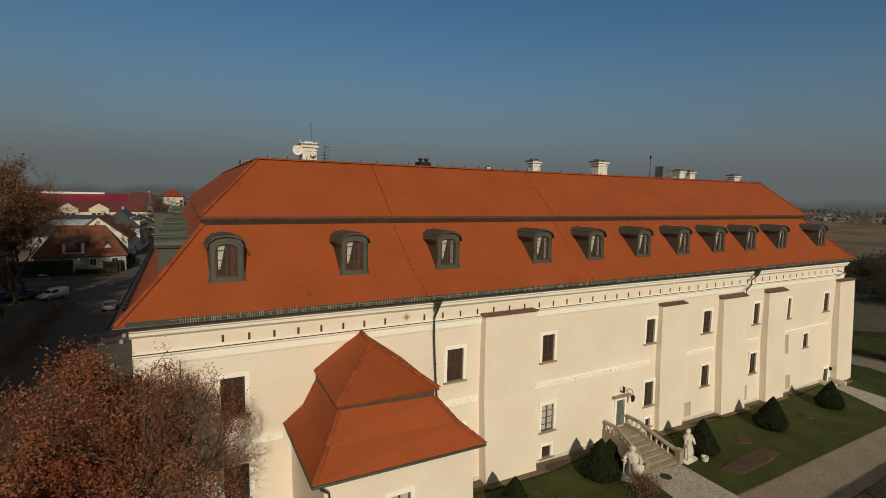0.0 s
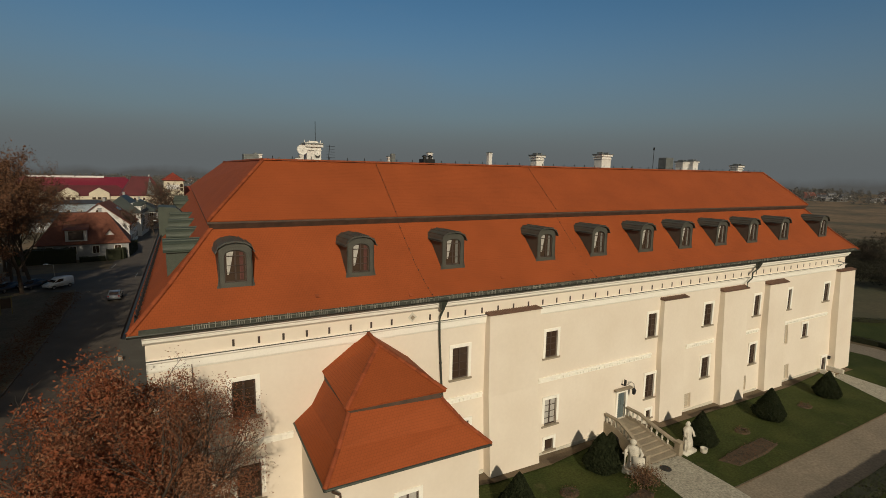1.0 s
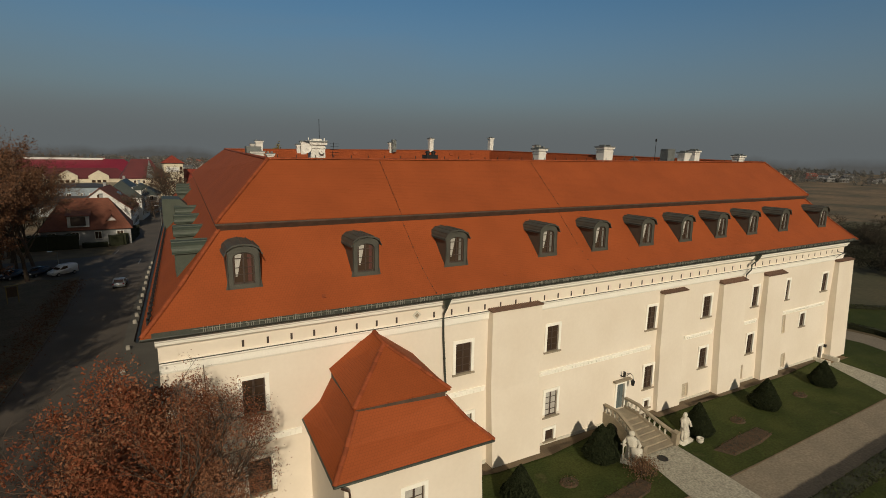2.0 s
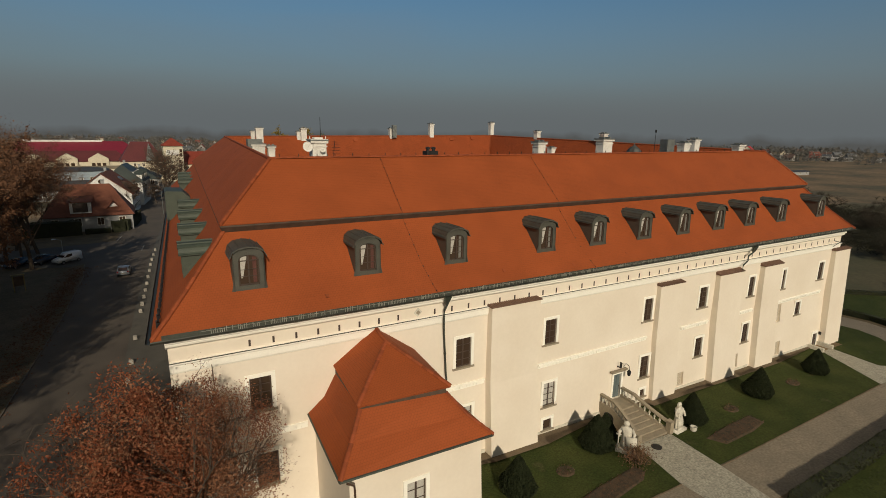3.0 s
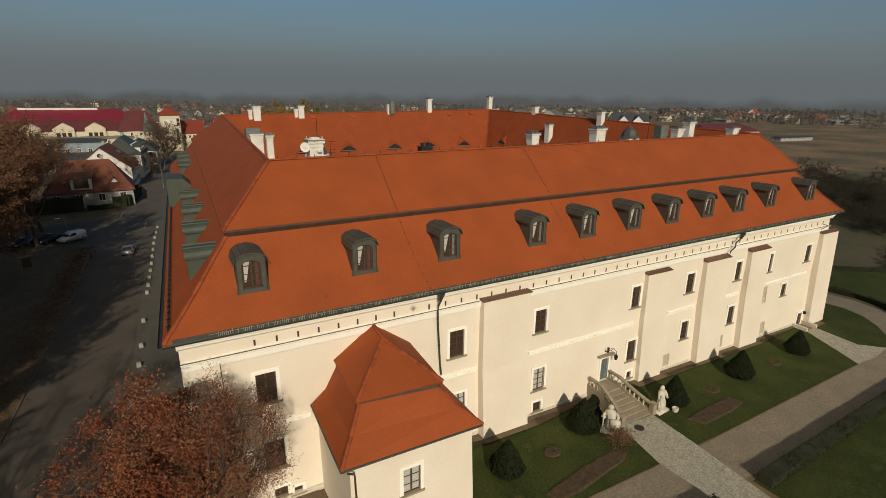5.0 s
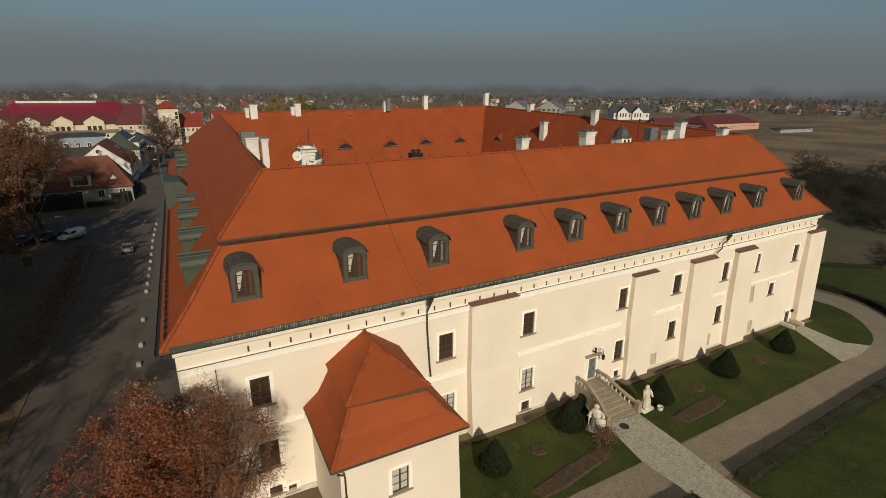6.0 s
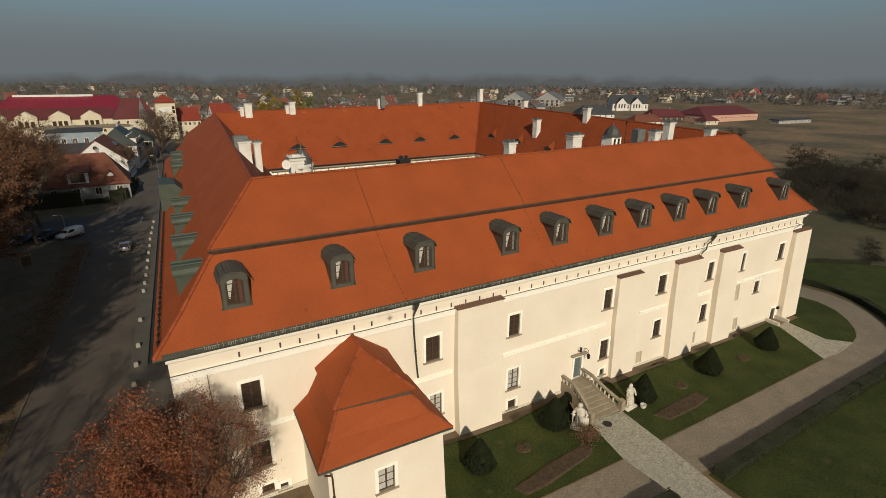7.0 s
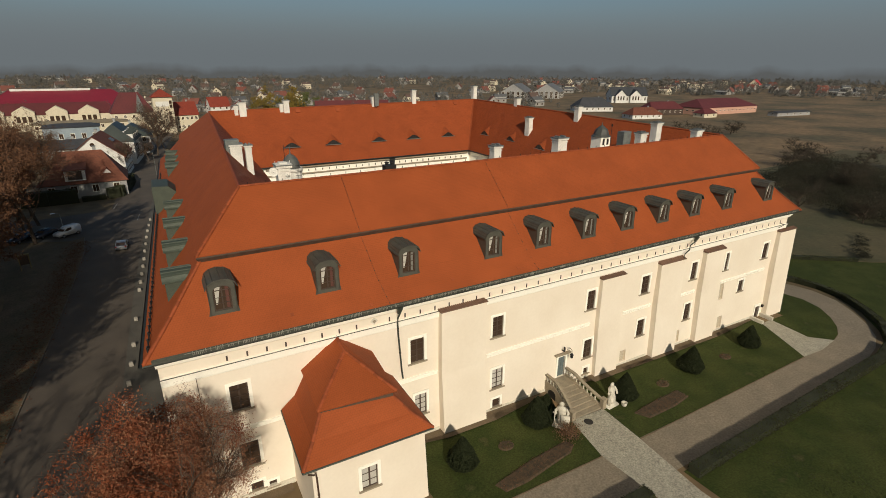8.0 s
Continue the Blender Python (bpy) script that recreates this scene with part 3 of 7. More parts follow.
# ---- dormers ----
def dormer(parent, wide=1.7, high=2.52, slope=1.06, skin=None, cloth=None):
    """A sheet-clad dormer, origin at the middle of its front foot; its cheeks run back into the roof (slope 1.06)."""
    h = wide / 2
    zs = high - 0.55                      # springing of the arched front
    arch = [(h * math.cos(a), zs + 0.42 * math.sin(a)) for a in (math.pi * k / 10 for k in range(11))]
    ox0, ox1, oz0, ozs = -0.56, 0.56, 0.24, zs - 0.26
    hole = [(ox1 * math.cos(a), ozs + 0.3 * math.sin(a)) for a in (math.pi * k / 8 for k in range(9))]
    bm = bmesh.new()
    outer_l = [(h + 0.12, -0.03), (h + 0.02, 0.45)] + arch + [(-h - 0.02, 0.45), (-h - 0.12, -0.03)]
    inner_l = [(ox1, oz0)] + hole + [(ox0, oz0)]
    # the front plate: joined strips between the outline and the opening
    strips = 24

    def walk_along(line, f):
        seg = [math.dist(a, b) for a, b in zip(line, line[1:])]
        s = f * sum(seg)
        for (a, b), q in zip(zip(line, line[1:]), seg):
            if s <= q + 1e-9:
                u = s / q if q else 0
                return a[0] + (b[0] - a[0]) * u, a[1] + (b[1] - a[1]) * u
            s -= q
        return line[-1]
    o_p = [walk_along(outer_l, i / strips) for i in range(strips + 1)]
    i_p = [walk_along(inner_l, i / strips) for i in range(strips + 1)]
    for i in range(strips):
        a, b, c, d = o_p[i], o_p[i + 1], i_p[i + 1], i_p[i]
        quad(bm, (a[0], 0, a[1]), (b[0], 0, b[1]), (c[0], 0, c[1]), (d[0], 0, d[1]))
        quad(bm, (d[0], 0, d[1]), (c[0], 0, c[1]), (c[0], 0.2, c[1]), (d[0], 0.2, d[1]))
    quad(bm, (-h - 0.12, 0, -0.03), (h + 0.12, 0, -0.03), (ox1, 0, oz0), (ox0, 0, oz0))
    quad(bm, (ox0, 0, oz0), (ox1, 0, oz0), (ox1, 0.2, oz0), (ox0, 0.2, oz0))
    for s in (-1, 1):
        prism(bm, [(s * h, 0.0, -0.15), (s * h, 0.0, zs), (s * h, zs / slope + 0.15, zs)], (-s * 0.06, 0, 0))
    bmesh.ops.recalc_face_normals(bm, faces=bm.faces[:])
    skin = skin or METAL
    body = part("dormer", bm, skin, parent, "dark sheet-metal dormer with an arched front")
    # arched roof with an overhang and standing seams
    bm = bmesh.new()
    R = [((h + 0.08) * math.cos(a), zs + 0.03 + 0.5 * math.sin(a)) for a in (math.pi * k / 12 for k in range(13))]
    ribbed = []
    for i, (x, z) in enumerate(R):
        if i in (2, 4, 6, 8, 10):
            ribbed += [(x + 0.03 * math.sin(math.pi * i / 12), z), (x * 1.03, z + 0.05), (x - 0.03 * math.sin(math.pi * i / 12), z)]
        else:
            ribbed.append((x, z))
    R = [(h + 0.16, zs - 0.05)] + ribbed + [(-h - 0.16, zs - 0.05)]
    back = [z / slope + 0.12 for _, z in R]
    for i in range(len(R) - 1):
        a, b = R[i], R[i + 1]
        quad(bm, (a[0], -0.15, a[1]), (b[0], -0.15, b[1]), (b[0], back[i + 1], b[1]), (a[0], back[i], a[1]))
        quad(bm, (a[0], -0.15, a[1] - 0.09), (a[0], back[i], a[1] - 0.09), (b[0], back[i + 1], b[1] - 0.09), (b[0], -0.15, b[1] - 0.09))
        quad(bm, (a[0], -0.15, a[1]), (a[0], -0.15, a[1] - 0.09), (b[0], -0.15, b[1] - 0.09), (b[0], -0.15, b[1]))
    bmesh.ops.remove_doubles(bm, verts=bm.verts[:], dist=0.002)
    part("dormer_roof", bm, skin, body, "ribbed sheet barrel roof")
    bm = bmesh.new()
    for i in range(len(hole) - 1):
        a, b = hole[i], hole[i + 1]
        quad(bm, (a[0], 0.1, a[1]), (b[0], 0.1, b[1]), (b[0] * 0.87, 0.1, ozs + (b[1] - ozs) * 0.8), (a[0] * 0.87, 0.1, ozs + (a[1] - ozs) * 0.8))
    for x0, x1, z0, z1 in ((ox0, ox0 + 0.07, oz0, ozs), (ox1 - 0.07, ox1, oz0, ozs), (-0.04, 0.04, oz0, ozs + 0.26), (ox0, ox1, oz0, oz0 + 0.08), (ox0, ox1, ozs - 0.07, ozs - 0.02), (ox0, ox1, oz0 + 0.5, oz0 + 0.535), (ox0, ox1, oz0 + 0.9, oz0 + 0.925)):
        box(bm, x0, x1, 0.08, 0.14, z0, z1)
    part("window_frame", bm, WOOD_DARK, body, "dark brown arched casement")
    bm = bmesh.new()
    bm.faces.new([bm.verts.new((x, 0.13, z)) for x, z in inner_l])
    part("pane", bm, GLASS, body)
    bm = bmesh.new()
    for s in (-1,):
        n_f = 5
        for k in range(n_f):
            xa, xb = s * (0.43 - 0.36 * k / n_f), s * (0.43 - 0.36 * (k + 1) / n_f)
            pinch = 0.28
            quad(bm, (xa, 0.122 - 0.004 * (k % 2), ozs + 0.2), (xb, 0.122 - 0.004 * ((k + 1) % 2), ozs + 0.2), (s * 0.43 + (xb - s * 0.43) * pinch, 0.122, oz0 + 0.42), (s * 0.43 + (xa - s * 0.43) * pinch, 0.122, oz0 + 0.42))
    part("curtain", bm, CURTAIN, body, "tied-back white curtain")
    bm = bmesh.new()
    for k in range(4):
        xa, xb = 0.22 + 0.05 * k, 0.22 + 0.05 * (k + 1)
        quad(bm, (xa, 0.124 - 0.004 * (k % 2), oz0 + 0.1), (xb, 0.124 - 0.004 * ((k + 1) % 2), oz0 + 0.1), (xb, 0.124 - 0.004 * ((k + 1) % 2), ozs + 0.15), (xa, 0.124 - 0.004 * (k % 2), ozs + 0.15))
    part("drape", bm, cloth or RED_CLOTH, body, "gathered drape beside the window")
    return body


WALL_SHADE = mixed("grey_net_curtain", (0.20, 0.195, 0.175), (0.13, 0.125, 0.11), scale=4, rough=0.95)
DORM_X = [3.31, 10.42, 16.95, 25.07, 30.6, 36.25, 41.6, 47.0, 52.3, 58.2, 66.5]
first = dormer(castle)
first.location = (DORM_X[0], 1.03, 15.0)
copy_thing(first, Matrix.Translation((DORM_X[1], 1.03, 15.0)))
plain = dormer(castle, cloth=WALL_SHADE)
plain.location = (DORM_X[2], 1.03, 15.0)
for x in DORM_X[3:]:
    copy_thing(plain, Matrix.Translation((x, 1.03, 15.0)))
west = dormer(castle, slope=1.16, skin=COPPER)
west.matrix_basis = pose(0.08, 5.2, 14.74, 0, 0, -90)
for y in (11.9, 19.0, 26.2, 51.0, 57.0, 63.0):
    copy_thing(west, pose(-0.1 + 0.037 * y, y, 14.74, 0, 0, -90))
bm = bmesh.new()
prism(bm, [(-0.25, 34.0, 13.2), (-0.25, 34.0, 17.15), (-0.1, 34.0, 17.3), (1.5, 34.0, 17.2), (2.3, 34.0, 16.4), (0.6, 34.0, 13.6)], (0, 4.6, 0))
bmesh.ops.recalc_face_normals(bm, faces=bm.faces[:])
part("stair_dormer", bm, COPPER, castle, "large green copper-clad dormer at the eave")


# ---- chimneys ----
def chimney(x, y, z0, z1, a=0.5, b=0.5, cap=0.12, lid=True):
    bm = bmesh.new()
    box(bm, x - a, x + a, y - b, y + b, z0, z1 - 0.3)
    box(bm, x - a - cap * 0.5, x + a + cap * 0.5, y - b - cap * 0.5, y + b + cap * 0.5, z1 - 0.55, z1 - 0.47)
    box(bm, x - a - cap, x + a + cap, y - b - cap, y + b + cap, z1 - 0.3, z1 - 0.12)
    c = part("chimney", bm, CHIMNEY, castle, "white rendered chimney")
    bm = bmesh.new()
    box(bm, x - a - cap - 0.05, x + a + cap + 0.05, y - b - cap - 0.05, y + b + cap + 0.05, z1 - 0.12, z1 - 0.04)
    if lid:
        for sx in (-0.6, 0.6):
            box(bm, x + sx * a - 0.08, x + sx * a + 0.08, y - b * 0.7, y + b * 0.7, z1 - 0.04, z1 + 0.12)
    part("cap", bm, LEAD, c, "grey sheet cap")
    return c


for c in ((9.6, 8.6, 20.5, 23.3, 0.5, 0.45), (30.6, 9.2, 19.0, 23.3, 0.42, 0.42), (38.6, 8.8, 20.5, 23.65, 0.62, 0.5), (52.0, 9.5, 19.0, 23.35, 0.5, 0.45), (60.3, 14.0, 16.0, 23.75, 0.5, 0.5), (62.1, 9.2, 20.0, 23.2, 0.55, 0.45),
          (8.6, 27.5, 20.0, 22.6, 0.6, 0.6), (9.9, 27.4, 19.0, 22.4, 0.33, 0.33), (15.6, 67.2, 21.5, 24.5, 0.6, 0.4), (14.5, 67.4, 21.5, 23.9, 0.3, 0.3), (23.4, 67.3, 21.8, 24.6, 0.5, 0.4), (22.5, 67.4, 21.8, 24.0, 0.3, 0.3), (41.0, 67.3, 22.0, 24.9, 0.5, 0.4), (50.0, 67.3, 22.5, 26.0, 0.45, 0.4),
          (65.2, 67.3, 22.5, 26.6, 0.45, 0.45), (65.5, 51.7, 22.0, 24.8, 0.45, 0.5), (62.2, 43.5, 18.0, 21.9, 0.45, 0.6), (65.0, 33.9, 21.5, 24.4, 0.4, 0.5)):
    chimney(*c, lid=c[0] != 9.6)

# ---- corner pavilion on the front ----
pav = thing("pavilion", "small plastered pavilion with a bell-shaped orange tile roof", "pavilion")
PX0, PX1, PY0, PY1, PZ = 6.35, 14.35, -6.45, 0.0, 6.95
bm = bmesh.new()
hole = [(9.6, 10.75, 3.3, 5.12)]
pierced(bm, hole, PX0, PX1, ZB, PZ, lambda z: 0.0, 0.6)
for v in bm.verts:
    v.co.y += PY0
for x, inn in ((PX0, 0.6), (PX1, -0.6)):
    box(bm, min(x, x + inn), max(x, x + inn), PY0 + 0.003, PY1 + 0.2, ZB, PZ)
for v in bm.verts:
    if v.co.x > PX1 - 0.01:
        v.co.x += (PZ - v.co.z) * 0.05          # the east side leans out towards its foot
part("wall", bm, PLASTER, pav, "smooth cream plaster wall")
window(*hole[0], cols=2, rows=3, curtain=True, y=PY0, parent=pav)
ev = [Vector(p) for p in ((5.72, -6.95, 7.0), (14.76, -7.1, 6.98), (14.76, 0.0, 7.0), (5.9, -0.35, 7.2))]
ma = [Vector(p) for p in ((6.72, -5.78, 8.06), (13.5, -6.27, 8.1), (13.55, 0.0, 8.1), (7.0, 0.0, 7.85))]
mb = [Vector(p) for p in ((7.6, -4.77, 9.28), (12.46, -5.57, 9.42), (12.87, 0.0, 9.34), (7.75, 0.0, 9.22))]
mc = [Vector(p) for p in ((7.4, -4.98, 9.58), (12.66, -5.78, 9.88), (13.15, 0.0, 9.75), (7.62, 0.0, 9.78))]
apex_f, apex_b = Vector((10.42, -1.75, 11.5)), Vector((10.43, 0.0, 11.75))
for k, j, al in ((0, 1, (1, 0, 0)), (1, 2, (0, 1, 0)), (3, 0, (0, -1, 0))):
    bm = bmesh.new()
    slab(bm, (ev[k], ev[j], ma[j], ma[k]), al, 0.12)
    slab(bm, (ma[k], ma[j], mb[j], mb[k]), al, 0.12)
    bmesh.ops.remove_doubles(bm, verts=bm.verts[:], dist=0.002)
    part("lower_roof", bm, TILE, pav)
    bm = bmesh.new()
    top = {0: (mc[0], mc[1], apex_f), 1: (mc[1], mc[2], apex_b, apex_f), 3: (mc[3], mc[0], apex_f, apex_b)}[k]
    slab(bm, top, al, 0.12)
    part("upper_roof", bm, TILE, pav)
# dark strip modelled for the shadow gap below the upper roof
bm = bmesh.new()
prism(bm, mb, (0, 0, 0.32))
bmesh.ops.recalc_face_normals(bm, faces=bm.faces[:])
part("break_cornice", bm, FASCIA, pav, "dark timber strip filling the shadow gap under the upper roof")


# ---- front garden ----
flat_patch("lawn", GRASS, [(14.9, -0.6), (14.9, -9.6), (29.4, -9.6), (30.4, -5.0), (30.4, -0.6)], 0.03, "mown green lawn before the front wall", "lawn", depth=0.08)
flat_patch("lawn", GRASS, [(34.2, -0.6), (34.2, -5.1), (33.9, -9.55), (46.4, -9.45), (59.8, -9.0), (62.2, -9.0), (66.0, -2.6), (66.0, -0.7)], 0.03, "mown green lawn before the front wall", "lawn", depth=0.08)
flat_patch("lawn", GRASS, [(68.4, -1.9), (67.8, -6.7), (69.9, -8.6), (72.0, -8.1), (74.2, -7.0), (76.5, -5.2), (78.5, -2.9), (79.4, -0.3), (79.0, 1.9), (76.5, 8.0), (74.5, 14.0), (71.6, 14.0), (71.3, -1.9)], 0.03, "small green lawn rounding the castle corner", "lawn", depth=0.08)
MEADOW = mixed("olive_autumn_meadow", (0.1, 0.078, 0.034), (0.058, 0.056, 0.022), scale=0.08, fine=1.5, rough=0.95, bump=0.4, spread=0.18, size=0.06)
flat_patch("meadow", MEADOW, [(82.4, 16.5), (95.0, 10.9), (106.0, 2.4), (125.0, -7.6), (170.0, -24.6), (240.0, -30.0), (250.0, 70.0), (190.0, 62.0), (150.0, 60.0), (110.0, 48.0), (82.2, 40.0)], 0.0, "olive-brown rough meadow beyond the park lawn", "meadow")
flat_patch("path", PAVING, [(30.3, -4.95), (34.25, -5.1), (34.0, -9.55), (33.4, -16.0), (35.0, -30.0), (27.0, -30.0), (29.9, -15.2), (29.4, -9.6)], 0.045, "pale stone-sett path from the stairs", "path")
flat_patch("side_path", PAVING, [(66.1, -2.0), (68.35, -1.85), (67.7, -6.75), (69.85, -8.7), (66.0, -9.2), (62.2, -9.05)], 0.045, "pale stone-sett path to the side door", "path")
flat_patch("gravel_road", GRAVEL, [(-3.0, -9.7), (20.0, -9.65), (46.4, -9.45), (62.2, -9.0), (69.9, -8.65), (72.0, -8.15), (74.2, -7.05), (76.5, -5.25), (78.5, -2.95), (79.4, -0.35), (79.0, 1.9), (76.5, 8.0), (74.5, 14.0), (74.0, 40.0),
                                   (78.5, 40.0), (79.0, 14.0), (81.0, 8.0), (83.6, 3.2), (84.1, 0.6), (83.4, -2.8), (81.2, -5.9), (78.6, -8.6), (75.7, -10.7), (72.2, -12.0), (68.6, -12.7), (58.4, -12.9), (39.2, -13.6), (-3.0, -13.8)], 0.02, "pale gravel drive along the castle front", "road")
flat_patch("park_lawn", GRASS, [(34.0, -14.0), (58.4, -13.3), (70.0, -13.2), (76.5, -11.3), (82.0, -6.6), (84.6, -2.5), (85.4, 2.0), (84.0, 8.0), (82.0, 16.0), (95.0, 10.5), (106.0, 2.0), (125.0, -8.0), (170.0, -25.0), (170.0, -60.0), (36.0, -60.0)], 0.015, "rough green parkland beyond the drive", "lawn")
flat_patch("park_lawn", GRASS, [(-4.0, -14.2), (29.6, -14.0), (26.8, -30.0), (26.0, -60.0), (-4.0, -60.0)], 0.015, "rough green parkland beyond the drive", "lawn")
flat_patch("wall_strip", STRIP, [(-0.6, -1.3), (6.0, -1.3), (6.0, 0.3), (-0.6, 0.3)], 0.04, "bare earth strip along the wall", "earth strip")
flat_patch("wall_strip", STRIP, [(14.5, -1.0), (18.9, -1.2), (19.1, -1.75), (24.2, -1.75), (24.4, -0.85), (31.0, -0.8), (31.0, 0.3), (14.5, 0.3)], 0.115, "bare earth strip along the wall", "earth strip")
flat_patch("wall_strip", STRIP, [(34.0, -0.8), (36.6, -1.2), (36.8, -1.55), (41.1, -1.5), (41.3, -0.9), (45.6, -0.9), (45.9, -1.5), (50.3, -1.5), (50.5, -0.9), (53.3, -0.9), (53.6, -1.5), (57.5, -1.5), (57.8, -0.85), (66.0, -0.8), (66.0, 0.3), (34.0, 0.3)], 0.115, "bare earth strip along the wall", "earth strip")
for a, b in ((14.9, 29.4), (34.0, 62.1)):
    bm = bmesh.new()
    n_k = int((b - a) / 2)
    for i in range(n_k):
        x0, x1 = a + (b - a) * i / n_k, a + (b - a) * (i + 1) / n_k - 0.02
        y0 = -9.72 + 0.022 * max(0.0, (x0 - 34.0))
        box(bm, x0, x1, y0, y0 + 0.08, land(x0) - 0.1, land(x0) + 0.06)
    tagged(part("kerb", bm, STRIP), "low dirty stone kerb edging the lawn", "kerb", kind="structure")

# plinth along the foot of the wall
for a, b in ((W0, 6.3), (14.1, 18.95), (23.7, 31.2), (34.0, 36.8), (41.0, 45.7), (50.1, 53.3), (57.2, 66.7)):
    bm = bmesh.new()
    box(bm, a, b, face_y(0) - 0.07, face_y(0) + 0.3, land(a) - 0.8, land((a + b) / 2) + 0.34)
    part("plinth", bm, STONE_PALE, castle, "low pale plinth at the foot of the wall")

rng = random.Random(7)


def leaf_cloud(name, spots, sizes, materials, parent=None, label="", seed=3, squash=1.0, pick=None):
    """Small folded leaves at the given spots, each turned at random, in one mesh."""
    r = random.Random(seed)
    vs, fs, mi = [], [], []
    for (p, s) in zip(spots, sizes):
        d = Vector((r.gauss(0, 1), r.gauss(0, 1), r.gauss(0, 1))).normalized()
        u = d.orthogonal().normalized()
        w = d.cross(u)
        a = r.random() * 6.283
        u, w = u * math.cos(a) + w * math.sin(a), w * math.cos(a) - u * math.sin(a)
        k = len(vs)
        p = Vector(p)
        vs += [p - u * s, p + w * s * 0.55 * squash + d * s * 0.15, p + u * s, p - w * s * 0.55 * squash + d * s * 0.15]
        fs += [(k, k + 1, k + 2), (k, k + 2, k + 3)]
        q = pick(p, r) if pick else r.randrange(len(materials))
        mi += [q, q]
    me = bpy.data.meshes.new(name)
    me.from_pydata([tuple(v) for v in vs], [], fs)
    for m in materials:
        me.materials.append(m)
    me.polygons.foreach_set("material_index", mi)
    ob = new(name, me)
    if parent:
        ob.parent = parent
    if label:
        ob["label"] = label
    return ob


def yew(high, wide, seed, lobes=1):
    """A clipped cone of dense dark needles over a short stem."""
    r = random.Random(seed)
    t = thing("clipped_yew", "dark green clipped conical yew on the lawn", "shrub", "clipped yews on the front lawn")
    bm = bmesh.new()
    tube(bm, [(0, 0, -0.1), (0, 0, high * 0.5)], [0.09, 0.05], 6)
    part("stem", bm, BARK, t)

    def radius(z):
        f = z / high
        return wide * (0.75 + 0.45 * f / 0.18 if f < 0.18 else 1.2) * max(0.0, 1 - f) ** 0.85 / 1.08
    bm = bmesh.new()
    lathe(bm, [(max(0.02, radius(z) * 0.86), z) for z in (high * k / 9 for k in range(10))], 14)
    for v in bm.verts:
        v.co += Vector((1, 1, 0.3)) * (noise.noise(v.co * 1.7 + Vector((seed, 0, 0))) * 0.12)
    part("core", bm, YEW, t)
    spots, sizes = [], []
    while len(spots) < 5200:
        z = high * (1 - math.sqrt(r.random())) if r.random() < 0.75 else r.random() * high
        a = r.random() * 6.283
        bump = 1 + 0.13 * noise.noise(Vector((math.cos(a) * 1.6, math.sin(a) * 1.6, z * 1.3 + seed)))
        q = radius(z) * bump * (0.86 + 0.2 * r.random())
        spots.append((q * math.cos(a), q * math.sin(a), z + 0.02))
        sizes.append(0.05 + 0.05 * r.random())
    leaf_cloud("foliage", spots, sizes, [YEW], t, seed=seed)
    return t


y1 = yew(2.75, 1.35, 1)
y1.location = (18.6, -4.9, land(18.6))
y2 = yew(2.8, 1.4, 2)
y2.location = (27.3, -3.6, land(27.3))
for src, x, y, s in ((y1, 37.6, -4.6, 1.0), (y2, 48.0, -4.5, 1.02), (y1, 59.0, -4.4, 0.98), (y2, 29.0, -2.9, 0.75)):
    c = copy_thing(src, Matrix.Translation((x, y, land(x))) @ Matrix.Rotation(x, 4, "Z") @ Matrix.Diagonal((s, s, s, 1)))

# beds, rings of cut plants, heap of dry perennials
def litter_bed(name, pts, label, n, seed, high=0.12, mats=None):
    t = thing(name, label, "flower bed")
    bm = bmesh.new()
    cx, cy = sum(p[0] for p in pts) / len(pts), sum(p[1] for p in pts) / len(pts)
    lo = [bm.verts.new((x, y, land(x) + 0.02)) for x, y in pts]
    hi = [bm.verts.new((cx + (x - cx) * 0.88, cy + (y - cy) * 0.8, land(x) + 0.13)) for x, y in pts]
    bm.faces.new(hi)
    for i in range(len(pts)):
        bm.faces.new((lo[i], lo[(i + 1) % len(pts)], hi[(i + 1) % len(pts)], hi[i]))
    part("soil", bm, SOIL, t)
    r = random.Random(seed)
    spots, sizes = [], []
    xs_, ys_ = [p[0] for p in pts], [p[1] for p in pts]
    while len(spots) < n:
        x, y = r.uniform(min(xs_), max(xs_)), r.uniform(min(ys_), max(ys_))
        inside = False
        for i in range(len(pts)):
            (xa, ya), (xb, yb) = pts[i], pts[i - 1]
            if (ya > y) != (yb > y) and x < (xb - xa) * (y - ya) / (yb - ya) + xa:
                inside = not inside
        if inside:
            spots.append((x, y, land(x) + 0.1 + r.random() * high))
            sizes.append(r.uniform(0.035, 0.07))
    tagged(leaf_cloud("dry_plant_cover", spots, sizes, mats or [SOIL, EARTH, SOIL, LEAF_BROWN], t, seed=seed), "withered leaves and stalks on the soil", kind="stuff")
    return t


litter_bed("flower_bed", [(19.6, -8.0), (23.5, -7.2), (28.0, -6.7), (28.3, -7.5), (27.4, -8.1), (22.0, -9.0), (20.0, -9.0)], "long bed of dark soil with withered plants", 900, 11)
litter_bed("flower_bed", [(36.3, -6.9), (40.0, -6.5), (43.3, -6.4), (43.4, -7.7), (41.0, -8.1), (37.1, -8.2)], "long bed of dark soil with withered plants", 800, 12)
for i, (x, y) in enumerate(((23.0, -4.85), (42.9, -5.0), (53.9, -4.75))):
    litter_bed("round_bed", [(x + 0.75 * math.cos(a), y + 0.6 * math.sin(a)) for a in (6.283 * k / 12 for k in range(12))], "small round bed of cut-back plants", 160, 20 + i, 0.2, [EARTH, LEAF_BROWN, GRASS])
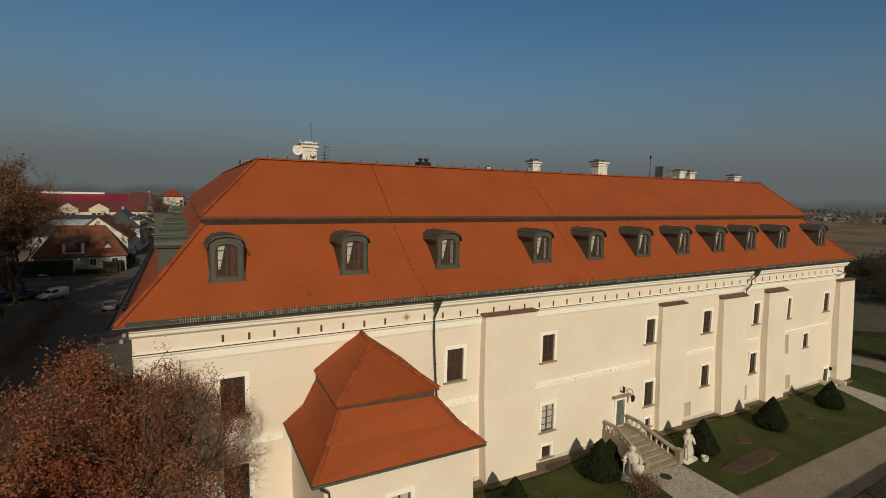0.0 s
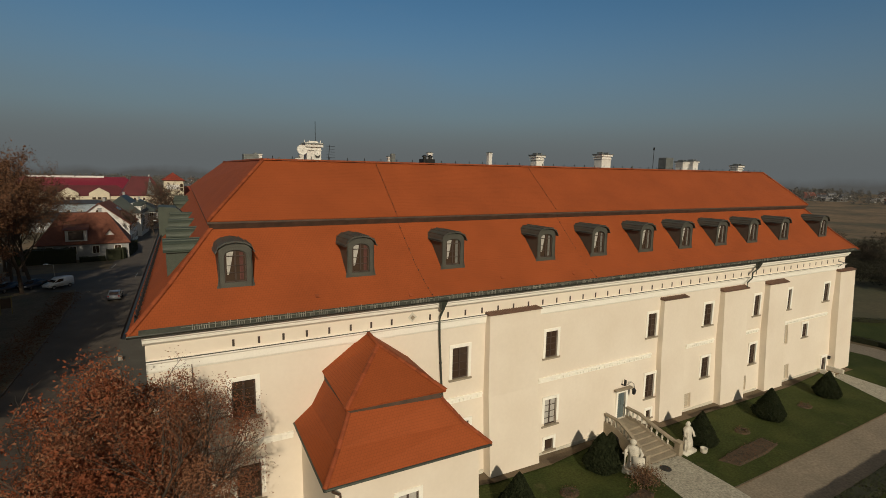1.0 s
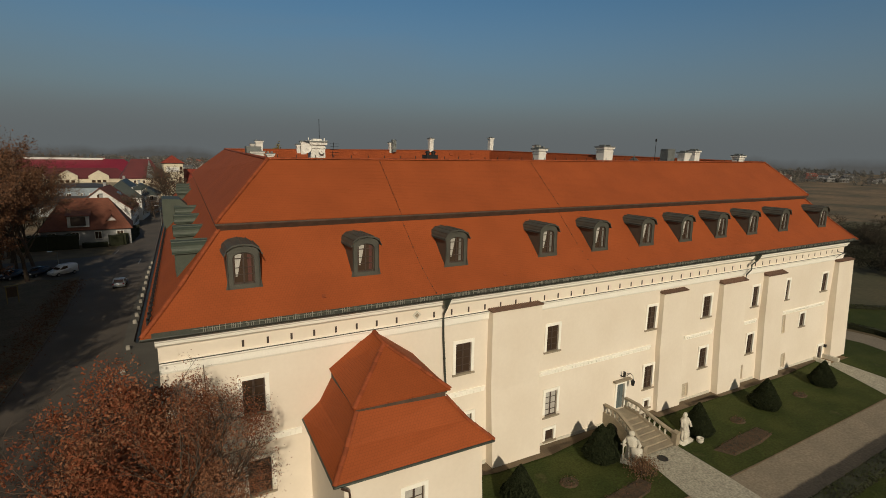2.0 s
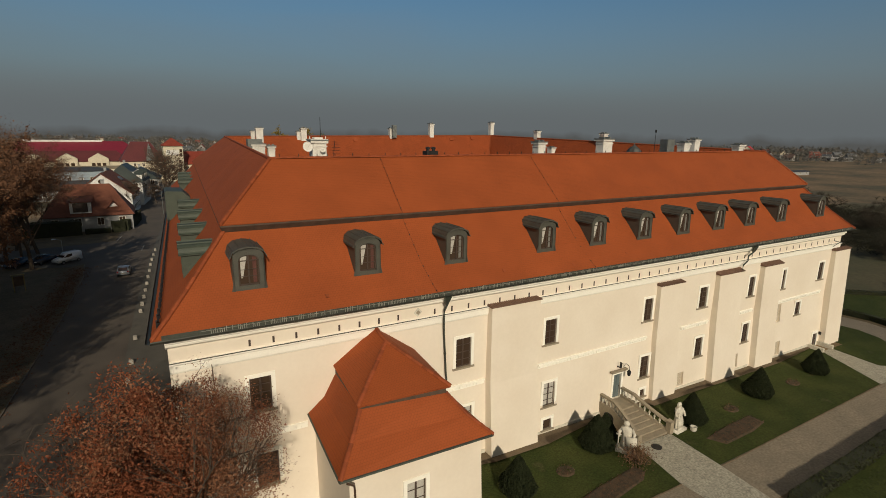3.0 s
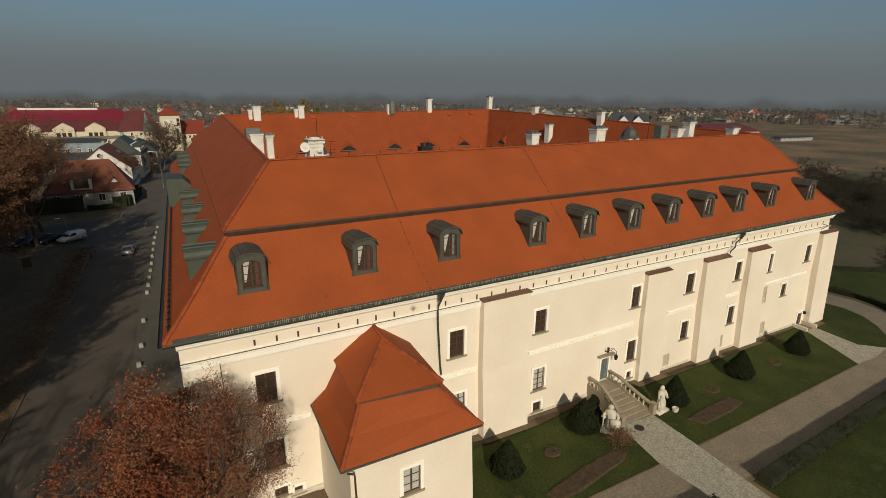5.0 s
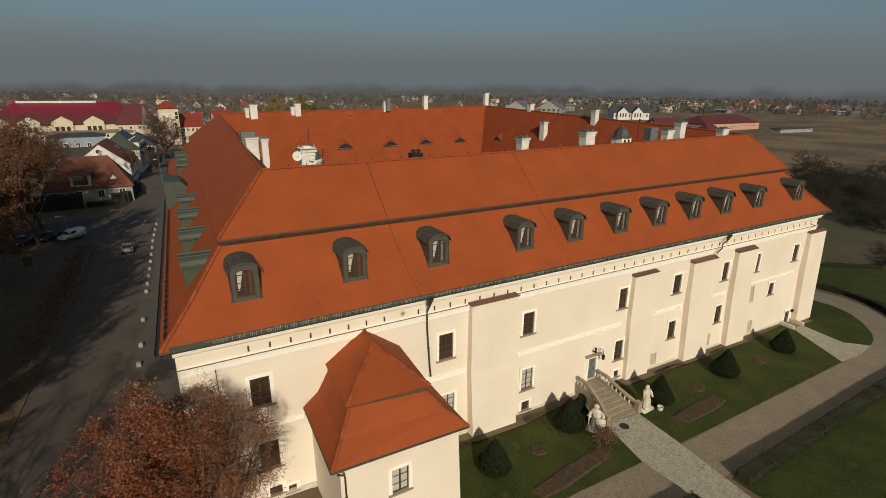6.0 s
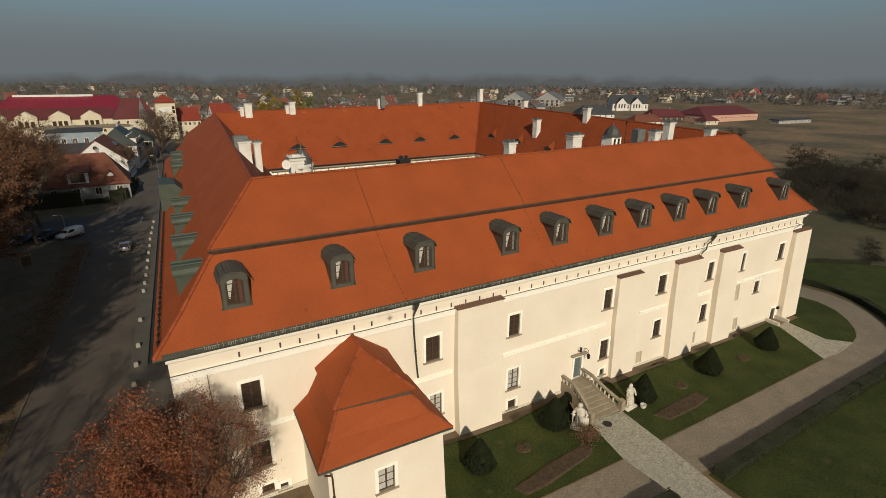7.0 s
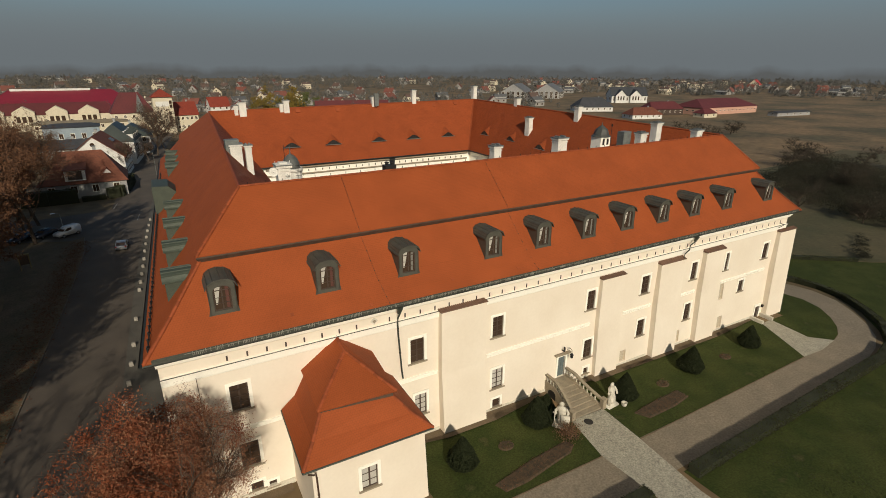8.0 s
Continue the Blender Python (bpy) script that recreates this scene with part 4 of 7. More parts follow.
STRAW = mixed("dry_straw_leaf", (0.22, 0.125, 0.062), (0.13, 0.075, 0.04), scale=2, fine=8, rough=0.85, bump=0.0)
hp = thing("perennial_clump", "clump of dry straw-coloured perennials beside the statue", "plant", at=Matrix.Translation((28.6, -6.45, land(28.5))) @ Matrix.Diagonal((1.3, 1.3, 1.1, 1)))
bm = bmesh.new()
for k in range(40):
    a, q = rng.random() * 6.283, rng.random() ** 0.5 * 0.5
    tube(bm, [(q * math.cos(a), q * math.sin(a), 0), (q * 1.7 * math.cos(a), q * 1.7 * math.sin(a), 0.7 + 0.3 * rng.random())], [0.012, 0.006], 4)
part("stem_bundle", bm, BARK, hp)
sp = [(rng.gauss(0, 0.42), rng.gauss(0, 0.38), 0.15 + rng.random() * 0.85) for _ in range(1500)]
leaf_cloud("foliage", sp, [rng.uniform(0.03, 0.07) for _ in sp], [LEAF_BROWN, STRAW, STRAW], hp, seed=5)


# clipped hedge beyond the drive
HEDGE_GREEN = mixed("olive_hedge_foliage", (0.02, 0.024, 0.0095), (0.032, 0.034, 0.014), scale=1, fine=10, rough=0.9, bump=0.0)
def hedge(line, wide, high, label, per_m=260, seed=1):
    t = thing("hedge", label, "hedge", "hedges along the drive")
    r = random.Random(seed)
    spots, sizes = [], []
    bm = bmesh.new()
    for (xa, ya), (xb, yb) in zip(line, line[1:]):
        d = Vector((xb - xa, yb - ya, 0))
        ln = d.length
        d.normalize()
        sd = Vector((-d.y, d.x, 0))
        za, zb = land(xa), land(xb)
        w2 = wide / 2 * 0.85
        pts = [Vector((xa, ya, za)) - sd * w2, Vector((xb, yb, zb)) - sd * w2, Vector((xb, yb, zb)) + sd * w2, Vector((xa, ya, za)) + sd * w2]
        prism(bm, pts, (0, 0, high * 0.9))
        for _ in range(int(ln * per_m)):
            s, q = r.random() * ln, r.choice((-1, 1)) * wide / 2 if r.random() < 0.55 else r.uniform(-wide / 2, wide / 2)
            top = high * (0.92 + 0.14 * noise.noise(Vector((xa + d.x * s, ya + d.y * s, 0)) * 0.8))
            z = r.random() * top if abs(q) > wide * 0.49 else top + r.uniform(-0.08, 0.05)
            p = Vector((xa, ya, 0)) + d * s + sd * q
            spots.append((p.x, p.y, land(p.x) + z))
            sizes.append(r.uniform(0.05, 0.1))
    bmesh.ops.recalc_face_normals(bm, faces=bm.faces[:])
    part("core", bm, HEDGE_GREEN, t)
    leaf_cloud("foliage", spots, sizes, [HEDGE, HEDGE_GREEN, HEDGE_GREEN, GRASS], t, seed=seed)
    return t


hedge([(34.4, -14.6), (45.0, -14.3), (58.4, -13.85), (69.5, -13.6), (73.5, -12.8)], 1.1, 0.85, "low dark clipped hedge along the drive", seed=31)
hedge([(75.0, -12.3), (79.8, -9.6), (82.6, -6.6), (84.9, -3.1), (85.7, 0.6), (85.2, 3.8), (82.8, 9.0), (81.0, 16.0)], 0.9, 0.8, "low dark clipped hedge along the drive", seed=32)
hedge([(29.2, -14.5), (24.0, -14.6), (14.0, -14.8)], 1.1, 0.95, "low dark clipped hedge along the drive", seed=33)

hedge([(93.0, 12.0), (99.0, 7.5), (104.5, 3.6)], 1.0, 0.6, "low dark hedge along the field edge", seed=34)

hedge([(-28.0, 105.0), (-22.0, 105.6), (-16.6, 106.4)], 2.2, 3.4, "tall overgrown dark hedge before the low grey house", per_m=300, seed=35)
hedge([(-16.0, 106.6), (-11.4, 107.6)], 1.4, 1.1, "low dark hedge before the low grey house", per_m=200, seed=36)
hedge([(-11.0, 107.8), (-8.6, 108.6), (-7.2, 116.0), (-6.4, 126.0)], 1.8, 2.7, "tall overgrown dark hedge at the street corner", per_m=300, seed=37)

# tufts of coarse grass on the rough parkland
r_t = random.Random(9)
spots = [(x, y, land(x) + 0.05 + 0.12 * r_t.random()) for x, y in ((r_t.uniform(36, 84), r_t.uniform(-28, -15.2)) for _ in range(14000)) if noise.noise(Vector((x, y, 0)) * 0.22) > -0.05]
tagged(leaf_cloud("grass_tufts", spots, [r_t.uniform(0.03, 0.08) for _ in spots], [GRASS, GRASS, HEDGE_GREEN], seed=8), "tufts of coarse grass", "grass", kind="stuff")

# ---- entrance stairs ----
st = thing("entrance_stairs", "curved sandstone stairs with balustrades up to the door", "stairs")
N_ST, Z_L = 7, 1.08


def st_x(y):
    """Left and right edge of the flight, which widens towards its foot."""
    f = max(0.0, min(1.0, (-1.7 - y) / 3.3))
    return 31.25 - 0.75 * f ** 1.6, 33.55 + 0.6 * f ** 1.6


z_f = land(32.0)
bm = bmesh.new()
box(bm, 31.1, 33.75, -1.9, -0.2, z_f - 0.3, Z_L)
part("landing", bm, STONE, st)
rise = (Z_L - z_f) / N_ST
for i in range(N_ST - 1):
    ya, yb = -1.9 - i * 0.51, -1.9 - (i + 1) * 0.51
    zt = Z_L - (i + 1) * rise
    bm = bmesh.new()
    la, ra = st_x(ya)
    lb, rb = st_x(yb)
    prism(bm, [(la, ya + 0.1, z_f - 0.2), (ra, ya + 0.1, z_f - 0.2), (rb, yb, z_f - 0.2), (lb, yb, z_f - 0.2)], (0, 0, zt - z_f + 0.2 - 0.05))
    prism(bm, [(la, ya, zt - 0.05), (ra, ya, zt - 0.05), (rb, yb - 0.04, zt - 0.05), (lb, yb - 0.04, zt - 0.05)], (0, 0, 0.05))
    bmesh.ops.recalc_face_normals(bm, faces=bm.faces[:])
    part("step", bm, STONE, st)


def tread_z(y):
    return Z_L if y > -1.7 else max(z_f + 0.05, Z_L - (-1.7 - y) / 3.3 * (Z_L - z_f))


bal_prof = [(0.07, 0.0), (0.07, 0.05), (0.045, 0.09), (0.095, 0.24), (0.085, 0.33), (0.04, 0.46), (0.06, 0.5), (0.06, 0.56)]
bm = bmesh.new()
lathe(bm, bal_prof, 8)
bal_me = part("baluster", bm, STONE_PALE, st, smooth=True)
bal_used = False
for side in (0, 1):
    ys_b = [-0.3 - 0.235 * k for k in range(20)]
    bm = bmesh.new()
    for ya, yb in zip(ys_b, ys_b[1:]):
        for lo, hi, hw in ((-0.9, 0.22, 0.13), (0.78, 0.94, 0.15)):
            v = []
            for y in (ya, yb):
                x = st_x(y)[side] + (-0.12 if side == 0 else 0.12)
                z = tread_z(y)
                v += [(x - hw, y, z + lo if lo > 0 else z_f - 0.3), (x + hw, y, z + lo if lo > 0 else z_f - 0.3), (x + hw, y, z + hi), (x - hw, y, z + hi)]
            va = [bm.verts.new(p) for p in v]
            for q in ((0, 1, 2, 3), (7, 6, 5, 4), (0, 4, 5, 1), (1, 5, 6, 2), (2, 6, 7, 3), (3, 7, 4, 0)):
                bm.faces.new([va[k] for k in q])
    bmesh.ops.remove_doubles(bm, verts=bm.verts[:], dist=0.001)
    bmesh.ops.recalc_face_normals(bm, faces=bm.faces[:])
    rail = part("balustrade", bm, STONE, st, "sandstone balustrade with a curved handrail")
    for k in range(9):
        y = -0.55 - k * 0.45
        x = st_x(y)[side] + (-0.12 if side == 0 else 0.12)
        b2 = bal_me if not bal_used else bal_me.copy()
        if bal_used:
            scene.collection.objects.link(b2)
        bal_used = True
        b2.parent = rail
        b2.location = (x, y, tread_z(y) + 0.22)
    bm = bmesh.new()
    xe = st_x(-5.0)[side] + (-0.12 if side == 0 else 0.12)
    box(bm, xe - 0.22, xe + 0.22, -5.2, -4.75, z_f - 0.2, z_f + 1.0)
    box(bm, xe - 0.27, xe + 0.27, -5.25, -4.7, z_f + 1.0, z_f + 1.1)
    part("pier", bm, STONE, st)
# near-black plate in place of the shade inside the arched opening
bm = bmesh.new()
arch = [(-2.0, z_f), (-0.9, z_f)] + [(-1.45 + 0.55 * math.cos(a), z_f + 0.45 + 0.4 * math.sin(a)) for a in (math.pi * k / 8 for k in range(9))]
prism(bm, [(30.985, y, z) for y, z in arch], (0.02, 0, 0))
bmesh.ops.recalc_face_normals(bm, faces=bm.faces[:])
part("arch_niche", bm, DARK, st, "dark plate for the shaded arched opening under the landing")


# doors, lintels and lamps of the front
def door(x0, x1, z0, z1, wood, lintel):
    y = face_y(z0 + 1)
    bm = bmesh.new()
    for a, b, c, d in ((x0 - 0.2, x0, z0, z1), (x1, x1 + 0.2, z0, z1), (x0 - 0.2, x1 + 0.2, z1, z1 + 0.28)):
        box(bm, a, b, y - 0.07, y + 0.06, c, d)
    dd = part("entrance_door", bm, WHITE, castle, "panelled door in a white stone surround")
    if lintel:
        bm = bmesh.new()
        box(bm, x0 - 0.5, x1 + 0.5, y - 0.3, y + 0.02, z1 + 0.28, z1 + 0.42)
        part("lintel", bm, STONE, dd, "projecting stone lintel")
    bm = bmesh.new()
    box(bm, x0, x1, y + 0.12, y + 0.2, z0, z1)
    for k in (0, 1):
        xa = x0 + (x1 - x0) * (0.08 + 0.47 * k)
        for za, zb in ((0.06, 0.44), (0.5, 0.94)):
            box(bm, xa, xa + (x1 - x0) * 0.37, y + 0.09, y + 0.12, z0 + (z1 - z0) * za, z0 + (z1 - z0) * zb)
    part("leaf", bm, wood, dd)
    bm = bmesh.new()
    box(bm, x1 - 0.12, x1 - 0.07, y + 0.05, y + 0.09, z0 + 0.95, z0 + 1.1)
    part("door_handle", bm, DARK, dd)
    return y


door(*DOORS[0], DOOR_GREEN, True)
door(*DOORS[1], WOOD_DARK, False)
lan = thing("wall_lantern", "black wrought-iron bracket lantern beside the door", "lantern")
bm = bmesh.new()
tube(bm, [(33.75, -0.2, 4.15), (33.75, -0.5, 4.3), (33.75, -0.8, 4.2), (33.75, -0.85, 3.95)], 0.025, 6)
tube(bm, [(33.75, -0.15, 3.9), (33.75, -0.5, 4.28)], 0.018, 6)
part("bracket", bm, DARK, lan)
bm = bmesh.new()
lathe(bm, [(0.04, 0), (0.13, 0.05), (0.17, 0.38), (0.2, 0.4), (0.06, 0.58), (0.02, 0.64)], 6, (33.75, -0.85, 3.3))
part("lamp_body", bm, DARK, lan)
sgn = thing("door_sign", "small black iron sign above the door", "sign")
bm = bmesh.new()
box(bm, 33.0, 33.08, -0.5, -0.1, 4.05, 4.12)
box(bm, 33.02, 33.06, -0.62, -0.38, 4.1, 4.6)
tagged(part("sign_plate", bm, DARK, sgn))
wl2 = thing("wall_lamp", "small black lamp beside the side door", "lamp")
bm = bmesh.new()
box(bm, 68.12, 68.32, -0.62, -0.38, 0.55, 0.9)
part("lamp_body", bm, DARK, wl2)
for x in (65.9, 68.1):
    bm = bmesh.new()
    box(bm, x, x + 0.35, -2.1, -0.3, land(x) - 0.3, land(x) + 0.45)
    tagged(part("side_door_wall", bm, STONE_PALE, castle, "low pale wall beside the side door"))
mh = thing("manhole_cover", "dark iron manhole cover in the sett path", "manhole cover", at=(31.6, -5.85, land(31.6) + 0.045))
bm = bmesh.new()
lathe(bm, [(0.42, 0), (0.42, 0.02), (0.36, 0.025)], 20)
for k in range(5):
    box(bm, -0.3, 0.3, -0.27 + k * 0.13, -0.22 + k * 0.13, 0.02, 0.032)
part("cover", bm, DARK, mh)
pot = thing("stone_pot", "round pale stone plant pot on the lawn", "pot", at=Matrix.Translation((36.4, -5.7, land(36.4))) @ Matrix.Diagonal((0.72, 0.72, 0.72, 1)))
bm = bmesh.new()
lathe(bm, [(0.2, 0), (0.32, 0.12), (0.38, 0.32), (0.34, 0.5), (0.4, 0.55), (0.4, 0.6), (0.3, 0.6), (0.26, 0.45), (0.02, 0.42)], 16)
part("bowl", bm, STONE_PALE, pot, smooth=True)


# statues: plain draped shapes on plinths
def statue(x, y, turn, label, shield):
    bm = bmesh.new()
    box(bm, -0.55, 0.55, -0.42, 0.42, -0.05, 0.2)
    box(bm, -0.47, 0.47, -0.36, 0.36, 0.2, 0.27)
    body = [(0.30, 0.27), (0.33, 0.5), (0.29, 0.9), (0.24, 1.2), (0.27, 1.42), (0.31, 1.62), (0.27, 1.76), (0.11, 1.82), (0.10, 1.88), (0.16, 1.97), (0.17, 2.08), (0.11, 2.2), (0.02, 2.24)]
    k0 = len(bm.verts)
    lathe(bm, body, 18)
    bm.verts.ensure_lookup_table()
    for v in bm.verts[k0:]:
        a = math.atan2(v.co.y, v.co.x)
        fold = 1 + (0.16 * math.sin(a * 6 + v.co.z * 2.2) + 0.08 * math.sin(a * 11)) * (1 if v.co.z < 1.75 else 0.15)
        v.co.x *= fold * 1.1
        v.co.y *= fold * 0.8
        v.co.x += 0.06 * math.sin(v.co.z * 2.4)
    tube(bm, [(0.27, 0, 1.66), (0.47, -0.06, 1.36), (0.36, -0.28, 1.14)], [0.12, 0.1, 0.07], 10)
    tube(bm, [(-0.25, 0, 1.66), (-0.45, -0.1, 1.35), (-0.42, -0.26, 1.12)], [0.12, 0.1, 0.07], 10)
    tube(bm, [(-0.44, -0.3, 0.27), (-0.44, -0.3, 1.62)], [0.035, 0.045], 8)
    box(bm, -0.6, -0.28, -0.34, -0.26, 1.28, 1.36)
    if shield:
        prism(bm, [(0.0, -0.36, 1.25), (0.62, -0.3, 1.3), (0.66, -0.3, 0.75), (0.36, -0.36, 0.3), (0.05, -0.4, 0.7)], (0, 0.07, 0))
    else:
        tube(bm, [(0.2, 0.14, 1.7), (0.34, 0.2, 0.9), (0.38, 0.18, 0.3)], [0.18, 0.2, 0.16], 10)
    bmesh.ops.recalc_face_normals(bm, faces=bm.faces[:])
    ob = part("statue", bm, STONE_PALE, smooth=True)
    ob.matrix_basis = pose(x, y, land(x), 0, 0, turn) @ Matrix.Diagonal((1.25, 1.15, 1.15, 1))
    return tagged(ob, label, "statue")


statue(28.95, -5.05, -55, "weathered pale stone statue with a shield by the stairs", True)
statue(35.3, -4.95, 5, "weathered pale stone statue leaning on a sword", False)


# ---- street on the west side ----
flat_patch("street", ASPHALT, [(-14.6, -40.0), (-13.9, 15.0), (-12.7, 45.0), (-12.5, 66.0), (-13.2, 76.0), (-30.0, 83.0), (-60.0, 92.0), (-60.0, 99.0), (-24.0, 92.0), (-10.0, 96.0), (-8.0, 130.0), (-6.5, 165.0), (-2.5, 205.0), (4.0, 250.0), (12.0, 300.0),
                               (18.0, 300.0), (10.5, 250.0), (5.0, 205.0), (1.6, 160.0), (-0.6, 120.0), (-3.0, 85.0), (-4.2, 65.0), (-5.0, 46.0), (-5.75, 16.0), (-6.5, -40.0)], 0.02, "worn grey asphalt street beside the castle", "road")
flat_patch("pavement", PAVEMENT, [(-5.75, 16.0), (-5.0, 46.0), (-4.2, 65.0), (-3.0, 85.0), (-0.6, 120.0), (1.6, 160.0), (4.0, 160.0), (2.2, 78.0), (-0.6, 0.0), (-0.9, -9.7), (-6.2, -9.7)], 0.12, "dark concrete pavement along the castle", "pavement", depth=0.15)
LITTERED = mixed("leaf_strewn_ground", (0.15, 0.1, 0.058), (0.075, 0.066, 0.032), scale=0.4, fine=5, rough=0.95, bump=0.5, grain=0.3)
flat_patch("verge", LITTERED, [(-13.9, 15.0), (-12.7, 45.0), (-12.5, 66.0), (-13.4, 75.6), (-15.0, 74.0), (-15.6, 45.0), (-17.0, 15.0)], 0.1, "leaf-strewn verge between kerb and park", "verge", depth=0.1)
flat_patch("west_park", LITTERED, [(-17.0, 15.0), (-15.6, 45.0), (-15.0, 73.0), (-30.0, 79.0), (-60.0, 86.0), (-90.0, 60.0), (-60.0, -20.0), (-18.0, -20.0)], 0.05, "shaded park grass under the trees", "lawn")
flat_patch("forecourt", PAVEMENT, [(-13.5, 75.8), (-15.2, 74.2), (-30.0, 79.2), (-30.0, 82.5)], 0.06, "paved parking strip by the junction", "pavement")
LEAFLIT = mixed("fallen_leaf", (0.15, 0.06, 0.025), (0.09, 0.04, 0.02), scale=2, fine=6, rough=0.9, bump=0.0)
r_l = random.Random(21)
sp = [(-14.6 + r_l.gauss(0, 0.9) + (45 - y) * 0.03 * -1, y, land(-14) + 0.13) for y in (r_l.uniform(12, 73) for _ in range(5200))]
tagged(leaf_cloud("fallen_leaves", sp, [r_l.uniform(0.06, 0.14) for _ in sp], [LEAFLIT], seed=22), "fallen brown leaves along the verge", "leaves", kind="stuff")
bm = bmesh.new()
kl = [(-13.9, 15.0), (-12.7, 45.0), (-12.5, 66.0), (-13.2, 75.5)]
for (xa, ya), (xb, yb) in zip(kl, kl[1:]):
    prism(bm, [(xa - 0.1, ya, land(xa) - 0.1), (xa, ya, land(xa) - 0.1), (xb, yb, land(xb) - 0.1), (xb - 0.1, yb, land(xb) - 0.1)], (0, 0, 0.21))
bmesh.ops.recalc_face_normals(bm, faces=bm.faces[:])
tagged(part("street_kerb", bm, mixed("dirty_kerb_stone", (0.15, 0.13, 0.1), (0.09, 0.08, 0.062), scale=0.8, fine=12, rough=0.95, bump=0.3)), "dirty stone kerb along the street", "kerb", kind="structure")

# worn lane marks of the street
MARK = mixed("worn_road_paint", (0.36, 0.35, 0.31), (0.2, 0.19, 0.17), scale=2, fine=12, rough=0.9)
for i, (x, y, dx) in enumerate(((-9.6, 96.5, 0.5), (-8.8, 108.0, 0.6), (-5.0, 84.5, 0.35), (-7.9, 121.0, 0.8))):
    flat_patch("lane_mark", MARK, [(x, y), (x + 0.14, y), (x + dx + 0.14, y + 5.0), (x + dx, y + 5.0)], 0.03, "worn white lane mark on the street", "road mark")

CONCRETE = mixed("pale_concrete", (0.33, 0.305, 0.26), (0.24, 0.225, 0.19), scale=4, fine=30, rough=0.9, bump=0.2)
bm = bmesh.new()
prism(bm, [(-0.2, -0.16, -0.1), (0.2, -0.16, -0.1), (0.2, 0.16, -0.1), (-0.2, 0.16, -0.1)], (0, 0, 0.6))
bmesh.ops.bevel(bm, geom=[e for e in bm.edges if all(v.co.z > 0.4 for v in e.verts)], offset=0.06, segments=2, affect="EDGES")
bol = tagged(part("bollard", bm, CONCRETE), "short pale concrete bollard on the pavement edge", "bollard", "bollards along the street")
bol.location = (-5.35, 16.2, land(-5) + 0.12)
for x, y in ((-5.1, 19.5), (-4.97, 23.4), (-4.82, 27.8), (-4.66, 34.7), (-4.33, 44.4), (-4.2, 47.5), (-4.05, 50.8), (-3.9, 54.3), (-3.75, 57.9), (-3.64, 62.0), (-3.46, 66.1), (-3.34, 70.3), (-3.13, 74.4), (-2.9, 78.5), (-2.6, 82.8)):
    copy_thing(bol, Matrix.Translation((x, y, land(x) + 0.12)))

PAINT_W = mixed("white_car_paint", (0.72, 0.73, 0.73), (0.66, 0.67, 0.68), scale=1, fine=20, rough=0.25, bump=0.0)
PAINT_S = mixed("silver_car_paint", (0.36, 0.39, 0.43), (0.32, 0.35, 0.39), scale=1, fine=20, rough=0.3, metal=0.5, bump=0.0)
PAINT_D = mixed("dark_blue_car_paint", (0.02, 0.024, 0.035), (0.014, 0.016, 0.024), scale=1, fine=20, rough=0.25, bump=0.0)
RUBBER = mixed("black_rubber", (0.02, 0.02, 0.02), (0.012, 0.012, 0.012), scale=6, rough=0.85)
RIM = mixed("grey_alloy", (0.32, 0.32, 0.33), (0.22, 0.22, 0.23), scale=5, rough=0.35, metal=0.7)
LAMP_RED = mixed("red_lamp_plastic", (0.28, 0.015, 0.01), (0.22, 0.01, 0.01), scale=3, rough=0.3)
LAMP_CLEAR = mixed("clear_lamp_plastic", (0.6, 0.62, 0.64), (0.5, 0.52, 0.55), scale=3, rough=0.15)


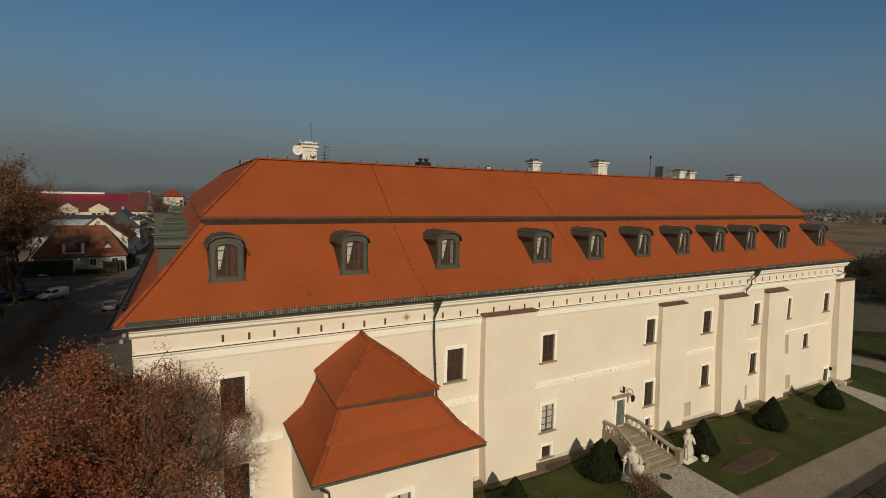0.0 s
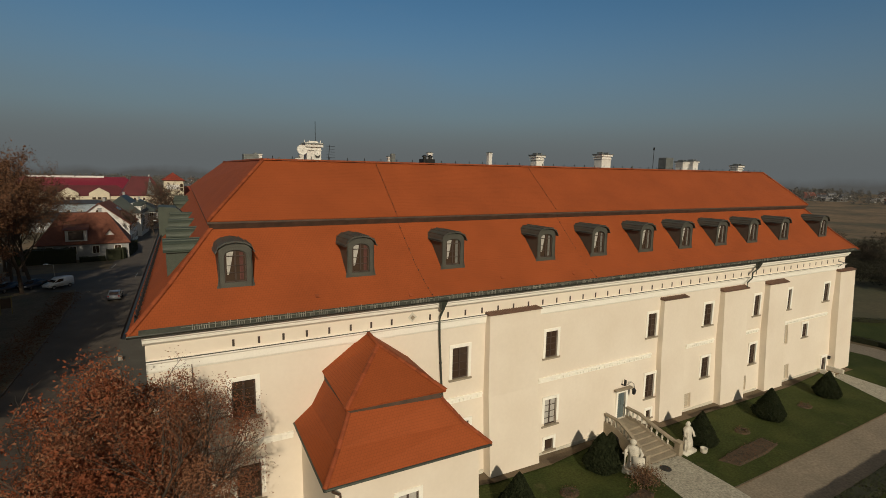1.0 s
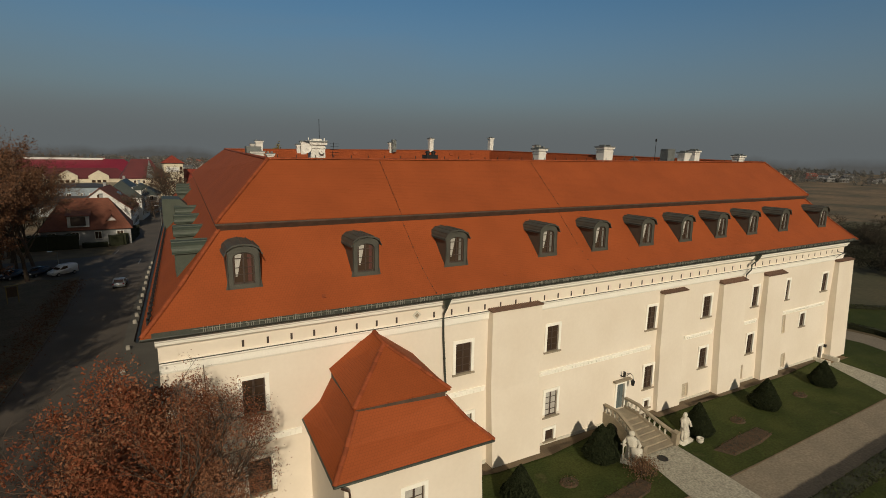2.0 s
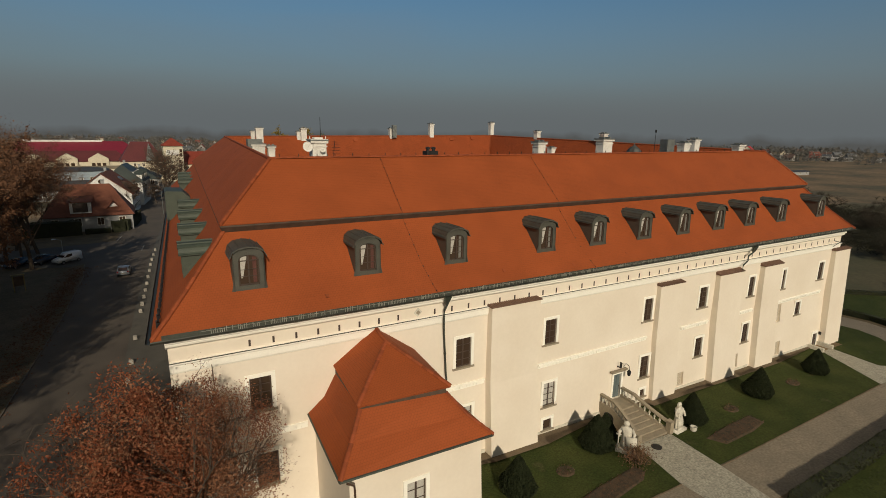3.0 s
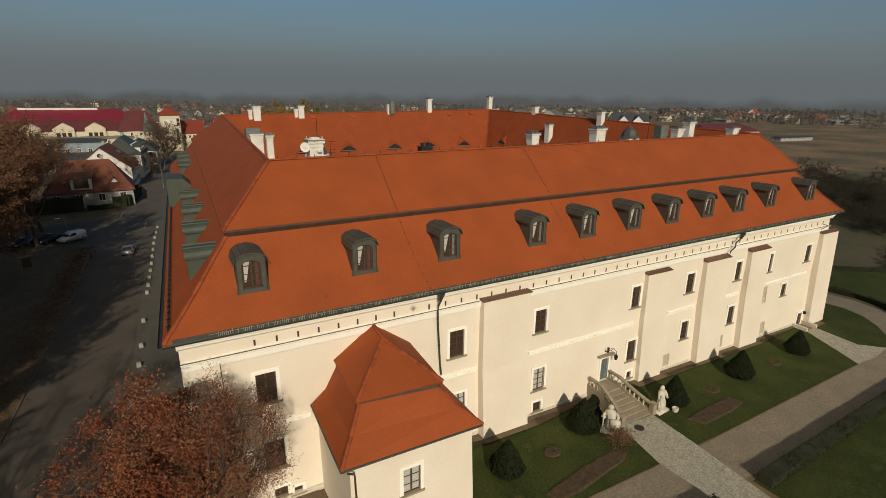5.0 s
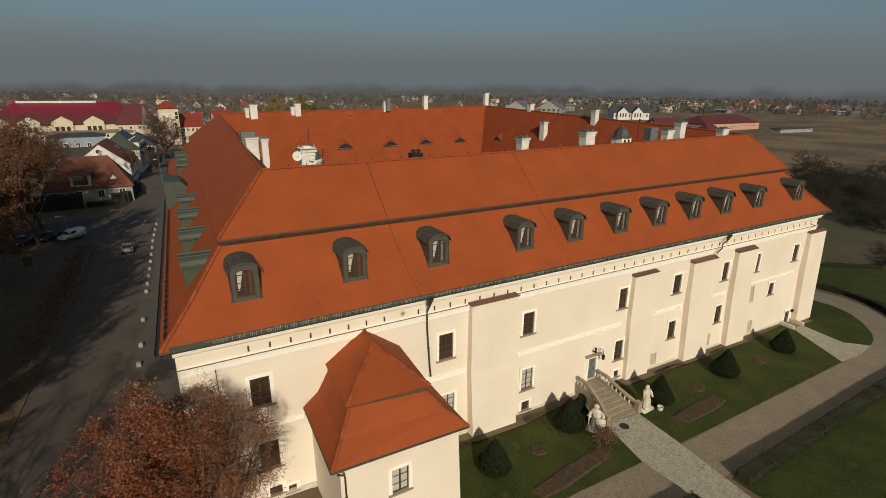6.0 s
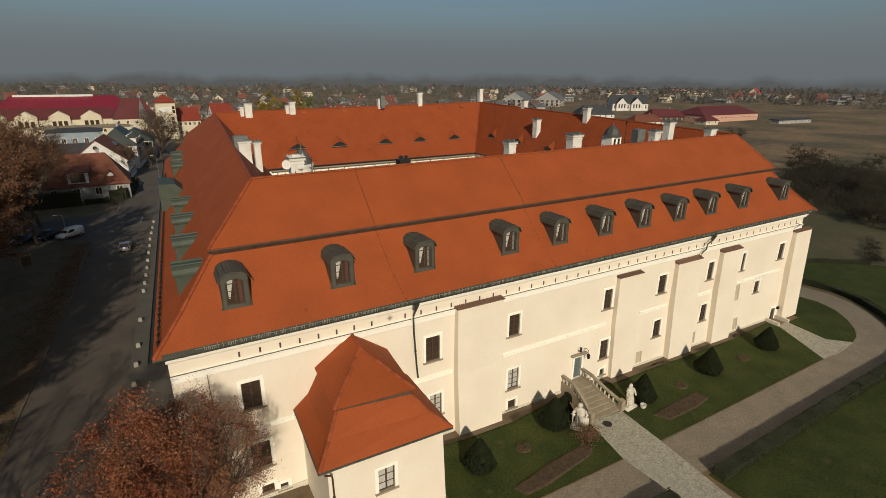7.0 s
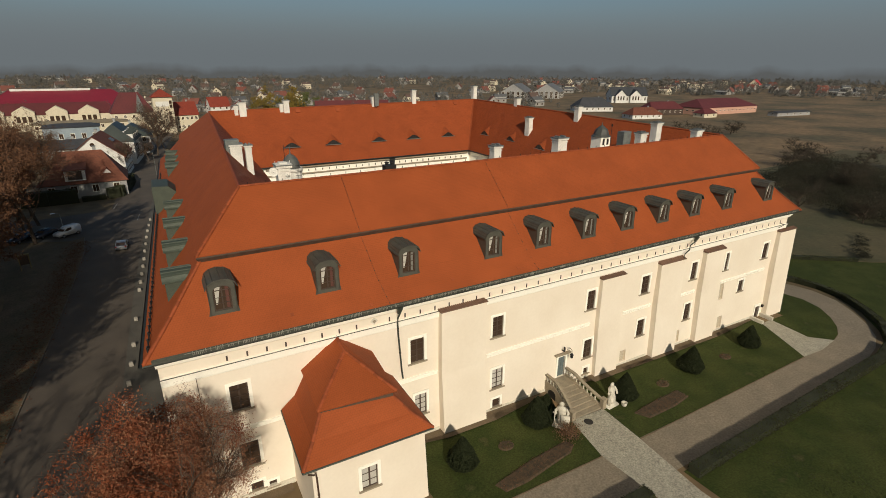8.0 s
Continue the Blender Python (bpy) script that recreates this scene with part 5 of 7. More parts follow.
def car(label, paint, length, high, van=False):
    """A car along +x (its front), origin on the ground in its middle."""
    t = thing("van" if van else "car", label, "van" if van else "car")
    L = length / 2
    w = 0.86
    if van:
        low = [(-L, 0.35), (L, 0.35), (L, 0.7), (L - 0.25, 0.92), (L - 0.95, 1.08), (L - 1.75, high - 0.12), (L - 2.1, high), (-L + 0.15, high), (-L, high - 0.3)]
        glass = [(L - 1.02, 1.12), (L - 1.78, high - 0.2), (L - 2.5, high - 0.2), (L - 2.5, 1.1)]
    else:
        low = [(-L, 0.4), (-L + 0.08, 0.3), (L - 0.1, 0.3), (L, 0.45), (L - 0.05, 0.72), (L - 0.35, 0.86), (L - 1.15, 0.98), (L - 1.85, high - 0.08), (L - 2.3, high), (-L + 1.0, high - 0.02), (-L + 0.25, 1.02), (-L, 0.9)]
        glass = [(L - 1.2, 0.98), (L - 1.88, high - 0.12), (-L + 1.05, high - 0.1), (-L + 0.5, 1.0)]
    bm = bmesh.new()
    prism(bm, [(x, -w, z) for x, z in low], (0, 2 * w, 0))
    for v in bm.verts:
        if v.co.z > 1.0:
            v.co.y *= 0.86 if not van else 0.92
    bmesh.ops.recalc_face_normals(bm, faces=bm.faces[:])
    bmesh.ops.bevel(bm, geom=bm.edges[:], offset=0.06, segments=2, affect="EDGES", clamp_overlap=True)
    part("body", bm, paint, t, smooth=True)
    for s in (-1, 1):
        bm = bmesh.new()
        pts = [(x, s * (w * (0.86 if z > 1.0 and not van else 0.92 if z > 1.0 else 0.985) + 0.012), z) for x, z in glass]
        bm.faces.new([bm.verts.new(p) for p in pts])
        part("side_window", bm, GLASS, t)
    bm = bmesh.new()
    a, b = (glass[0], glass[1])
    quad(bm, (a[0] + 0.06, -w * 0.82, a[1] + 0.03), (a[0] + 0.06, w * 0.82, a[1] + 0.03), (b[0] + 0.08, w * 0.74, b[1]), (b[0] + 0.08, -w * 0.74, b[1]))
    part("windscreen", bm, GLASS, t)
    if not van:
        bm = bmesh.new()
        quad(bm, (-L + 0.23, -w * 0.76, 1.06), (-L + 0.23, w * 0.76, 1.06), (-L + 0.9, w * 0.68, high - 0.08), (-L + 0.9, -w * 0.68, high - 0.08))
        part("rear_window", bm, GLASS, t)
    for x in (-L + 0.8, L - 0.85):
        for s in (-1, 1):
            bm = bmesh.new()
            m = Matrix.Translation((x, s * (w - 0.08), 0.31)) @ Matrix.Rotation(math.pi / 2, 4, "X")
            lathe(bm, [(0.2, -0.1), (0.31, -0.1), (0.32, -0.06), (0.32, 0.06), (0.31, 0.1), (0.2, 0.1)], 18)
            bm.transform(m)
            wheel = part("wheel", bm, RUBBER, t)
            bm = bmesh.new()
            lathe(bm, [(0.2, -0.105), (0.2, 0.105), (0.06, 0.09)], 14)
            bm.transform(m)
            part("rim", bm, RIM, wheel)
    for s in (-1, 1):
        bm = bmesh.new()
        box(bm, L - 0.12, L + 0.01, s * 0.66 - 0.15, s * 0.66 + 0.15, 0.62, 0.76)
        part("headlight", bm, LAMP_CLEAR, t)
        bm = bmesh.new()
        box(bm, -L - 0.01, -L + 0.12, s * 0.7 - 0.1, s * 0.7 + 0.1, 0.72, 0.95 if not van else 1.3)
        part("tail_light", bm, LAMP_RED, t)
    bm = bmesh.new()
    box(bm, -L - 0.03, -L + 0.02, -0.26, 0.26, 0.5, 0.61)
    part("number_plate", bm, CONCRETE, t)
    return t


car("small white delivery van parked by the junction", PAINT_W, 4.3, 1.82, True).matrix_basis = pose(-15.9, 78.2, land(-16) + 0.07, 0, 0, 222)
car("silver hatchback driving along the street", PAINT_S, 4.1, 1.45).matrix_basis = pose(-7.0, 66.5, land(-7) + 0.02, 0, 0, 87)
car("dark parked car under the trees", PAINT_D, 4.3, 1.42).matrix_basis = pose(-22.6, 77.6, land(-22) + 0.07, 0, 0, 236)
car("dark blue parked car under the trees", PAINT_D, 4.2, 1.45).matrix_basis = pose(-19.4, 79.0, land(-19) + 0.07, 0, 0, 232)


def street_lamp(x, y, high, turn):
    t = thing("street_lamp", "grey street lamp with a flat pale head", "street lamp", "street lamps", at=pose(x, y, land(x), 0, 0, turn))
    bm = bmesh.new()
    tube(bm, [(0, 0, -0.2), (0, 0, 1.2), (0, 0, high)], [0.09, 0.07, 0.045], 8)
    part("pole", bm, LEAD, t)
    bm = bmesh.new()
    tube(bm, [(0, 0, high - 0.05), (0.5, 0, high + 0.12), (0.9, 0, high + 0.15)], 0.035, 6)
    part("arm", bm, LEAD, t)
    bm = bmesh.new()
    box(bm, 0.7, 1.4, -0.16, 0.16, high + 0.12, high + 0.24)
    part("lamp_head", bm, LAMP_CLEAR, t)


street_lamp(-16.8, 81.0, 3.6, 180)
street_lamp(-0.4, 134.0, 6.6, 180)
ib = thing("notice_board", "tall yellowish framed notice board on the park edge", "notice board", at=pose(-19.4, 61.0, land(-19), 0, 0, 20))
for s in (-1, 1):
    bm = bmesh.new()
    box(bm, s * 0.62 - 0.06, s * 0.62 + 0.06, -0.06, 0.06, -0.1, 2.5)
    part("post", bm, mixed("yellow_wood", (0.24, 0.19, 0.07), (0.17, 0.13, 0.05), scale=3, rough=0.8), ib)
bm = bmesh.new()
box(bm, -0.56, 0.56, -0.03, 0.03, 0.9, 2.3)
part("panel", bm, WOOD_DARK, ib)
bm = bmesh.new()
box(bm, -0.8, 0.8, -0.25, 0.25, 2.5, 2.58)
part("roof", bm, mixed("yellow_wood_roof", (0.26, 0.21, 0.08), (0.19, 0.15, 0.06), scale=3, rough=0.8), ib)


# ---- trees ----
def grow(seed, high, spread, levels, bough0, leaf_n, leaf_size, droop=0.0, trunk_r=0.28, fork=0.3, shape=None):
    """Branches of a tree as tapered bars, and the places of its leaves near the twig tips."""
    r = random.Random(seed)
    bm = bmesh.new()
    tips = []

    def limb(p, d, ln, rad, lev):
        n = 3 if lev < 2 else 2
        pts, rads = [p.copy()], [rad]
        q, dd = p.copy(), d.copy()
        if shape and lev > 0:
            c, ax = shape
            e = q + dd * ln
            k = math.sqrt(sum(((e[i] - c[i]) / ax[i]) ** 2 for i in range(3)))
            if k > 1.0:
                dd = (dd + (Vector(c) - e).normalized() * min(1.2, (k - 1.0) * 2.5)).normalized()
                ln *= 0.8
        for i in range(n):
            dd = (dd + Vector((r.gauss(0, 0.16), r.gauss(0, 0.16), r.gauss(0, 0.1) + (0.06 if lev < 2 else -droop)))).normalized()
            q = q + dd * (ln / n)
            pts.append(q.copy())
            rads.append(rad * (1 - 0.62 * (i + 1) / n))
        if not (shape and lev >= levels - 1 and (q.x > shape[0][0] + 0.9 and noise.noise(q * 9) > -0.3 or q.z > 14.0 - 0.7 * max(0.0, 0.4 - q.x))):
            tube(bm, pts, rads, 7 if lev == 0 else 5 if lev == 1 else 3, cap=False)
        if lev >= levels:
            tips.append((pts[-1], dd.copy(), ln))
            tips.append((pts[-2], dd.copy(), ln))
            return
        kids = bough0 if lev == 0 else r.randint(3, 5)
        for k in range(kids):
            f = r.uniform(fork if lev == 0 else 0.3, 1.0)
            i = min(n - 1, int(f * n))
            base = pts[i].lerp(pts[i + 1], f * n - i)
            a = k * 2.4 + r.uniform(-0.5, 0.5)
            side = Vector((math.cos(a), math.sin(a), 0))
            tilt = r.uniform(0.55, 1.15) if lev == 0 else r.uniform(0.4, 0.95)
            nd = (dd * (1 - tilt * 0.55) + side * tilt * spread + Vector((0, 0, 0.25))).normalized() if lev == 0 else (dd + Vector((r.gauss(0, 1), r.gauss(0, 1), r.gauss(0, 0.7))).normalized() * tilt).normalized()
            limb(base, nd, ln * (r.uniform(0.5, 0.72) if lev == 0 else r.uniform(0.5, 0.75)), rad * 0.42, lev + 1)
    limb(Vector((0, 0, -0.2)), Vector((0, 0, 1)), high * 0.62, trunk_r, 0)
    spots, sizes = [], []
    tufts = []
    while shape and len(tufts) < 560:
        # leafy tufts over the lobes of the crown, with gaps between them
        v = Vector((r.gauss(0, 1), r.gauss(0, 1), r.gauss(0, 1))).normalized()
        v *= (0.88 + 0.42 * noise.noise(v * 2.3)) * r.random() ** 0.3
        p = Vector([shape[0][i] + shape[1][i] * v[i] for i in range(3)])
        if 3.2 < p.z < 13.8 - 0.7 * max(0.0, 0.4 - p.x) and noise.noise(p * 0.5 + Vector((4, 1, 7))) > -0.04:
            tufts.append((p, r.uniform(0.2, 0.42)))
    for n_ in range(leaf_n):
        if shape and n_ % 4:
            c, q = tufts[r.randrange(len(tufts))]
            thin = max(0.0, min(1.0, (c.x - shape[0][0] - 0.8) / shape[1][0] * 1.6))
            if r.random() < 0.35 * thin or c.x < -2.4 and r.random() < 0.4:
                continue
            spots.append(c + Vector((r.gauss(0, 1), r.gauss(0, 1), r.gauss(0, 0.8))) * q)
            sizes.append(leaf_size * r.uniform(0.6, 1.5) * (1 - 0.3 * thin))
            continue
        p, d, ln = tips[r.randrange(len(tips))]
        if shape and (p.x > shape[0][0] + 1.2 and r.random() < 0.3 or p.x < -3.0 and r.random() < 0.5 or noise.noise(p * 0.5 + Vector((4, 1, 7))) < -0.1 or p.z > 13.9 - 0.7 * max(0.0, 0.4 - p.x)):
            continue
        spots.append(p + d * r.uniform(-ln * 0.9, 0.15) + Vector((r.gauss(0, 1), r.gauss(0, 1), r.gauss(0, 1))) * 0.16)
        sizes.append(leaf_size * r.uniform(0.6, 1.3) * (0.7 if shape else 1.0))
    return bm, spots, sizes


def tree(label, seed, high, spread, levels, boughs, leaf_n, leaf_size, leaf_mats, droop=0.0, trunk_r=0.28, fork=0.3, group="", shape=None, pick=None):
    t = thing("tree", label, "tree", group)
    bm, spots, sizes = grow(seed, high, spread, levels, boughs, leaf_n, leaf_size, droop, trunk_r, fork, shape)
    part("trunk", bm, BARK, t, "grey-brown trunk and bare limbs")
    leaf_cloud("crown", spots, sizes, leaf_mats, t, seed=seed, pick=pick)
    return t


def red_side(p, r):
    """Copper leaves in patches over most of the crown, withered ones on the castle side."""
    near = max(0.0, min(1.0, (2.6 - p.x) / 2.0))
    return 0 if r.random() < 0.14 + 0.5 * near + 0.8 * noise.noise(p * 0.6) else 1


near_tree = tree("broad tree with copper-red autumn leaves beside the castle", 4, 13.2, 1.0, 6, 12, 120000, 0.06, [LEAF_RED, LEAF_RUSSET], 0.0, 0.3, 0.3, shape=((-0.5, 0.4, 8.4), (5.1, 4.8, 5.0)), pick=red_side)
near_tree.matrix_basis = pose(-1.7, -6.6, land(-2), 0, 0, 0)

W_GROUP = "trees of the west park"
t_a = tree("tall half-bare park tree with withered brown leaves", 12, 19, 0.8, 5, 11, 15000, 0.095, [LEAF_BROWN, LEAF_BROWN, TWIG], 0.0, 0.32, 0.3, W_GROUP)
t_a.location = (-21.5, 88.0, land(-21))
t_b = tree("tall bare park tree with a few brown leaves", 15, 17, 0.7, 5, 10, 11000, 0.085, [LEAF_BROWN], 0.0, 0.28, 0.35, W_GROUP)
t_b.location = (-24.0, 97.0, land(-24))
for src, x, y, s, a in ((t_a, -27.0, 98.0, 0.95, 2.0), (t_b, -24.5, 80.5, 1.0, 4.0), (t_b, -31.0, 90.0, 1.05, 1.0), (t_a, -33.0, 104.0, 1.0, 5.0), (t_b, -29.0, 103.0, 0.9, 2.6),
                        (t_a, -20.3, 75.2, 1.02, 1.7), (t_b, -26.5, 70.0, 1.05, 0.9), (t_b, -23.0, 83.0, 0.9, 2.2), (t_a, -27.5, 77.0, 1.0, 0.3), (t_b, -31.0, 84.0, 1.0, 3.9), (t_a, -25.5, 92.5, 0.9, 4.4), (t_b, -33.5, 76.0, 1.0, 5.5), (t_a, -29.5, 88.5, 0.9, 2.9), (t_b, -16.5, -15.0, 1.0, 3.0)):
    copy_thing(src, Matrix.Translation((x, y, land(x))) @ Matrix.Rotation(a, 4, "Z") @ Matrix.Diagonal((s, s, s, 1)))
t_s = tree("tall dense park tree with brown autumn foliage", 33, 21, 0.36, 4, 12, 28000, 0.14, [LEAF_BROWN], 0.0, 0.36, 0.25, W_GROUP)
t_s.location = (-32.0, 40.0, land(-24))
for x, y, s, a in ((-28.0, 29.0, 1.05, 1.0), (-28.5, 19.0, 1.05, 2.0), (-26.0, 9.5, 1.05, 3.0), (-24.0, -2.0, 1.05, 4.0), (-35.0, 33.0, 1.1, 5.0), (-31.0, 20.0, 1.1, 0.4), (-37.0, 52.0, 1.0, 2.5), (-31.0, 9.0, 1.1, 3.5), (-24.0, -12.0, 1.1, 5.2), (-36.0, 44.0, 1.0, 1.5), (-22.0, 43.0, 0.95, 0.8), (-23.0, 52.0, 0.95, 2.8), (-24.5, 61.0, 0.95, 4.4)):
    copy_thing(t_s, Matrix.Translation((x, y, land(x))) @ Matrix.Rotation(a, 4, "Z") @ Matrix.Diagonal((s, s, s, 1)))
t_c = tree("dense brown-twigged street tree", 18, 11.5, 0.75, 4, 14, 12000, 0.1, [TWIG, TWIG, LEAF_BROWN], 0.0, 0.24, 0.25, "trees along the street")
t_c.matrix_basis = pose(0.8, 172.0, land(1)) @ Matrix.Diagonal((1.25, 1.25, 1.25, 1))
copy_thing(t_c, pose(3.2, 190.0, land(3), 0, 0, 80))
copy_thing(t_c, pose(-2.0, 160.0, land(-2), 0, 0, 140) @ Matrix.Diagonal((0.45, 0.45, 0.4, 1)))
copy_thing(t_c, pose(-8.0, 138.0, land(-8), 0, 0, 200) @ Matrix.Diagonal((0.6, 0.6, 0.6, 1)))
t_y = tree("yellow-leaved weeping willow behind the castle", 23, 22.5, 1.05, 4, 16, 26000, 0.26, [LEAF_YELLOW], 0.28, 0.4, 0.25, "trees behind the castle")
t_y.location = (32.0, 128.0, land(32))
LEAF_OLIVE = mixed("olive_autumn_leaf", (0.12, 0.13, 0.03), (0.07, 0.085, 0.022), scale=0.3, fine=4, rough=0.8, bump=0.0)
t_o = tree("rounded olive-green tree behind the castle", 27, 18.5, 0.95, 4, 14, 20000, 0.25, [LEAF_OLIVE], 0.05, 0.4, 0.2, "trees behind the castle")
t_o.location = (43.0, 132.0, land(43))
t_n = tree("dark bare tree on the field edge", 29, 13, 0.95, 4, 12, 18000, 0.075, [HEDGE, HEDGE, TWIG], 0.0, 0.3, 0.12, "trees at the field edge")
t_n.location = (118.0, 60.0, land(118))
r_n = random.Random(77)
for _ in range(30):
    f = r_n.random()
    x, y = (105 + 150 * f + r_n.gauss(0, 9), 72 + 62 * f + r_n.gauss(0, 8)) if _ < 16 else (r_n.uniform(122, 215), 0)
    if _ >= 16:
        y = 12 + (x - 122) * 0.42 + r_n.gauss(0, 9)
    s = r_n.uniform(0.4, 0.65)
    copy_thing(t_n, Matrix.Translation((x, y, land(x) - 0.3)) @ Matrix.Rotation(r_n.random() * 6, 4, "Z") @ Matrix.Diagonal((s * 1.25, s * 1.25, s, 1)))


# ---- houses along the street and the town ----
ROOF_RED = tile_mat("red_roof_tile", (0.26, 0.05, 0.03), (0.2, 0.04, 0.025), (0.1, 0.022, 0.015), 0.3, 0.3)
ROOF_BROWN = tile_mat("brown_roof_tile", (0.2, 0.075, 0.045), (0.15, 0.057, 0.036), (0.06, 0.03, 0.02), 0.3, 0.3)
ROOF_CRIMSON = mixed("crimson_sheet_roof", (0.23, 0.017, 0.03), (0.19, 0.014, 0.025), scale=0.15, fine=2, rough=0.55, bump=0.05)
ROOF_GREY = mixed("dark_grey_roof", (0.055, 0.058, 0.065), (0.035, 0.037, 0.042), scale=0.4, fine=5, rough=0.8)
ROOF_MAROON = mixed("maroon_sheet_roof", (0.125, 0.026, 0.026), (0.095, 0.021, 0.022), scale=0.2, fine=3, rough=0.7)
ROOF_SLATE = mixed("pale_slate_roof", (0.15, 0.155, 0.16), (0.11, 0.115, 0.12), scale=0.4, fine=5, rough=0.7)
SHEET_GREEN = mixed("dark_green_sheet", (0.045, 0.056, 0.05), (0.03, 0.037, 0.034), scale=0.6, fine=6, rough=0.5)
WALL_CREAM = mixed("cream_house_render", (0.62, 0.56, 0.42), (0.55, 0.49, 0.37), scale=0.5, fine=8, rough=0.9, bump=0.05)
WALL_WHITE = mixed("white_house_render", (0.68, 0.67, 0.63), (0.6, 0.59, 0.56), scale=0.5, fine=8, rough=0.9, bump=0.05)
WALL_GREY = mixed("grey_house_render", (0.34, 0.34, 0.33), (0.27, 0.27, 0.265), scale=0.5, fine=8, rough=0.9, bump=0.05)
WALL_BLUE = mixed("blue_grey_cladding", (0.27, 0.33, 0.37), (0.22, 0.27, 0.31), scale=0.5, fine=6, rough=0.7, bump=0.05)
WALL_PINK = mixed("salmon_render", (0.55, 0.32, 0.24), (0.48, 0.28, 0.21), scale=0.3, fine=6, rough=0.9, bump=0.05)


def house(label, w, d, eave, ridge, wall, roof, hip=0.0, over=0.5, rows=1, cols=(3, 2), win=(1.0, 1.3), chim=True, group="", name="house", gable_window=False):
    """A house w wide (x) and d deep (y), ridge along x, origin on the ground in its middle. hip: how far the ridge stops short of each gable."""
    t = thing(name, label, "house", group)
    a, b = w / 2, d / 2
    bm = bmesh.new()
    base = -1.2
    if hip > 0:
        box(bm, -a, a, -b, b, base, eave)
    else:
        prism(bm, [(-a, -b, base), (-a, b, base), (-a, b, eave), (-a, 0, ridge - 0.15), (-a, -b, eave)], (w, 0, 0))
        bmesh.ops.recalc_face_normals(bm, faces=bm.faces[:])
    part("wall", bm, wall, t)
    sl = (ridge - eave) / b
    ea = eave - sl * over
    bm = bmesh.new()
    ra = a - hip if hip else a + over
    for s in (-1, 1):
        slab(bm, ((-a - over, s * (b + over), ea), (a + over, s * (b + over), ea), (ra, 0, ridge), (-ra, 0, ridge)), (1, 0, 0), 0.15)
    if hip:
        for s in (-1, 1):
            slab(bm, ((s * (a + over), -b - over, ea), (s * (a + over), b + over, ea), (s * ra, 0, ridge)), (0, 1, 0), 0.15)
    part("roof", bm, roof, t)
    for face in range(4):
        n = cols[face % 2]
        for r_ in range(rows):
            for c in range(n):
                z = eave * (r_ + 0.5) / rows - win[1] / 2 + 0.15
                span, off = (w, b) if face % 2 == 0 else (d, a)
                u = -span / 2 + span * (c + 0.5) / n
                m = Matrix.Rotation(face * math.pi / 2, 4, "Z") @ Matrix.Translation((u, -off, z))
                bm = bmesh.new()
                box(bm, -win[0] / 2 - 0.1, win[0] / 2 + 0.1, -0.05, 0.05, -0.1, win[1] + 0.1, m)
                wob = part("window", bm, WHITE, t)
                bm = bmesh.new()
                for k in (0, 1):
                    box(bm, -win[0] / 2 + k * (win[0] / 2 + 0.03), -0.03 + k * (win[0] / 2 + 0.03), -0.07, 0.0, 0, win[1], m)
                part("pane", bm, GLASS, wob)
    if chim:
        bm = bmesh.new()
        cx = w * 0.18
        box(bm, cx - 0.35, cx + 0.35, 0.1, 0.75, ridge - 1.6, ridge + 0.8)
        ch = part("chimney", bm, WALL_GREY, t)
        bm = bmesh.new()
        box(bm, cx - 0.45, cx + 0.45, 0.0, 0.85, ridge + 0.8, ridge + 0.92)
        part("cap", bm, LEAD, ch)
    return t


def place(h, x, y, turn):
    h.matrix_basis = pose(x, y, land(x), 0, 0, turn)
    return h


SG = "houses along the street"
h1 = place(house("low grey house under a hipped brown-red tile roof", 17.0, 13.0, 4.0, 10.2, WALL_GREY, ROOF_BROWN, hip=4.0, rows=1, cols=(4, 3), win=(1.2, 1.6), group=SG), -15.6, 117.0, 2)
bm = bmesh.new()
box(bm, -3.4, 0.6, -6.6, -2.0, 4.2, 6.9)
bd = part("balcony_dormer", bm, WALL_WHITE, h1, "white dormer with a dark balcony opening")
bm = bmesh.new()
box(bm, -2.8, 0.0, -6.75, -6.55, 4.5, 6.5)
part("balcony_opening", bm, WOOD_DARK, bd)
bm = bmesh.new()
slab(bm, ((-3.8, -7.1, 6.8), (1.0, -7.1, 6.8), (1.0, -1.5, 8.0), (-3.8, -1.5, 8.0)), (1, 0, 0), 0.15)
part("dormer_roof", bm, ROOF_BROWN, bd)
bm = bmesh.new()
prism(bm, [(3.4, -5.2, 3.4), (6.4, -5.2, 3.4), (6.4, -5.2, 4.6), (4.9, -5.2, 6.4), (3.4, -5.2, 4.6)], (0, 4.2, 0))
bmesh.ops.recalc_face_normals(bm, faces=bm.faces[:])
gp = part("side_gable", bm, WALL_WHITE, h1, "white street gable")
bm = bmesh.new()
for sd in (-1, 1):
    slab(bm, ((4.9 + sd * 2.0, -5.6, 4.1), (4.9 + sd * 2.0, -0.8, 4.1), (4.9, -0.8, 6.6), (4.9, -5.6, 6.6)), (0, 1, 0), 0.12)
part("gable_roof", bm, ROOF_BROWN, gp)
bm = bmesh.new()
box(bm, 4.4, 5.4, -5.28, -5.1, 3.7, 4.9)
part("pane", bm, GLASS, gp)
h2 = place(house("white gabled house with a brown tile roof", 15.0, 13.4, 6.0, 11.5, WALL_WHITE, ROOF_BROWN, rows=2, cols=(6, 2), win=(1.1, 1.4), group=SG), -13.55, 142.6, 85)
bm = bmesh.new()
lathe(bm, [(0.55, 0), (0.55, 0.1)], 16)
bm.transform(Matrix.Translation((-7.52, 0.2, 9.2)) @ Matrix.Rotation(-math.pi / 2, 4, "Y"))
part("round_window", bm, GLASS, h2)
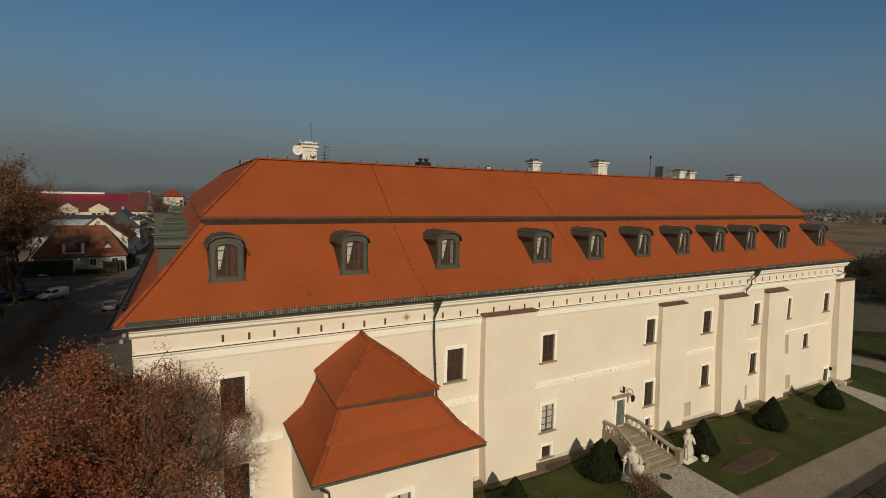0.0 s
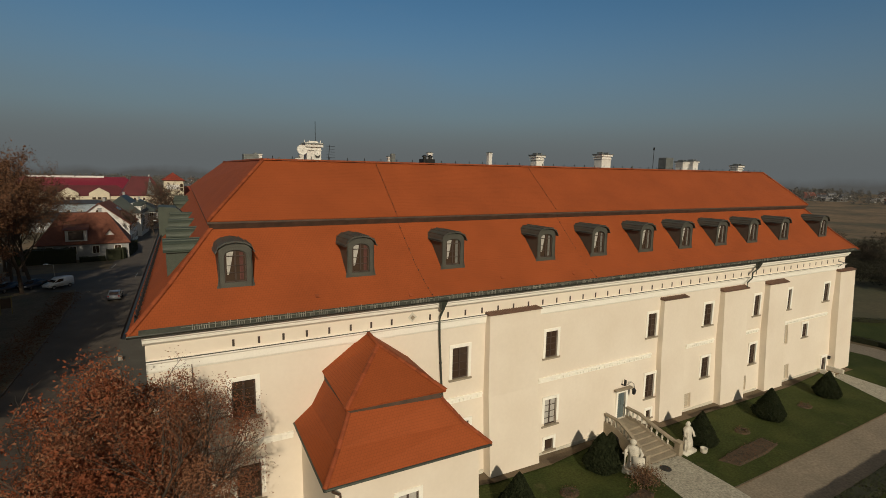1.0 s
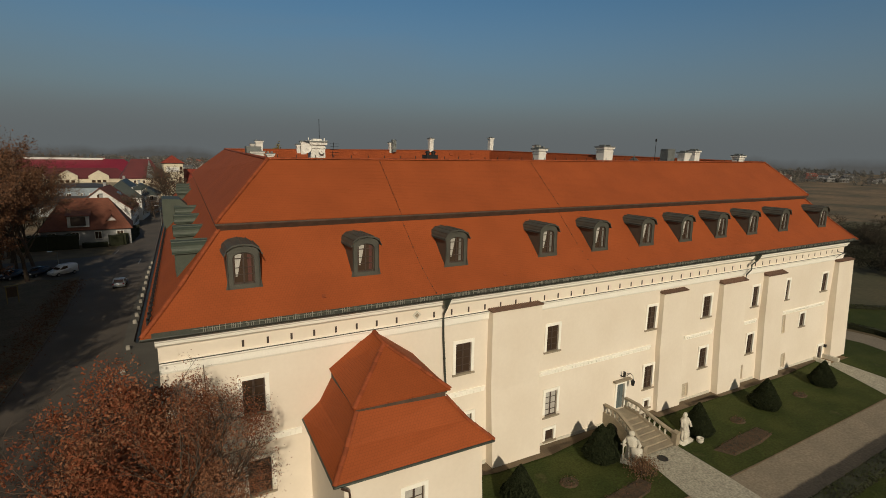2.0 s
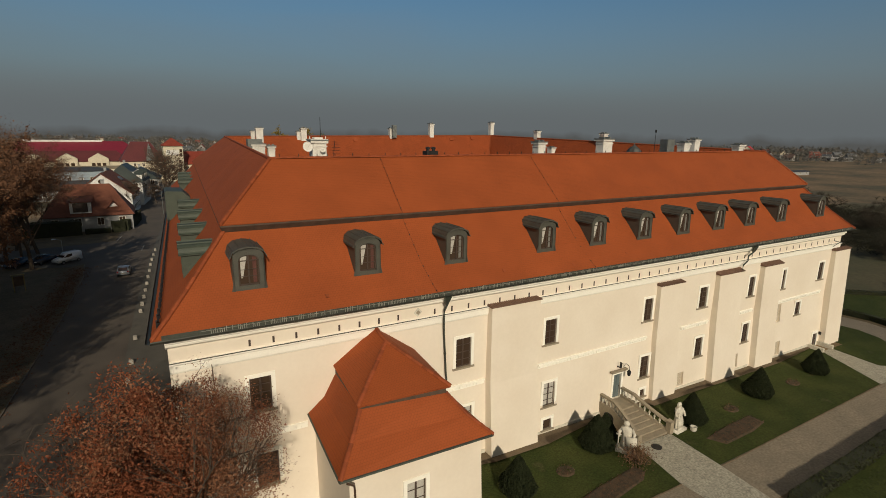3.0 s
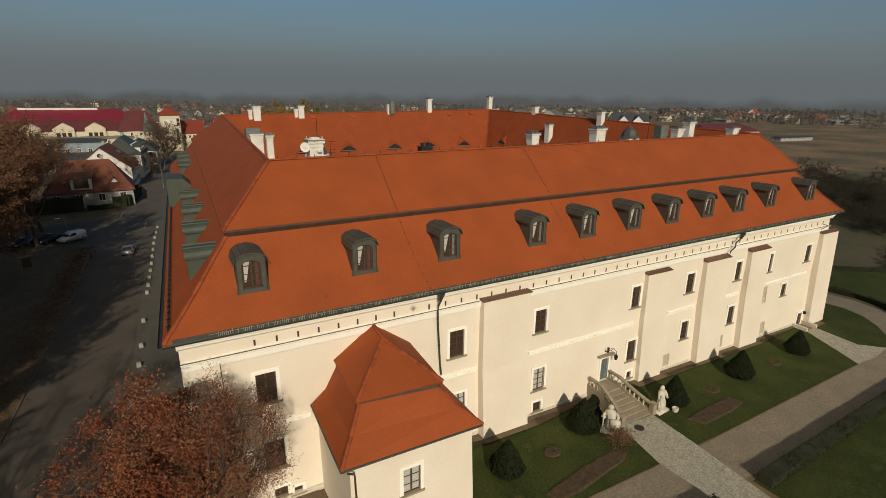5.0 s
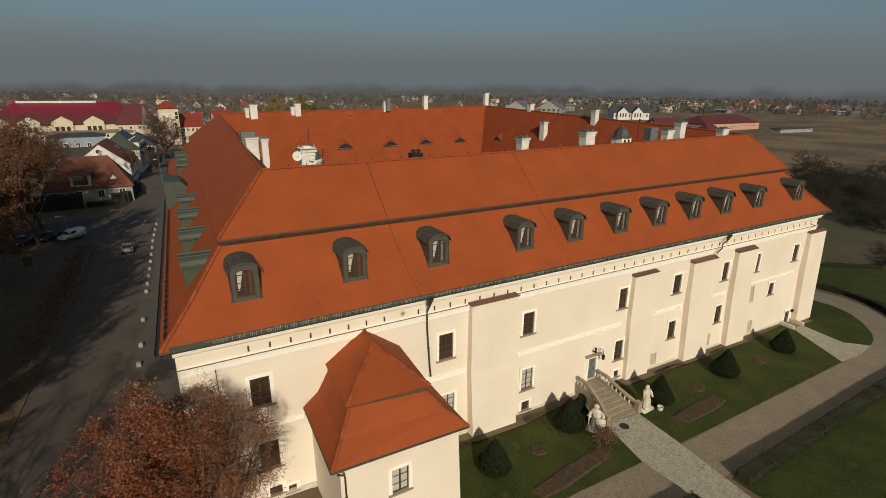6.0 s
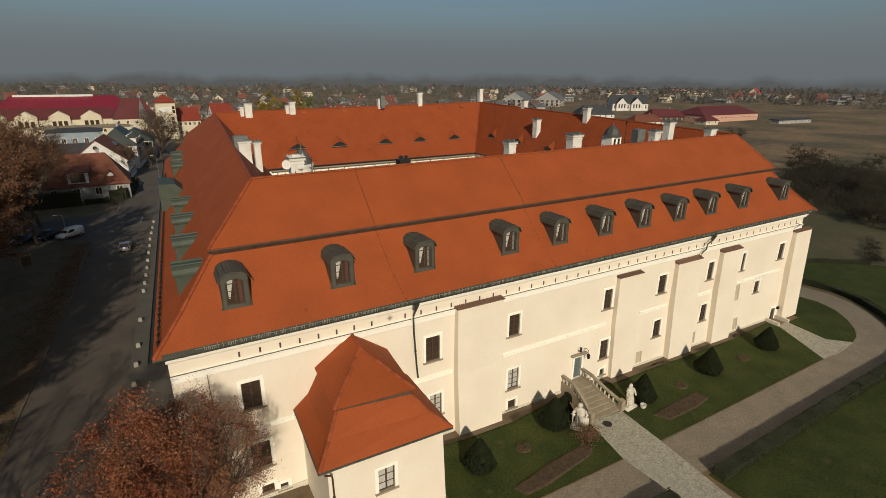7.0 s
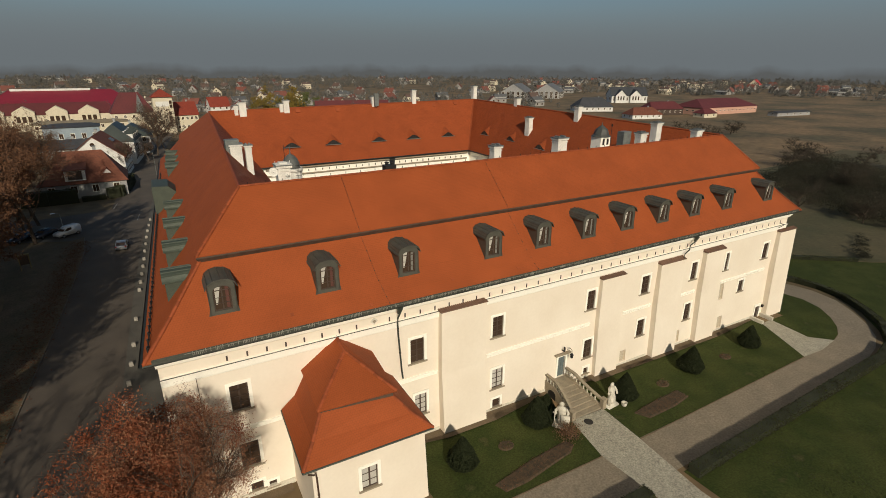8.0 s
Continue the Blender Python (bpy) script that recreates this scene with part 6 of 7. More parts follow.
for k in range(3):
    bm = bmesh.new()
    m = Matrix.Translation((1.6 + 1.4 * k, -2.9, 9.2)) @ Matrix.Rotation(radians(39.4), 4, "X")
    box(bm, -0.45, 0.45, -0.7, 0.7, -0.02, 0.14, m)
    part("roof_window", bm, GLASS, h2)
h3 = place(house("white house with a dark green sheet mansard", 17.0, 11.0, 7.6, 12.4, WALL_WHITE, SHEET_GREEN, hip=3.5, rows=2, cols=(6, 3), win=(1.1, 1.5), group=SG), -9.9, 165.0, 84)
place(house("narrow street house with dark windows", 14.0, 12.0, 6.5, 10.0, WALL_GREY, SHEET_GREEN, hip=3.0, rows=2, cols=(4, 3), win=(1.1, 1.5), group=SG), -6.2, 186.0, 86)
for k in range(4):
    x = -6.0 + 3.6 * k
    bm = bmesh.new()
    prism(bm, [(x - 0.7, -5.4, 7.6), (x + 0.7, -5.4, 7.6), (x + 0.7, -5.4, 9.5), (x, -5.4, 10.1), (x - 0.7, -5.4, 9.5)], (0, 3.0, 0))
    bmesh.ops.recalc_face_normals(bm, faces=bm.faces[:])
    dh = part("dormer", bm, WALL_WHITE, h3, "white gabled dormer")
    bm = bmesh.new()
    for sd in (-1, 1):
        slab(bm, ((x + sd * 0.95, -5.7, 9.3), (x + sd * 0.95, -3.2, 9.3), (x, -3.2, 10.25), (x, -5.7, 10.25)), (0, 1, 0), 0.08)
    part("dormer_roof", bm, SHEET_GREEN, dh)
    bm = bmesh.new()
    box(bm, x - 0.4, x + 0.4, -5.45, -5.3, 8.0, 9.3)
    part("pane", bm, GLASS, dh)
place(house("blue-grey clad low building with white windows", 18.0, 12.0, 7.2, 8.2, WALL_BLUE, ROOF_GREY, hip=4.0, rows=1, cols=(5, 3), win=(1.3, 1.8), chim=False, group=SG), -27.0, 214.0, 4)
place(house("shabby grey outbuilding with a tin roof", 20.0, 9.0, 3.6, 6.0, WALL_GREY, ROOF_GREY, rows=1, cols=(3, 2), group=SG), -27.0, 178.0, 10)
place(house("long flat tan-roofed building", 34.0, 10.0, 6.4, 7.2, WALL_CREAM, mixed("tan_felt_roof", (0.27, 0.22, 0.14), (0.21, 0.17, 0.11), scale=0.3, fine=5, rough=0.9), hip=4.0, rows=2, cols=(9, 3), chim=False, group=SG), -26.0, 238.0, 4)
# school with three cream gables under a dark red roof
sch = place(house("cream school with gabled fronts under a dark red roof", 62.0, 16.0, 7.6, 12.2, WALL_CREAM, ROOF_MAROON, hip=5.0, rows=1, cols=(14, 4), win=(1.2, 1.6), chim=False), -44.4, 281.0, 3)
for x in (-18.0, -6.8, 5.8, 18.4):
    bm = bmesh.new()
    prism(bm, [(x - 4.2, -9.2, 0), (x + 4.2, -9.2, 0), (x + 4.2, -9.2, 8.6), (x, -9.2, 11.2), (x - 4.2, -9.2, 8.6)], (0, 4.5, 0))
    bmesh.ops.recalc_face_normals(bm, faces=bm.faces[:])
    gf = part("gable_front", bm, WALL_CREAM, sch)
    for k in (-1, 0, 1):
        bm = bmesh.new()
        box(bm, x + k * 2.2 - 0.75, x + k * 2.2 + 0.75, -9.28, -9.1, 4.0, 6.6)
        part("window", bm, GLASS, gf)
hall = place(house("large sports hall under a crimson sheet roof", 74.0, 44.0, 7.0, 15.6, WALL_WHITE, ROOF_CRIMSON, hip=12.0, rows=1, cols=(9, 5), win=(4.0, 1.6), chim=False), -43.0, 350.0, 3)
bm = bmesh.new()
box(bm, -24.0, 14.0, -1.6, 1.6, 15.1, 16.2)
part("roof_light", bm, WALL_WHITE, hall, "long white roof light on the ridge")
h6 = place(house("broad house under a dark crimson roof", 18.0, 16.0, 9.0, 17.5, WALL_CREAM, ROOF_MAROON, hip=5.0, rows=2, cols=(5, 4)), -7.0, 262.0, 5)
bm = bmesh.new()
prism(bm, [(1.2, -9.5, 8.6), (5.2, -9.5, 8.6), (3.2, -3.0, 16.8)], (0, 0.4, 0.4))
bmesh.ops.recalc_face_normals(bm, faces=bm.faces[:])
part("glass_roof", bm, LEAD, h6, "glazed grey skylight")
tw = thing("tower_house", "square cream tower with a red pyramid roof", "house", SG, at=pose(6.2, 244.0, land(6), 0, 0, 3))
bm = bmesh.new()
box(bm, -4.0, 4.0, -4.0, 4.0, -1.5, 16.5)
part("wall", bm, WALL_CREAM, tw)
bm = bmesh.new()
for s, al in (((-1, -1), (1, 0, 0)), ((1, -1), (0, 1, 0)), ((1, 1), (1, 0, 0)), ((-1, 1), (0, 1, 0))):
    s2 = (-s[1], s[0])
    slab(bm, ((4.7 * s[0], 4.7 * s[1], 16.4), (4.7 * s2[0], 4.7 * s2[1], 16.4), (0, 0, 20.0)), al, 0.15)
part("roof", bm, ROOF_RED, tw)
for x, n in ((1.9, 4), (2.6, 2)):
    for k in range(n if x < 2.5 else 2):
        bm = bmesh.new()
        box(bm, x, x + 1.1, -4.08, -3.9, 3.0 + k * 1.8 + (8.5 if x > 2.5 else 0), 4.5 + k * 1.8 + (8.5 if x > 2.5 else 0))
        part("window", bm, GLASS, tw)
bm = bmesh.new()
box(bm, -3.0, 2.4, -4.1, -3.95, 12.2, 14.4)
part("cornice_panel", bm, WALL_WHITE, tw)
place(house("cream house with a red tile roof beside the tower", 10.0, 12.0, 8.0, 13.5, WALL_CREAM, ROOF_RED, rows=2, cols=(5, 3), group=SG), 15.2, 254.0, 8)

# houses beyond the castle
BG = "houses beyond the castle"
place(house("white house with an orange tile roof and yellow gable", 13.0, 10.0, 5.0, 10.0, WALL_WHITE, ROOF_RED, rows=2, cols=(3, 2), group=BG), 52.0, 330.0, 80)
place(house("low white house with an orange roof", 12.0, 10.0, 6.0, 11.5, WALL_WHITE, ROOF_RED, rows=2, cols=(3, 2), group=BG), 40.0, 340.0, 10)
place(house("long maroon-roofed house with a white gable", 46.0, 13.0, 5.0, 11.0, WALL_WHITE, ROOF_MAROON, rows=1, cols=(8, 2), group=BG), 115.0, 290.0, -12)
place(house("grey glazed modern building with pitched roof", 38.0, 26.0, 7.0, 15.0, WALL_GREY, ROOF_SLATE, rows=2, cols=(9, 5), win=(2.4, 3.0), chim=False, group=BG), 350.0, 425.0, 40)
place(house("grey glazed modern building with pitched roof", 38.0, 26.0, 7.0, 15.0, WALL_GREY, ROOF_SLATE, rows=2, cols=(9, 5), win=(2.4, 3.0), chim=False, group=BG), 386.0, 414.0, 40)
place(house("low white house with a dark roof", 28.0, 15.0, 3.6, 10.0, WALL_WHITE, ROOF_GREY, hip=6.0, rows=1, cols=(6, 3), group=BG), 298.0, 262.0, -20)
wh = place(house("large white house with dark gables", 34.0, 17.0, 6.8, 14.0, WALL_WHITE, ROOF_GREY, rows=1, cols=(8, 4), win=(1.2, 3.0), group=BG), 403.0, 322.0, -28)
for gx in (-9.0, 5.0):
    bm = bmesh.new()
    prism(bm, [(gx - 5.0, -11.0, -1), (gx + 5.0, -11.0, -1), (gx + 5.0, -11.0, 6.8), (gx, -11.0, 11.6), (gx - 5.0, -11.0, 6.8)], (0, 11.0, 0))
    bmesh.ops.recalc_face_normals(bm, faces=bm.faces[:])
    gb = part("gable", bm, WALL_WHITE, wh)
    bm = bmesh.new()
    for s in (-1, 1):
        slab(bm, ((gx + s * 5.8, -11.8, 6.3), (gx + s * 5.8, -0.5, 6.3), (gx, -0.5, 12.0), (gx, -11.8, 12.0)), (0, 1, 0), 0.15)
    part("gable_roof", bm, ROOF_GREY, gb)
    for k in (-1, 0, 1):
        bm = bmesh.new()
        box(bm, gx + k * 2.6 - 0.6, gx + k * 2.6 + 0.6, -11.06, -10.9, 2.5, 6.0)
        part("window", bm, GLASS, gb)
place(house("low white house with a dark brown roof", 22.0, 12.0, 3.0, 7.0, WALL_WHITE, ROOF_BROWN, hip=4.0, rows=1, cols=(5, 2), group=BG), 285.0, 203.0, -15)
place(house("dark timber hall with a maroon roof", 26.0, 14.0, 4.5, 9.0, WOOD_DARK, ROOF_MAROON, hip=3.0, rows=1, cols=(6, 3), group=BG), 320.0, 216.0, -15)
place(house("small cream shed with a maroon roof", 12.0, 9.0, 3.0, 6.0, WALL_CREAM, ROOF_MAROON, hip=3.0, rows=1, cols=(2, 2), chim=False, group=BG), 331.0, 189.0, -5)
place(house("long salmon riding hall under a maroon roof", 64.0, 24.0, 5.2, 10.4, WALL_PINK, ROOF_MAROON, hip=9.0, rows=1, cols=(14, 5), win=(1.6, 0.8), chim=False, group=BG), 372.0, 209.0, -1)
place(house("low grey shed on the field", 36.0, 7.0, 2.6, 3.4, WALL_GREY, ROOF_GREY, rows=1, cols=(5, 1), chim=False, group=BG), 399.0, 170.0, -5)

# far town: five kinds of house, scattered over the plain
FG = "houses of the far town"
# roof and wall colours dulled and greyed to carry the distance haze
FAR_RED = mixed("hazed_red_roof", (0.20, 0.065, 0.045), (0.15, 0.055, 0.04), scale=0.3, fine=4, rough=0.9)
FAR_BROWN = mixed("hazed_brown_roof", (0.12, 0.075, 0.058), (0.09, 0.06, 0.05), scale=0.3, fine=4, rough=0.9)
FAR_GREY = mixed("hazed_grey_roof", (0.10, 0.105, 0.11), (0.075, 0.078, 0.083), scale=0.3, fine=4, rough=0.9)
FAR_WALL = mixed("hazed_pale_render", (0.36, 0.345, 0.315), (0.24, 0.23, 0.215), scale=0.3, fine=4, rough=0.95)


def far_house(label, w, d, eave, ridge, wall, roof, hip=0.0):
    """A plain small house with its ridge along x, one window on each long side pair and gable."""
    t = thing("house", label, "house", FG)
    a, b = w / 2, d / 2
    bm = bmesh.new()
    prism(bm, [(-a, -b, -1), (-a, b, -1), (-a, b, eave), (-a, 0, ridge - 0.1), (-a, -b, eave)], (w, 0, 0))
    bmesh.ops.recalc_face_normals(bm, faces=bm.faces[:])
    part("wall", bm, wall, t)
    bm = bmesh.new()
    for s in (-1, 1):
        slab(bm, ((-a - 0.5, s * (b + 0.5), eave - 0.5), (a + 0.5, s * (b + 0.5), eave - 0.5), (a + 0.5, 0, ridge), (-a - 0.5, 0, ridge)), (1, 0, 0), 0.2)
    part("roof", bm, roof, t)
    for x, y in ((-a * 0.5, -b), (a * 0.5, -b), (-a * 0.5, b), (a * 0.5, b)):
        bm = bmesh.new()
        box(bm, x - 0.7, x + 0.7, y - 0.06, y + 0.06, 1.0, 2.5)
        part("window", bm, GLASS, t)
    for x in (-a, a):
        bm = bmesh.new()
        box(bm, x - 0.06, x + 0.06, -0.7, 0.7, eave - 0.2, eave + 1.3)
        part("window", bm, GLASS, t)
    bm = bmesh.new()
    box(bm, 1.0, 1.7, 0.1, 0.8, ridge - 1.5, ridge + 0.8)
    part("chimney", bm, wall, t)
    return t


kinds = [far_house("far small pale house with a red roof", 11, 9, 3.6, 8.2, FAR_WALL, FAR_RED), far_house("far small pale house with a brown roof", 10, 9, 3.4, 8.0, FAR_WALL, FAR_BROWN),
         far_house("far small pale house with a dark roof", 11, 9, 3.8, 7.8, FAR_WALL, FAR_GREY), far_house("far cream house with a brown roof", 12, 10, 4.6, 8.8, WALL_CREAM, FAR_BROWN), far_house("far low pale building with a grey roof", 22, 9, 3.4, 5.0, FAR_WALL, FAR_GREY)]
r_h = random.Random(5)
first_use = set()
house_spots = []
for _ in range(300):
    ang = radians(r_h.uniform(-14, 74))
    dist = 420 + 900 * r_h.random() ** 1.1 if r_h.random() < 0.9 else r_h.uniform(340, 430)
    if ang > radians(40) and dist < 700:
        dist = r_h.uniform(720, 1300)
    x, y = dist * math.sin(ang), dist * math.cos(ang) - 30
    if noise.noise(Vector((x, y, 3)) * 0.005) < -0.2:
        continue
    house_spots.append((x, y))
    k = r_h.choices(range(5), (3, 3, 3, 2, 1))[0]
    m = pose(x, y, land(x), 0, 0, r_h.uniform(0, 180))
    if k not in first_use:
        kinds[k].matrix_basis = m
        first_use.add(k)
    else:
        copy_thing(kinds[k], m)
place(house("far house with a bright red roof", 22, 16, 6.0, 14.0, WALL_CREAM, mixed("bright_red_sheet", (0.42, 0.035, 0.03), (0.36, 0.03, 0.025), scale=0.3, rough=0.6), rows=1, cols=(2, 1), group=FG), 880.0, 478.0, 20)

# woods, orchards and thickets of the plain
# distance haze is mixed into these crown colours: lighter and greyer
FAR_TWIG = mixed("haze_grey_bare_crowns", (0.15, 0.142, 0.132), (0.11, 0.103, 0.095), scale=0.05, fine=1, rough=0.95, bump=0.0)
FAR_BUSH = mixed("far_hazed_foliage", (0.1, 0.098, 0.08), (0.075, 0.075, 0.062), scale=0.1, fine=2, rough=0.95, bump=0.0)
r_w = random.Random(41)
spots, sizes = [], []


def clump(x, y, high, wide, n, s):
    for _ in range(n):
        a, q, f = r_w.random() * 6.283, math.sqrt(r_w.random()), r_w.random() ** 0.8
        rr = wide * q * (0.55 + 0.45 * math.sin(math.pi * min(1, f * 0.9 + 0.08)))
        spots.append((x + rr * math.cos(a), y + rr * math.sin(a), land(x) + 0.4 + f * high * (1 - 0.25 * q)))
        sizes.append(s * r_w.uniform(0.6, 1.4))


for hx, hy in house_spots:
    dl = math.hypot(hx, hy + 30)
    for _ in range(r_w.randint(1, 4)):
        gx, gy = hx - hx / dl * r_w.uniform(8, 16) + r_w.gauss(0, 9), hy - (hy + 30) / dl * r_w.uniform(8, 16) + r_w.gauss(0, 9)
        clump(gx, gy, r_w.uniform(3, 7.5), r_w.uniform(1.6, 3.2), 50, 0.5)
for _ in range(1100):
    ang, dist = radians(r_w.uniform(-16, 76)), 360 + 1020 * r_w.random() ** 0.8
    x, y = dist * math.sin(ang), dist * math.cos(ang) - 30
    open_field = ang > radians(40) and dist < 700
    if open_field or noise.noise(Vector((x, y, 0)) * 0.006) < -0.28:
        continue
    tall = max(0.0, min(1.0, (dist - 650) / 500))
    for _k in range(r_w.randint(2, 5)):
        clump(x + r_w.gauss(0, 9), y + r_w.gauss(0, 9), r_w.uniform(4, 9) + tall * r_w.uniform(0, 8), r_w.uniform(1.8, 3.6) + tall, 60, 0.62 + 0.3 * tall)
for _ in range(110):
    ang, dist = radians(r_w.uniform(-16, 36)), r_w.uniform(300, 460)
    clump(dist * math.sin(ang), dist * math.cos(ang) - 30, r_w.uniform(5, 13), r_w.uniform(3, 6), 120, 0.45)
tagged(leaf_cloud("far_woods", spots, sizes, [FAR_TWIG, FAR_TWIG, FAR_BUSH], seed=42), "bare brown woods and thickets across the plain", "woods", kind="stuff")
# dark thicket on the far side of the meadow
spots, sizes = [], []
for _ in range(330):
    f, q = r_w.random(), r_w.random() ** 1.4
    x, y = 133 + 26 * f + 62 * q + r_w.gauss(0, 2), 10 + 38 * f + 20 * q + r_w.gauss(0, 3)
    clump(x, y, r_w.uniform(1.2, 3.6) * (1.3 - 0.5 * f), r_w.uniform(2, 4.5), 330, 0.13)
for _ in range(26):
    f = r_w.random()
    clump(105 + 17 * f, 3.2 + 7 * f + r_w.gauss(0, 0.5), r_w.uniform(0.4, 1.0), r_w.uniform(0.6, 1.3), 160, 0.07)
for _ in range(60):
    f = r_w.random()
    clump(96 + 60 * f + r_w.gauss(0, 5), 62 + 30 * f + r_w.gauss(0, 5), r_w.uniform(2.0, 4.5), r_w.uniform(2, 4), 300, 0.13)
THICKET = mixed("dark_bramble_foliage", (0.017, 0.018, 0.009), (0.027, 0.026, 0.014), scale=0.15, fine=3, rough=0.95, bump=0.0)
tagged(leaf_cloud("thicket", spots, sizes, [THICKET, THICKET, HEDGE], seed=43), "dark low thicket along the meadow", "thicket", kind="stuff")
for k in range(5):
    if k not in first_use:
        kinds[k].location = (600 + 40 * k, 500, -1)

# distant haze and the last woods that close the plain, painted as a glow
HAZE, hn, hl, hp_ = mat("painted_distant_haze", 1.0)
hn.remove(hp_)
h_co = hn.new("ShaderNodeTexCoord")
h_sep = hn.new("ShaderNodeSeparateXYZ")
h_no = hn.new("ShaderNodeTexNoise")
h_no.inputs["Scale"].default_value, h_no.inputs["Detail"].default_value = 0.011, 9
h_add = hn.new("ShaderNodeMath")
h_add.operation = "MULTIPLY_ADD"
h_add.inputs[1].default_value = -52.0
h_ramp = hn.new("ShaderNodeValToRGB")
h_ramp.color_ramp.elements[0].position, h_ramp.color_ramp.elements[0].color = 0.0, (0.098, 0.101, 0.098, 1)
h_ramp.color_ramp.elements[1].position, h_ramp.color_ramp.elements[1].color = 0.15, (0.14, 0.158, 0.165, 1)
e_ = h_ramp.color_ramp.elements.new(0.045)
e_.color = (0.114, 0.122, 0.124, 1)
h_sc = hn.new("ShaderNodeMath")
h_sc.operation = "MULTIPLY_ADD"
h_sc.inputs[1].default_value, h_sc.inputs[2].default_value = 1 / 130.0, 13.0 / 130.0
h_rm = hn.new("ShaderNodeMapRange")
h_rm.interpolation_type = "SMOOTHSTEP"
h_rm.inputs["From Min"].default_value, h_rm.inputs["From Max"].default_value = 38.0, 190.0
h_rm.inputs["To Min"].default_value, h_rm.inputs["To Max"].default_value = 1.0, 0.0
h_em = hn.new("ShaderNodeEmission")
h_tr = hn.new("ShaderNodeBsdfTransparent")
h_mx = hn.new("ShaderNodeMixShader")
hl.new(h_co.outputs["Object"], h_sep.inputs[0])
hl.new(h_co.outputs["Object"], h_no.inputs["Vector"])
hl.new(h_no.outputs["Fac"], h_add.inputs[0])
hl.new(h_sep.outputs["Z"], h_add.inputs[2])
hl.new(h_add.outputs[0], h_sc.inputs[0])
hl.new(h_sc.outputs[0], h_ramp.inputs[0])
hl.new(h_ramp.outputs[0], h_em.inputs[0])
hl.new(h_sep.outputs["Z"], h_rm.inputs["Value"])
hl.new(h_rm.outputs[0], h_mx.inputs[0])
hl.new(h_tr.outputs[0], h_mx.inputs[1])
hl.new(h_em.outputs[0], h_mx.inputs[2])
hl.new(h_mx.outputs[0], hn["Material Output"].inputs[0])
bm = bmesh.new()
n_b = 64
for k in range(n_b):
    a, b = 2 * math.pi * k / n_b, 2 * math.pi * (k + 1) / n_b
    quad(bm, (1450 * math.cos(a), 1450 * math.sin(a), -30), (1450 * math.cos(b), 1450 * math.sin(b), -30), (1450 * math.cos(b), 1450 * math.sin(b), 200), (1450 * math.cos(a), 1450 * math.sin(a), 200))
tagged(part("backdrop", bm, HAZE), "glowing backdrop ring painted with grey autumn haze over the last woods", "backdrop", kind="structure")


# ---- castle details ----
# ridge and hip tiles
bm = bmesh.new()
n_r = 8
sec = [(0.13 * math.cos(math.pi * k / n_r), 0.1 * math.sin(math.pi * k / n_r)) for k in range(n_r + 1)]
for i in range(n_r):
    (xa, za), (xb, zb) = sec[i], sec[i + 1]
    quad(bm, (xa, 0, za), (xb, 0, zb), (xb * 1.12, 0.4, zb * 1.12 + 0.01), (xa * 1.12, 0.4, za * 1.12 + 0.01))
    quad(bm, (xa * 1.12, 0.4, za * 1.12 + 0.01), (xb * 1.12, 0.4, zb * 1.12 + 0.01), (xb * 0.95, 0.4, zb * 0.95), (xa * 0.95, 0.4, za * 0.95))
tile_proto = part("ridge_tile", bm, RIDGE, castle)
tile_used = False


def ridge_run(a, b, parent, step=0.38, most=400):
    """Half-round tiles in a row from a to b, each an object on one mesh."""
    global tile_used
    a, b = Vector(a), Vector(b)
    d = b - a
    n = min(most, int(d.length / step))
    q = d.to_track_quat("Y", "Z").to_matrix().to_4x4()
    for i in range(n):
        ob = tile_proto if not tile_used else tile_proto.copy()
        if tile_used:
            scene.collection.objects.link(ob)
        tile_used = True
        ob.parent = parent
        ob.matrix_basis = Matrix.Translation(a + d * (i / n)) @ q @ Matrix.Diagonal((1, d.length / n / 0.4 * 1.04, 1, 1))


ridge_run(EAVE[0] + Vector((0.05, 0.05, 0.03)), FLR[0], castle)
ridge_run(FLR[0], FLR2[0], castle)
ridge_run(FLR2[0], BRK[0], castle)
ridge_run(BRK2[0], RDG[0], castle)
ridge_run(RDG[0], RDG[1], castle)
ridge_run(BRK2[1], RDG[1], castle)
ridge_run(EAVE[1], FLR[1], castle)
ridge_run(FLR[1], FLR2[1], castle)
ridge_run(FLR2[1], BRK[1], castle)
ridge_run(ev[0], ma[0], pav)
ridge_run(ma[0], mb[0], pav)
ridge_run(mc[0], apex_f, pav)
ridge_run(ev[1], ma[1], pav)
ridge_run(ma[1], mb[1], pav)
ridge_run(mc[1], apex_f, pav)
ridge_run(apex_f, apex_b, pav)
# long ridges of the other wings, too far off to part
for a, b in ((RDG[0], RDG[3]), (RDG[3], RDG[2]), (RDG[1], RDG[2]), (COURT[2] + Vector((0, 0, 0.05)), RDG[2] + Vector((0, 0, 0.02)))):
    bm = bmesh.new()
    tube(bm, [a, b], 0.13, 8)
    part("far_ridge", bm, RIDGE, castle)
# wire hooks along the main ridge
for i in range(46):
    p = RDG[0].lerp(RDG[1], (i + 0.5) / 46)
    bm = bmesh.new()
    box(bm, p.x - 0.02, p.x + 0.02, p.y - 0.02, p.y + 0.02, p.z + 0.05, p.z + 0.3)
    part("ridge_hook", bm, DARK, castle)
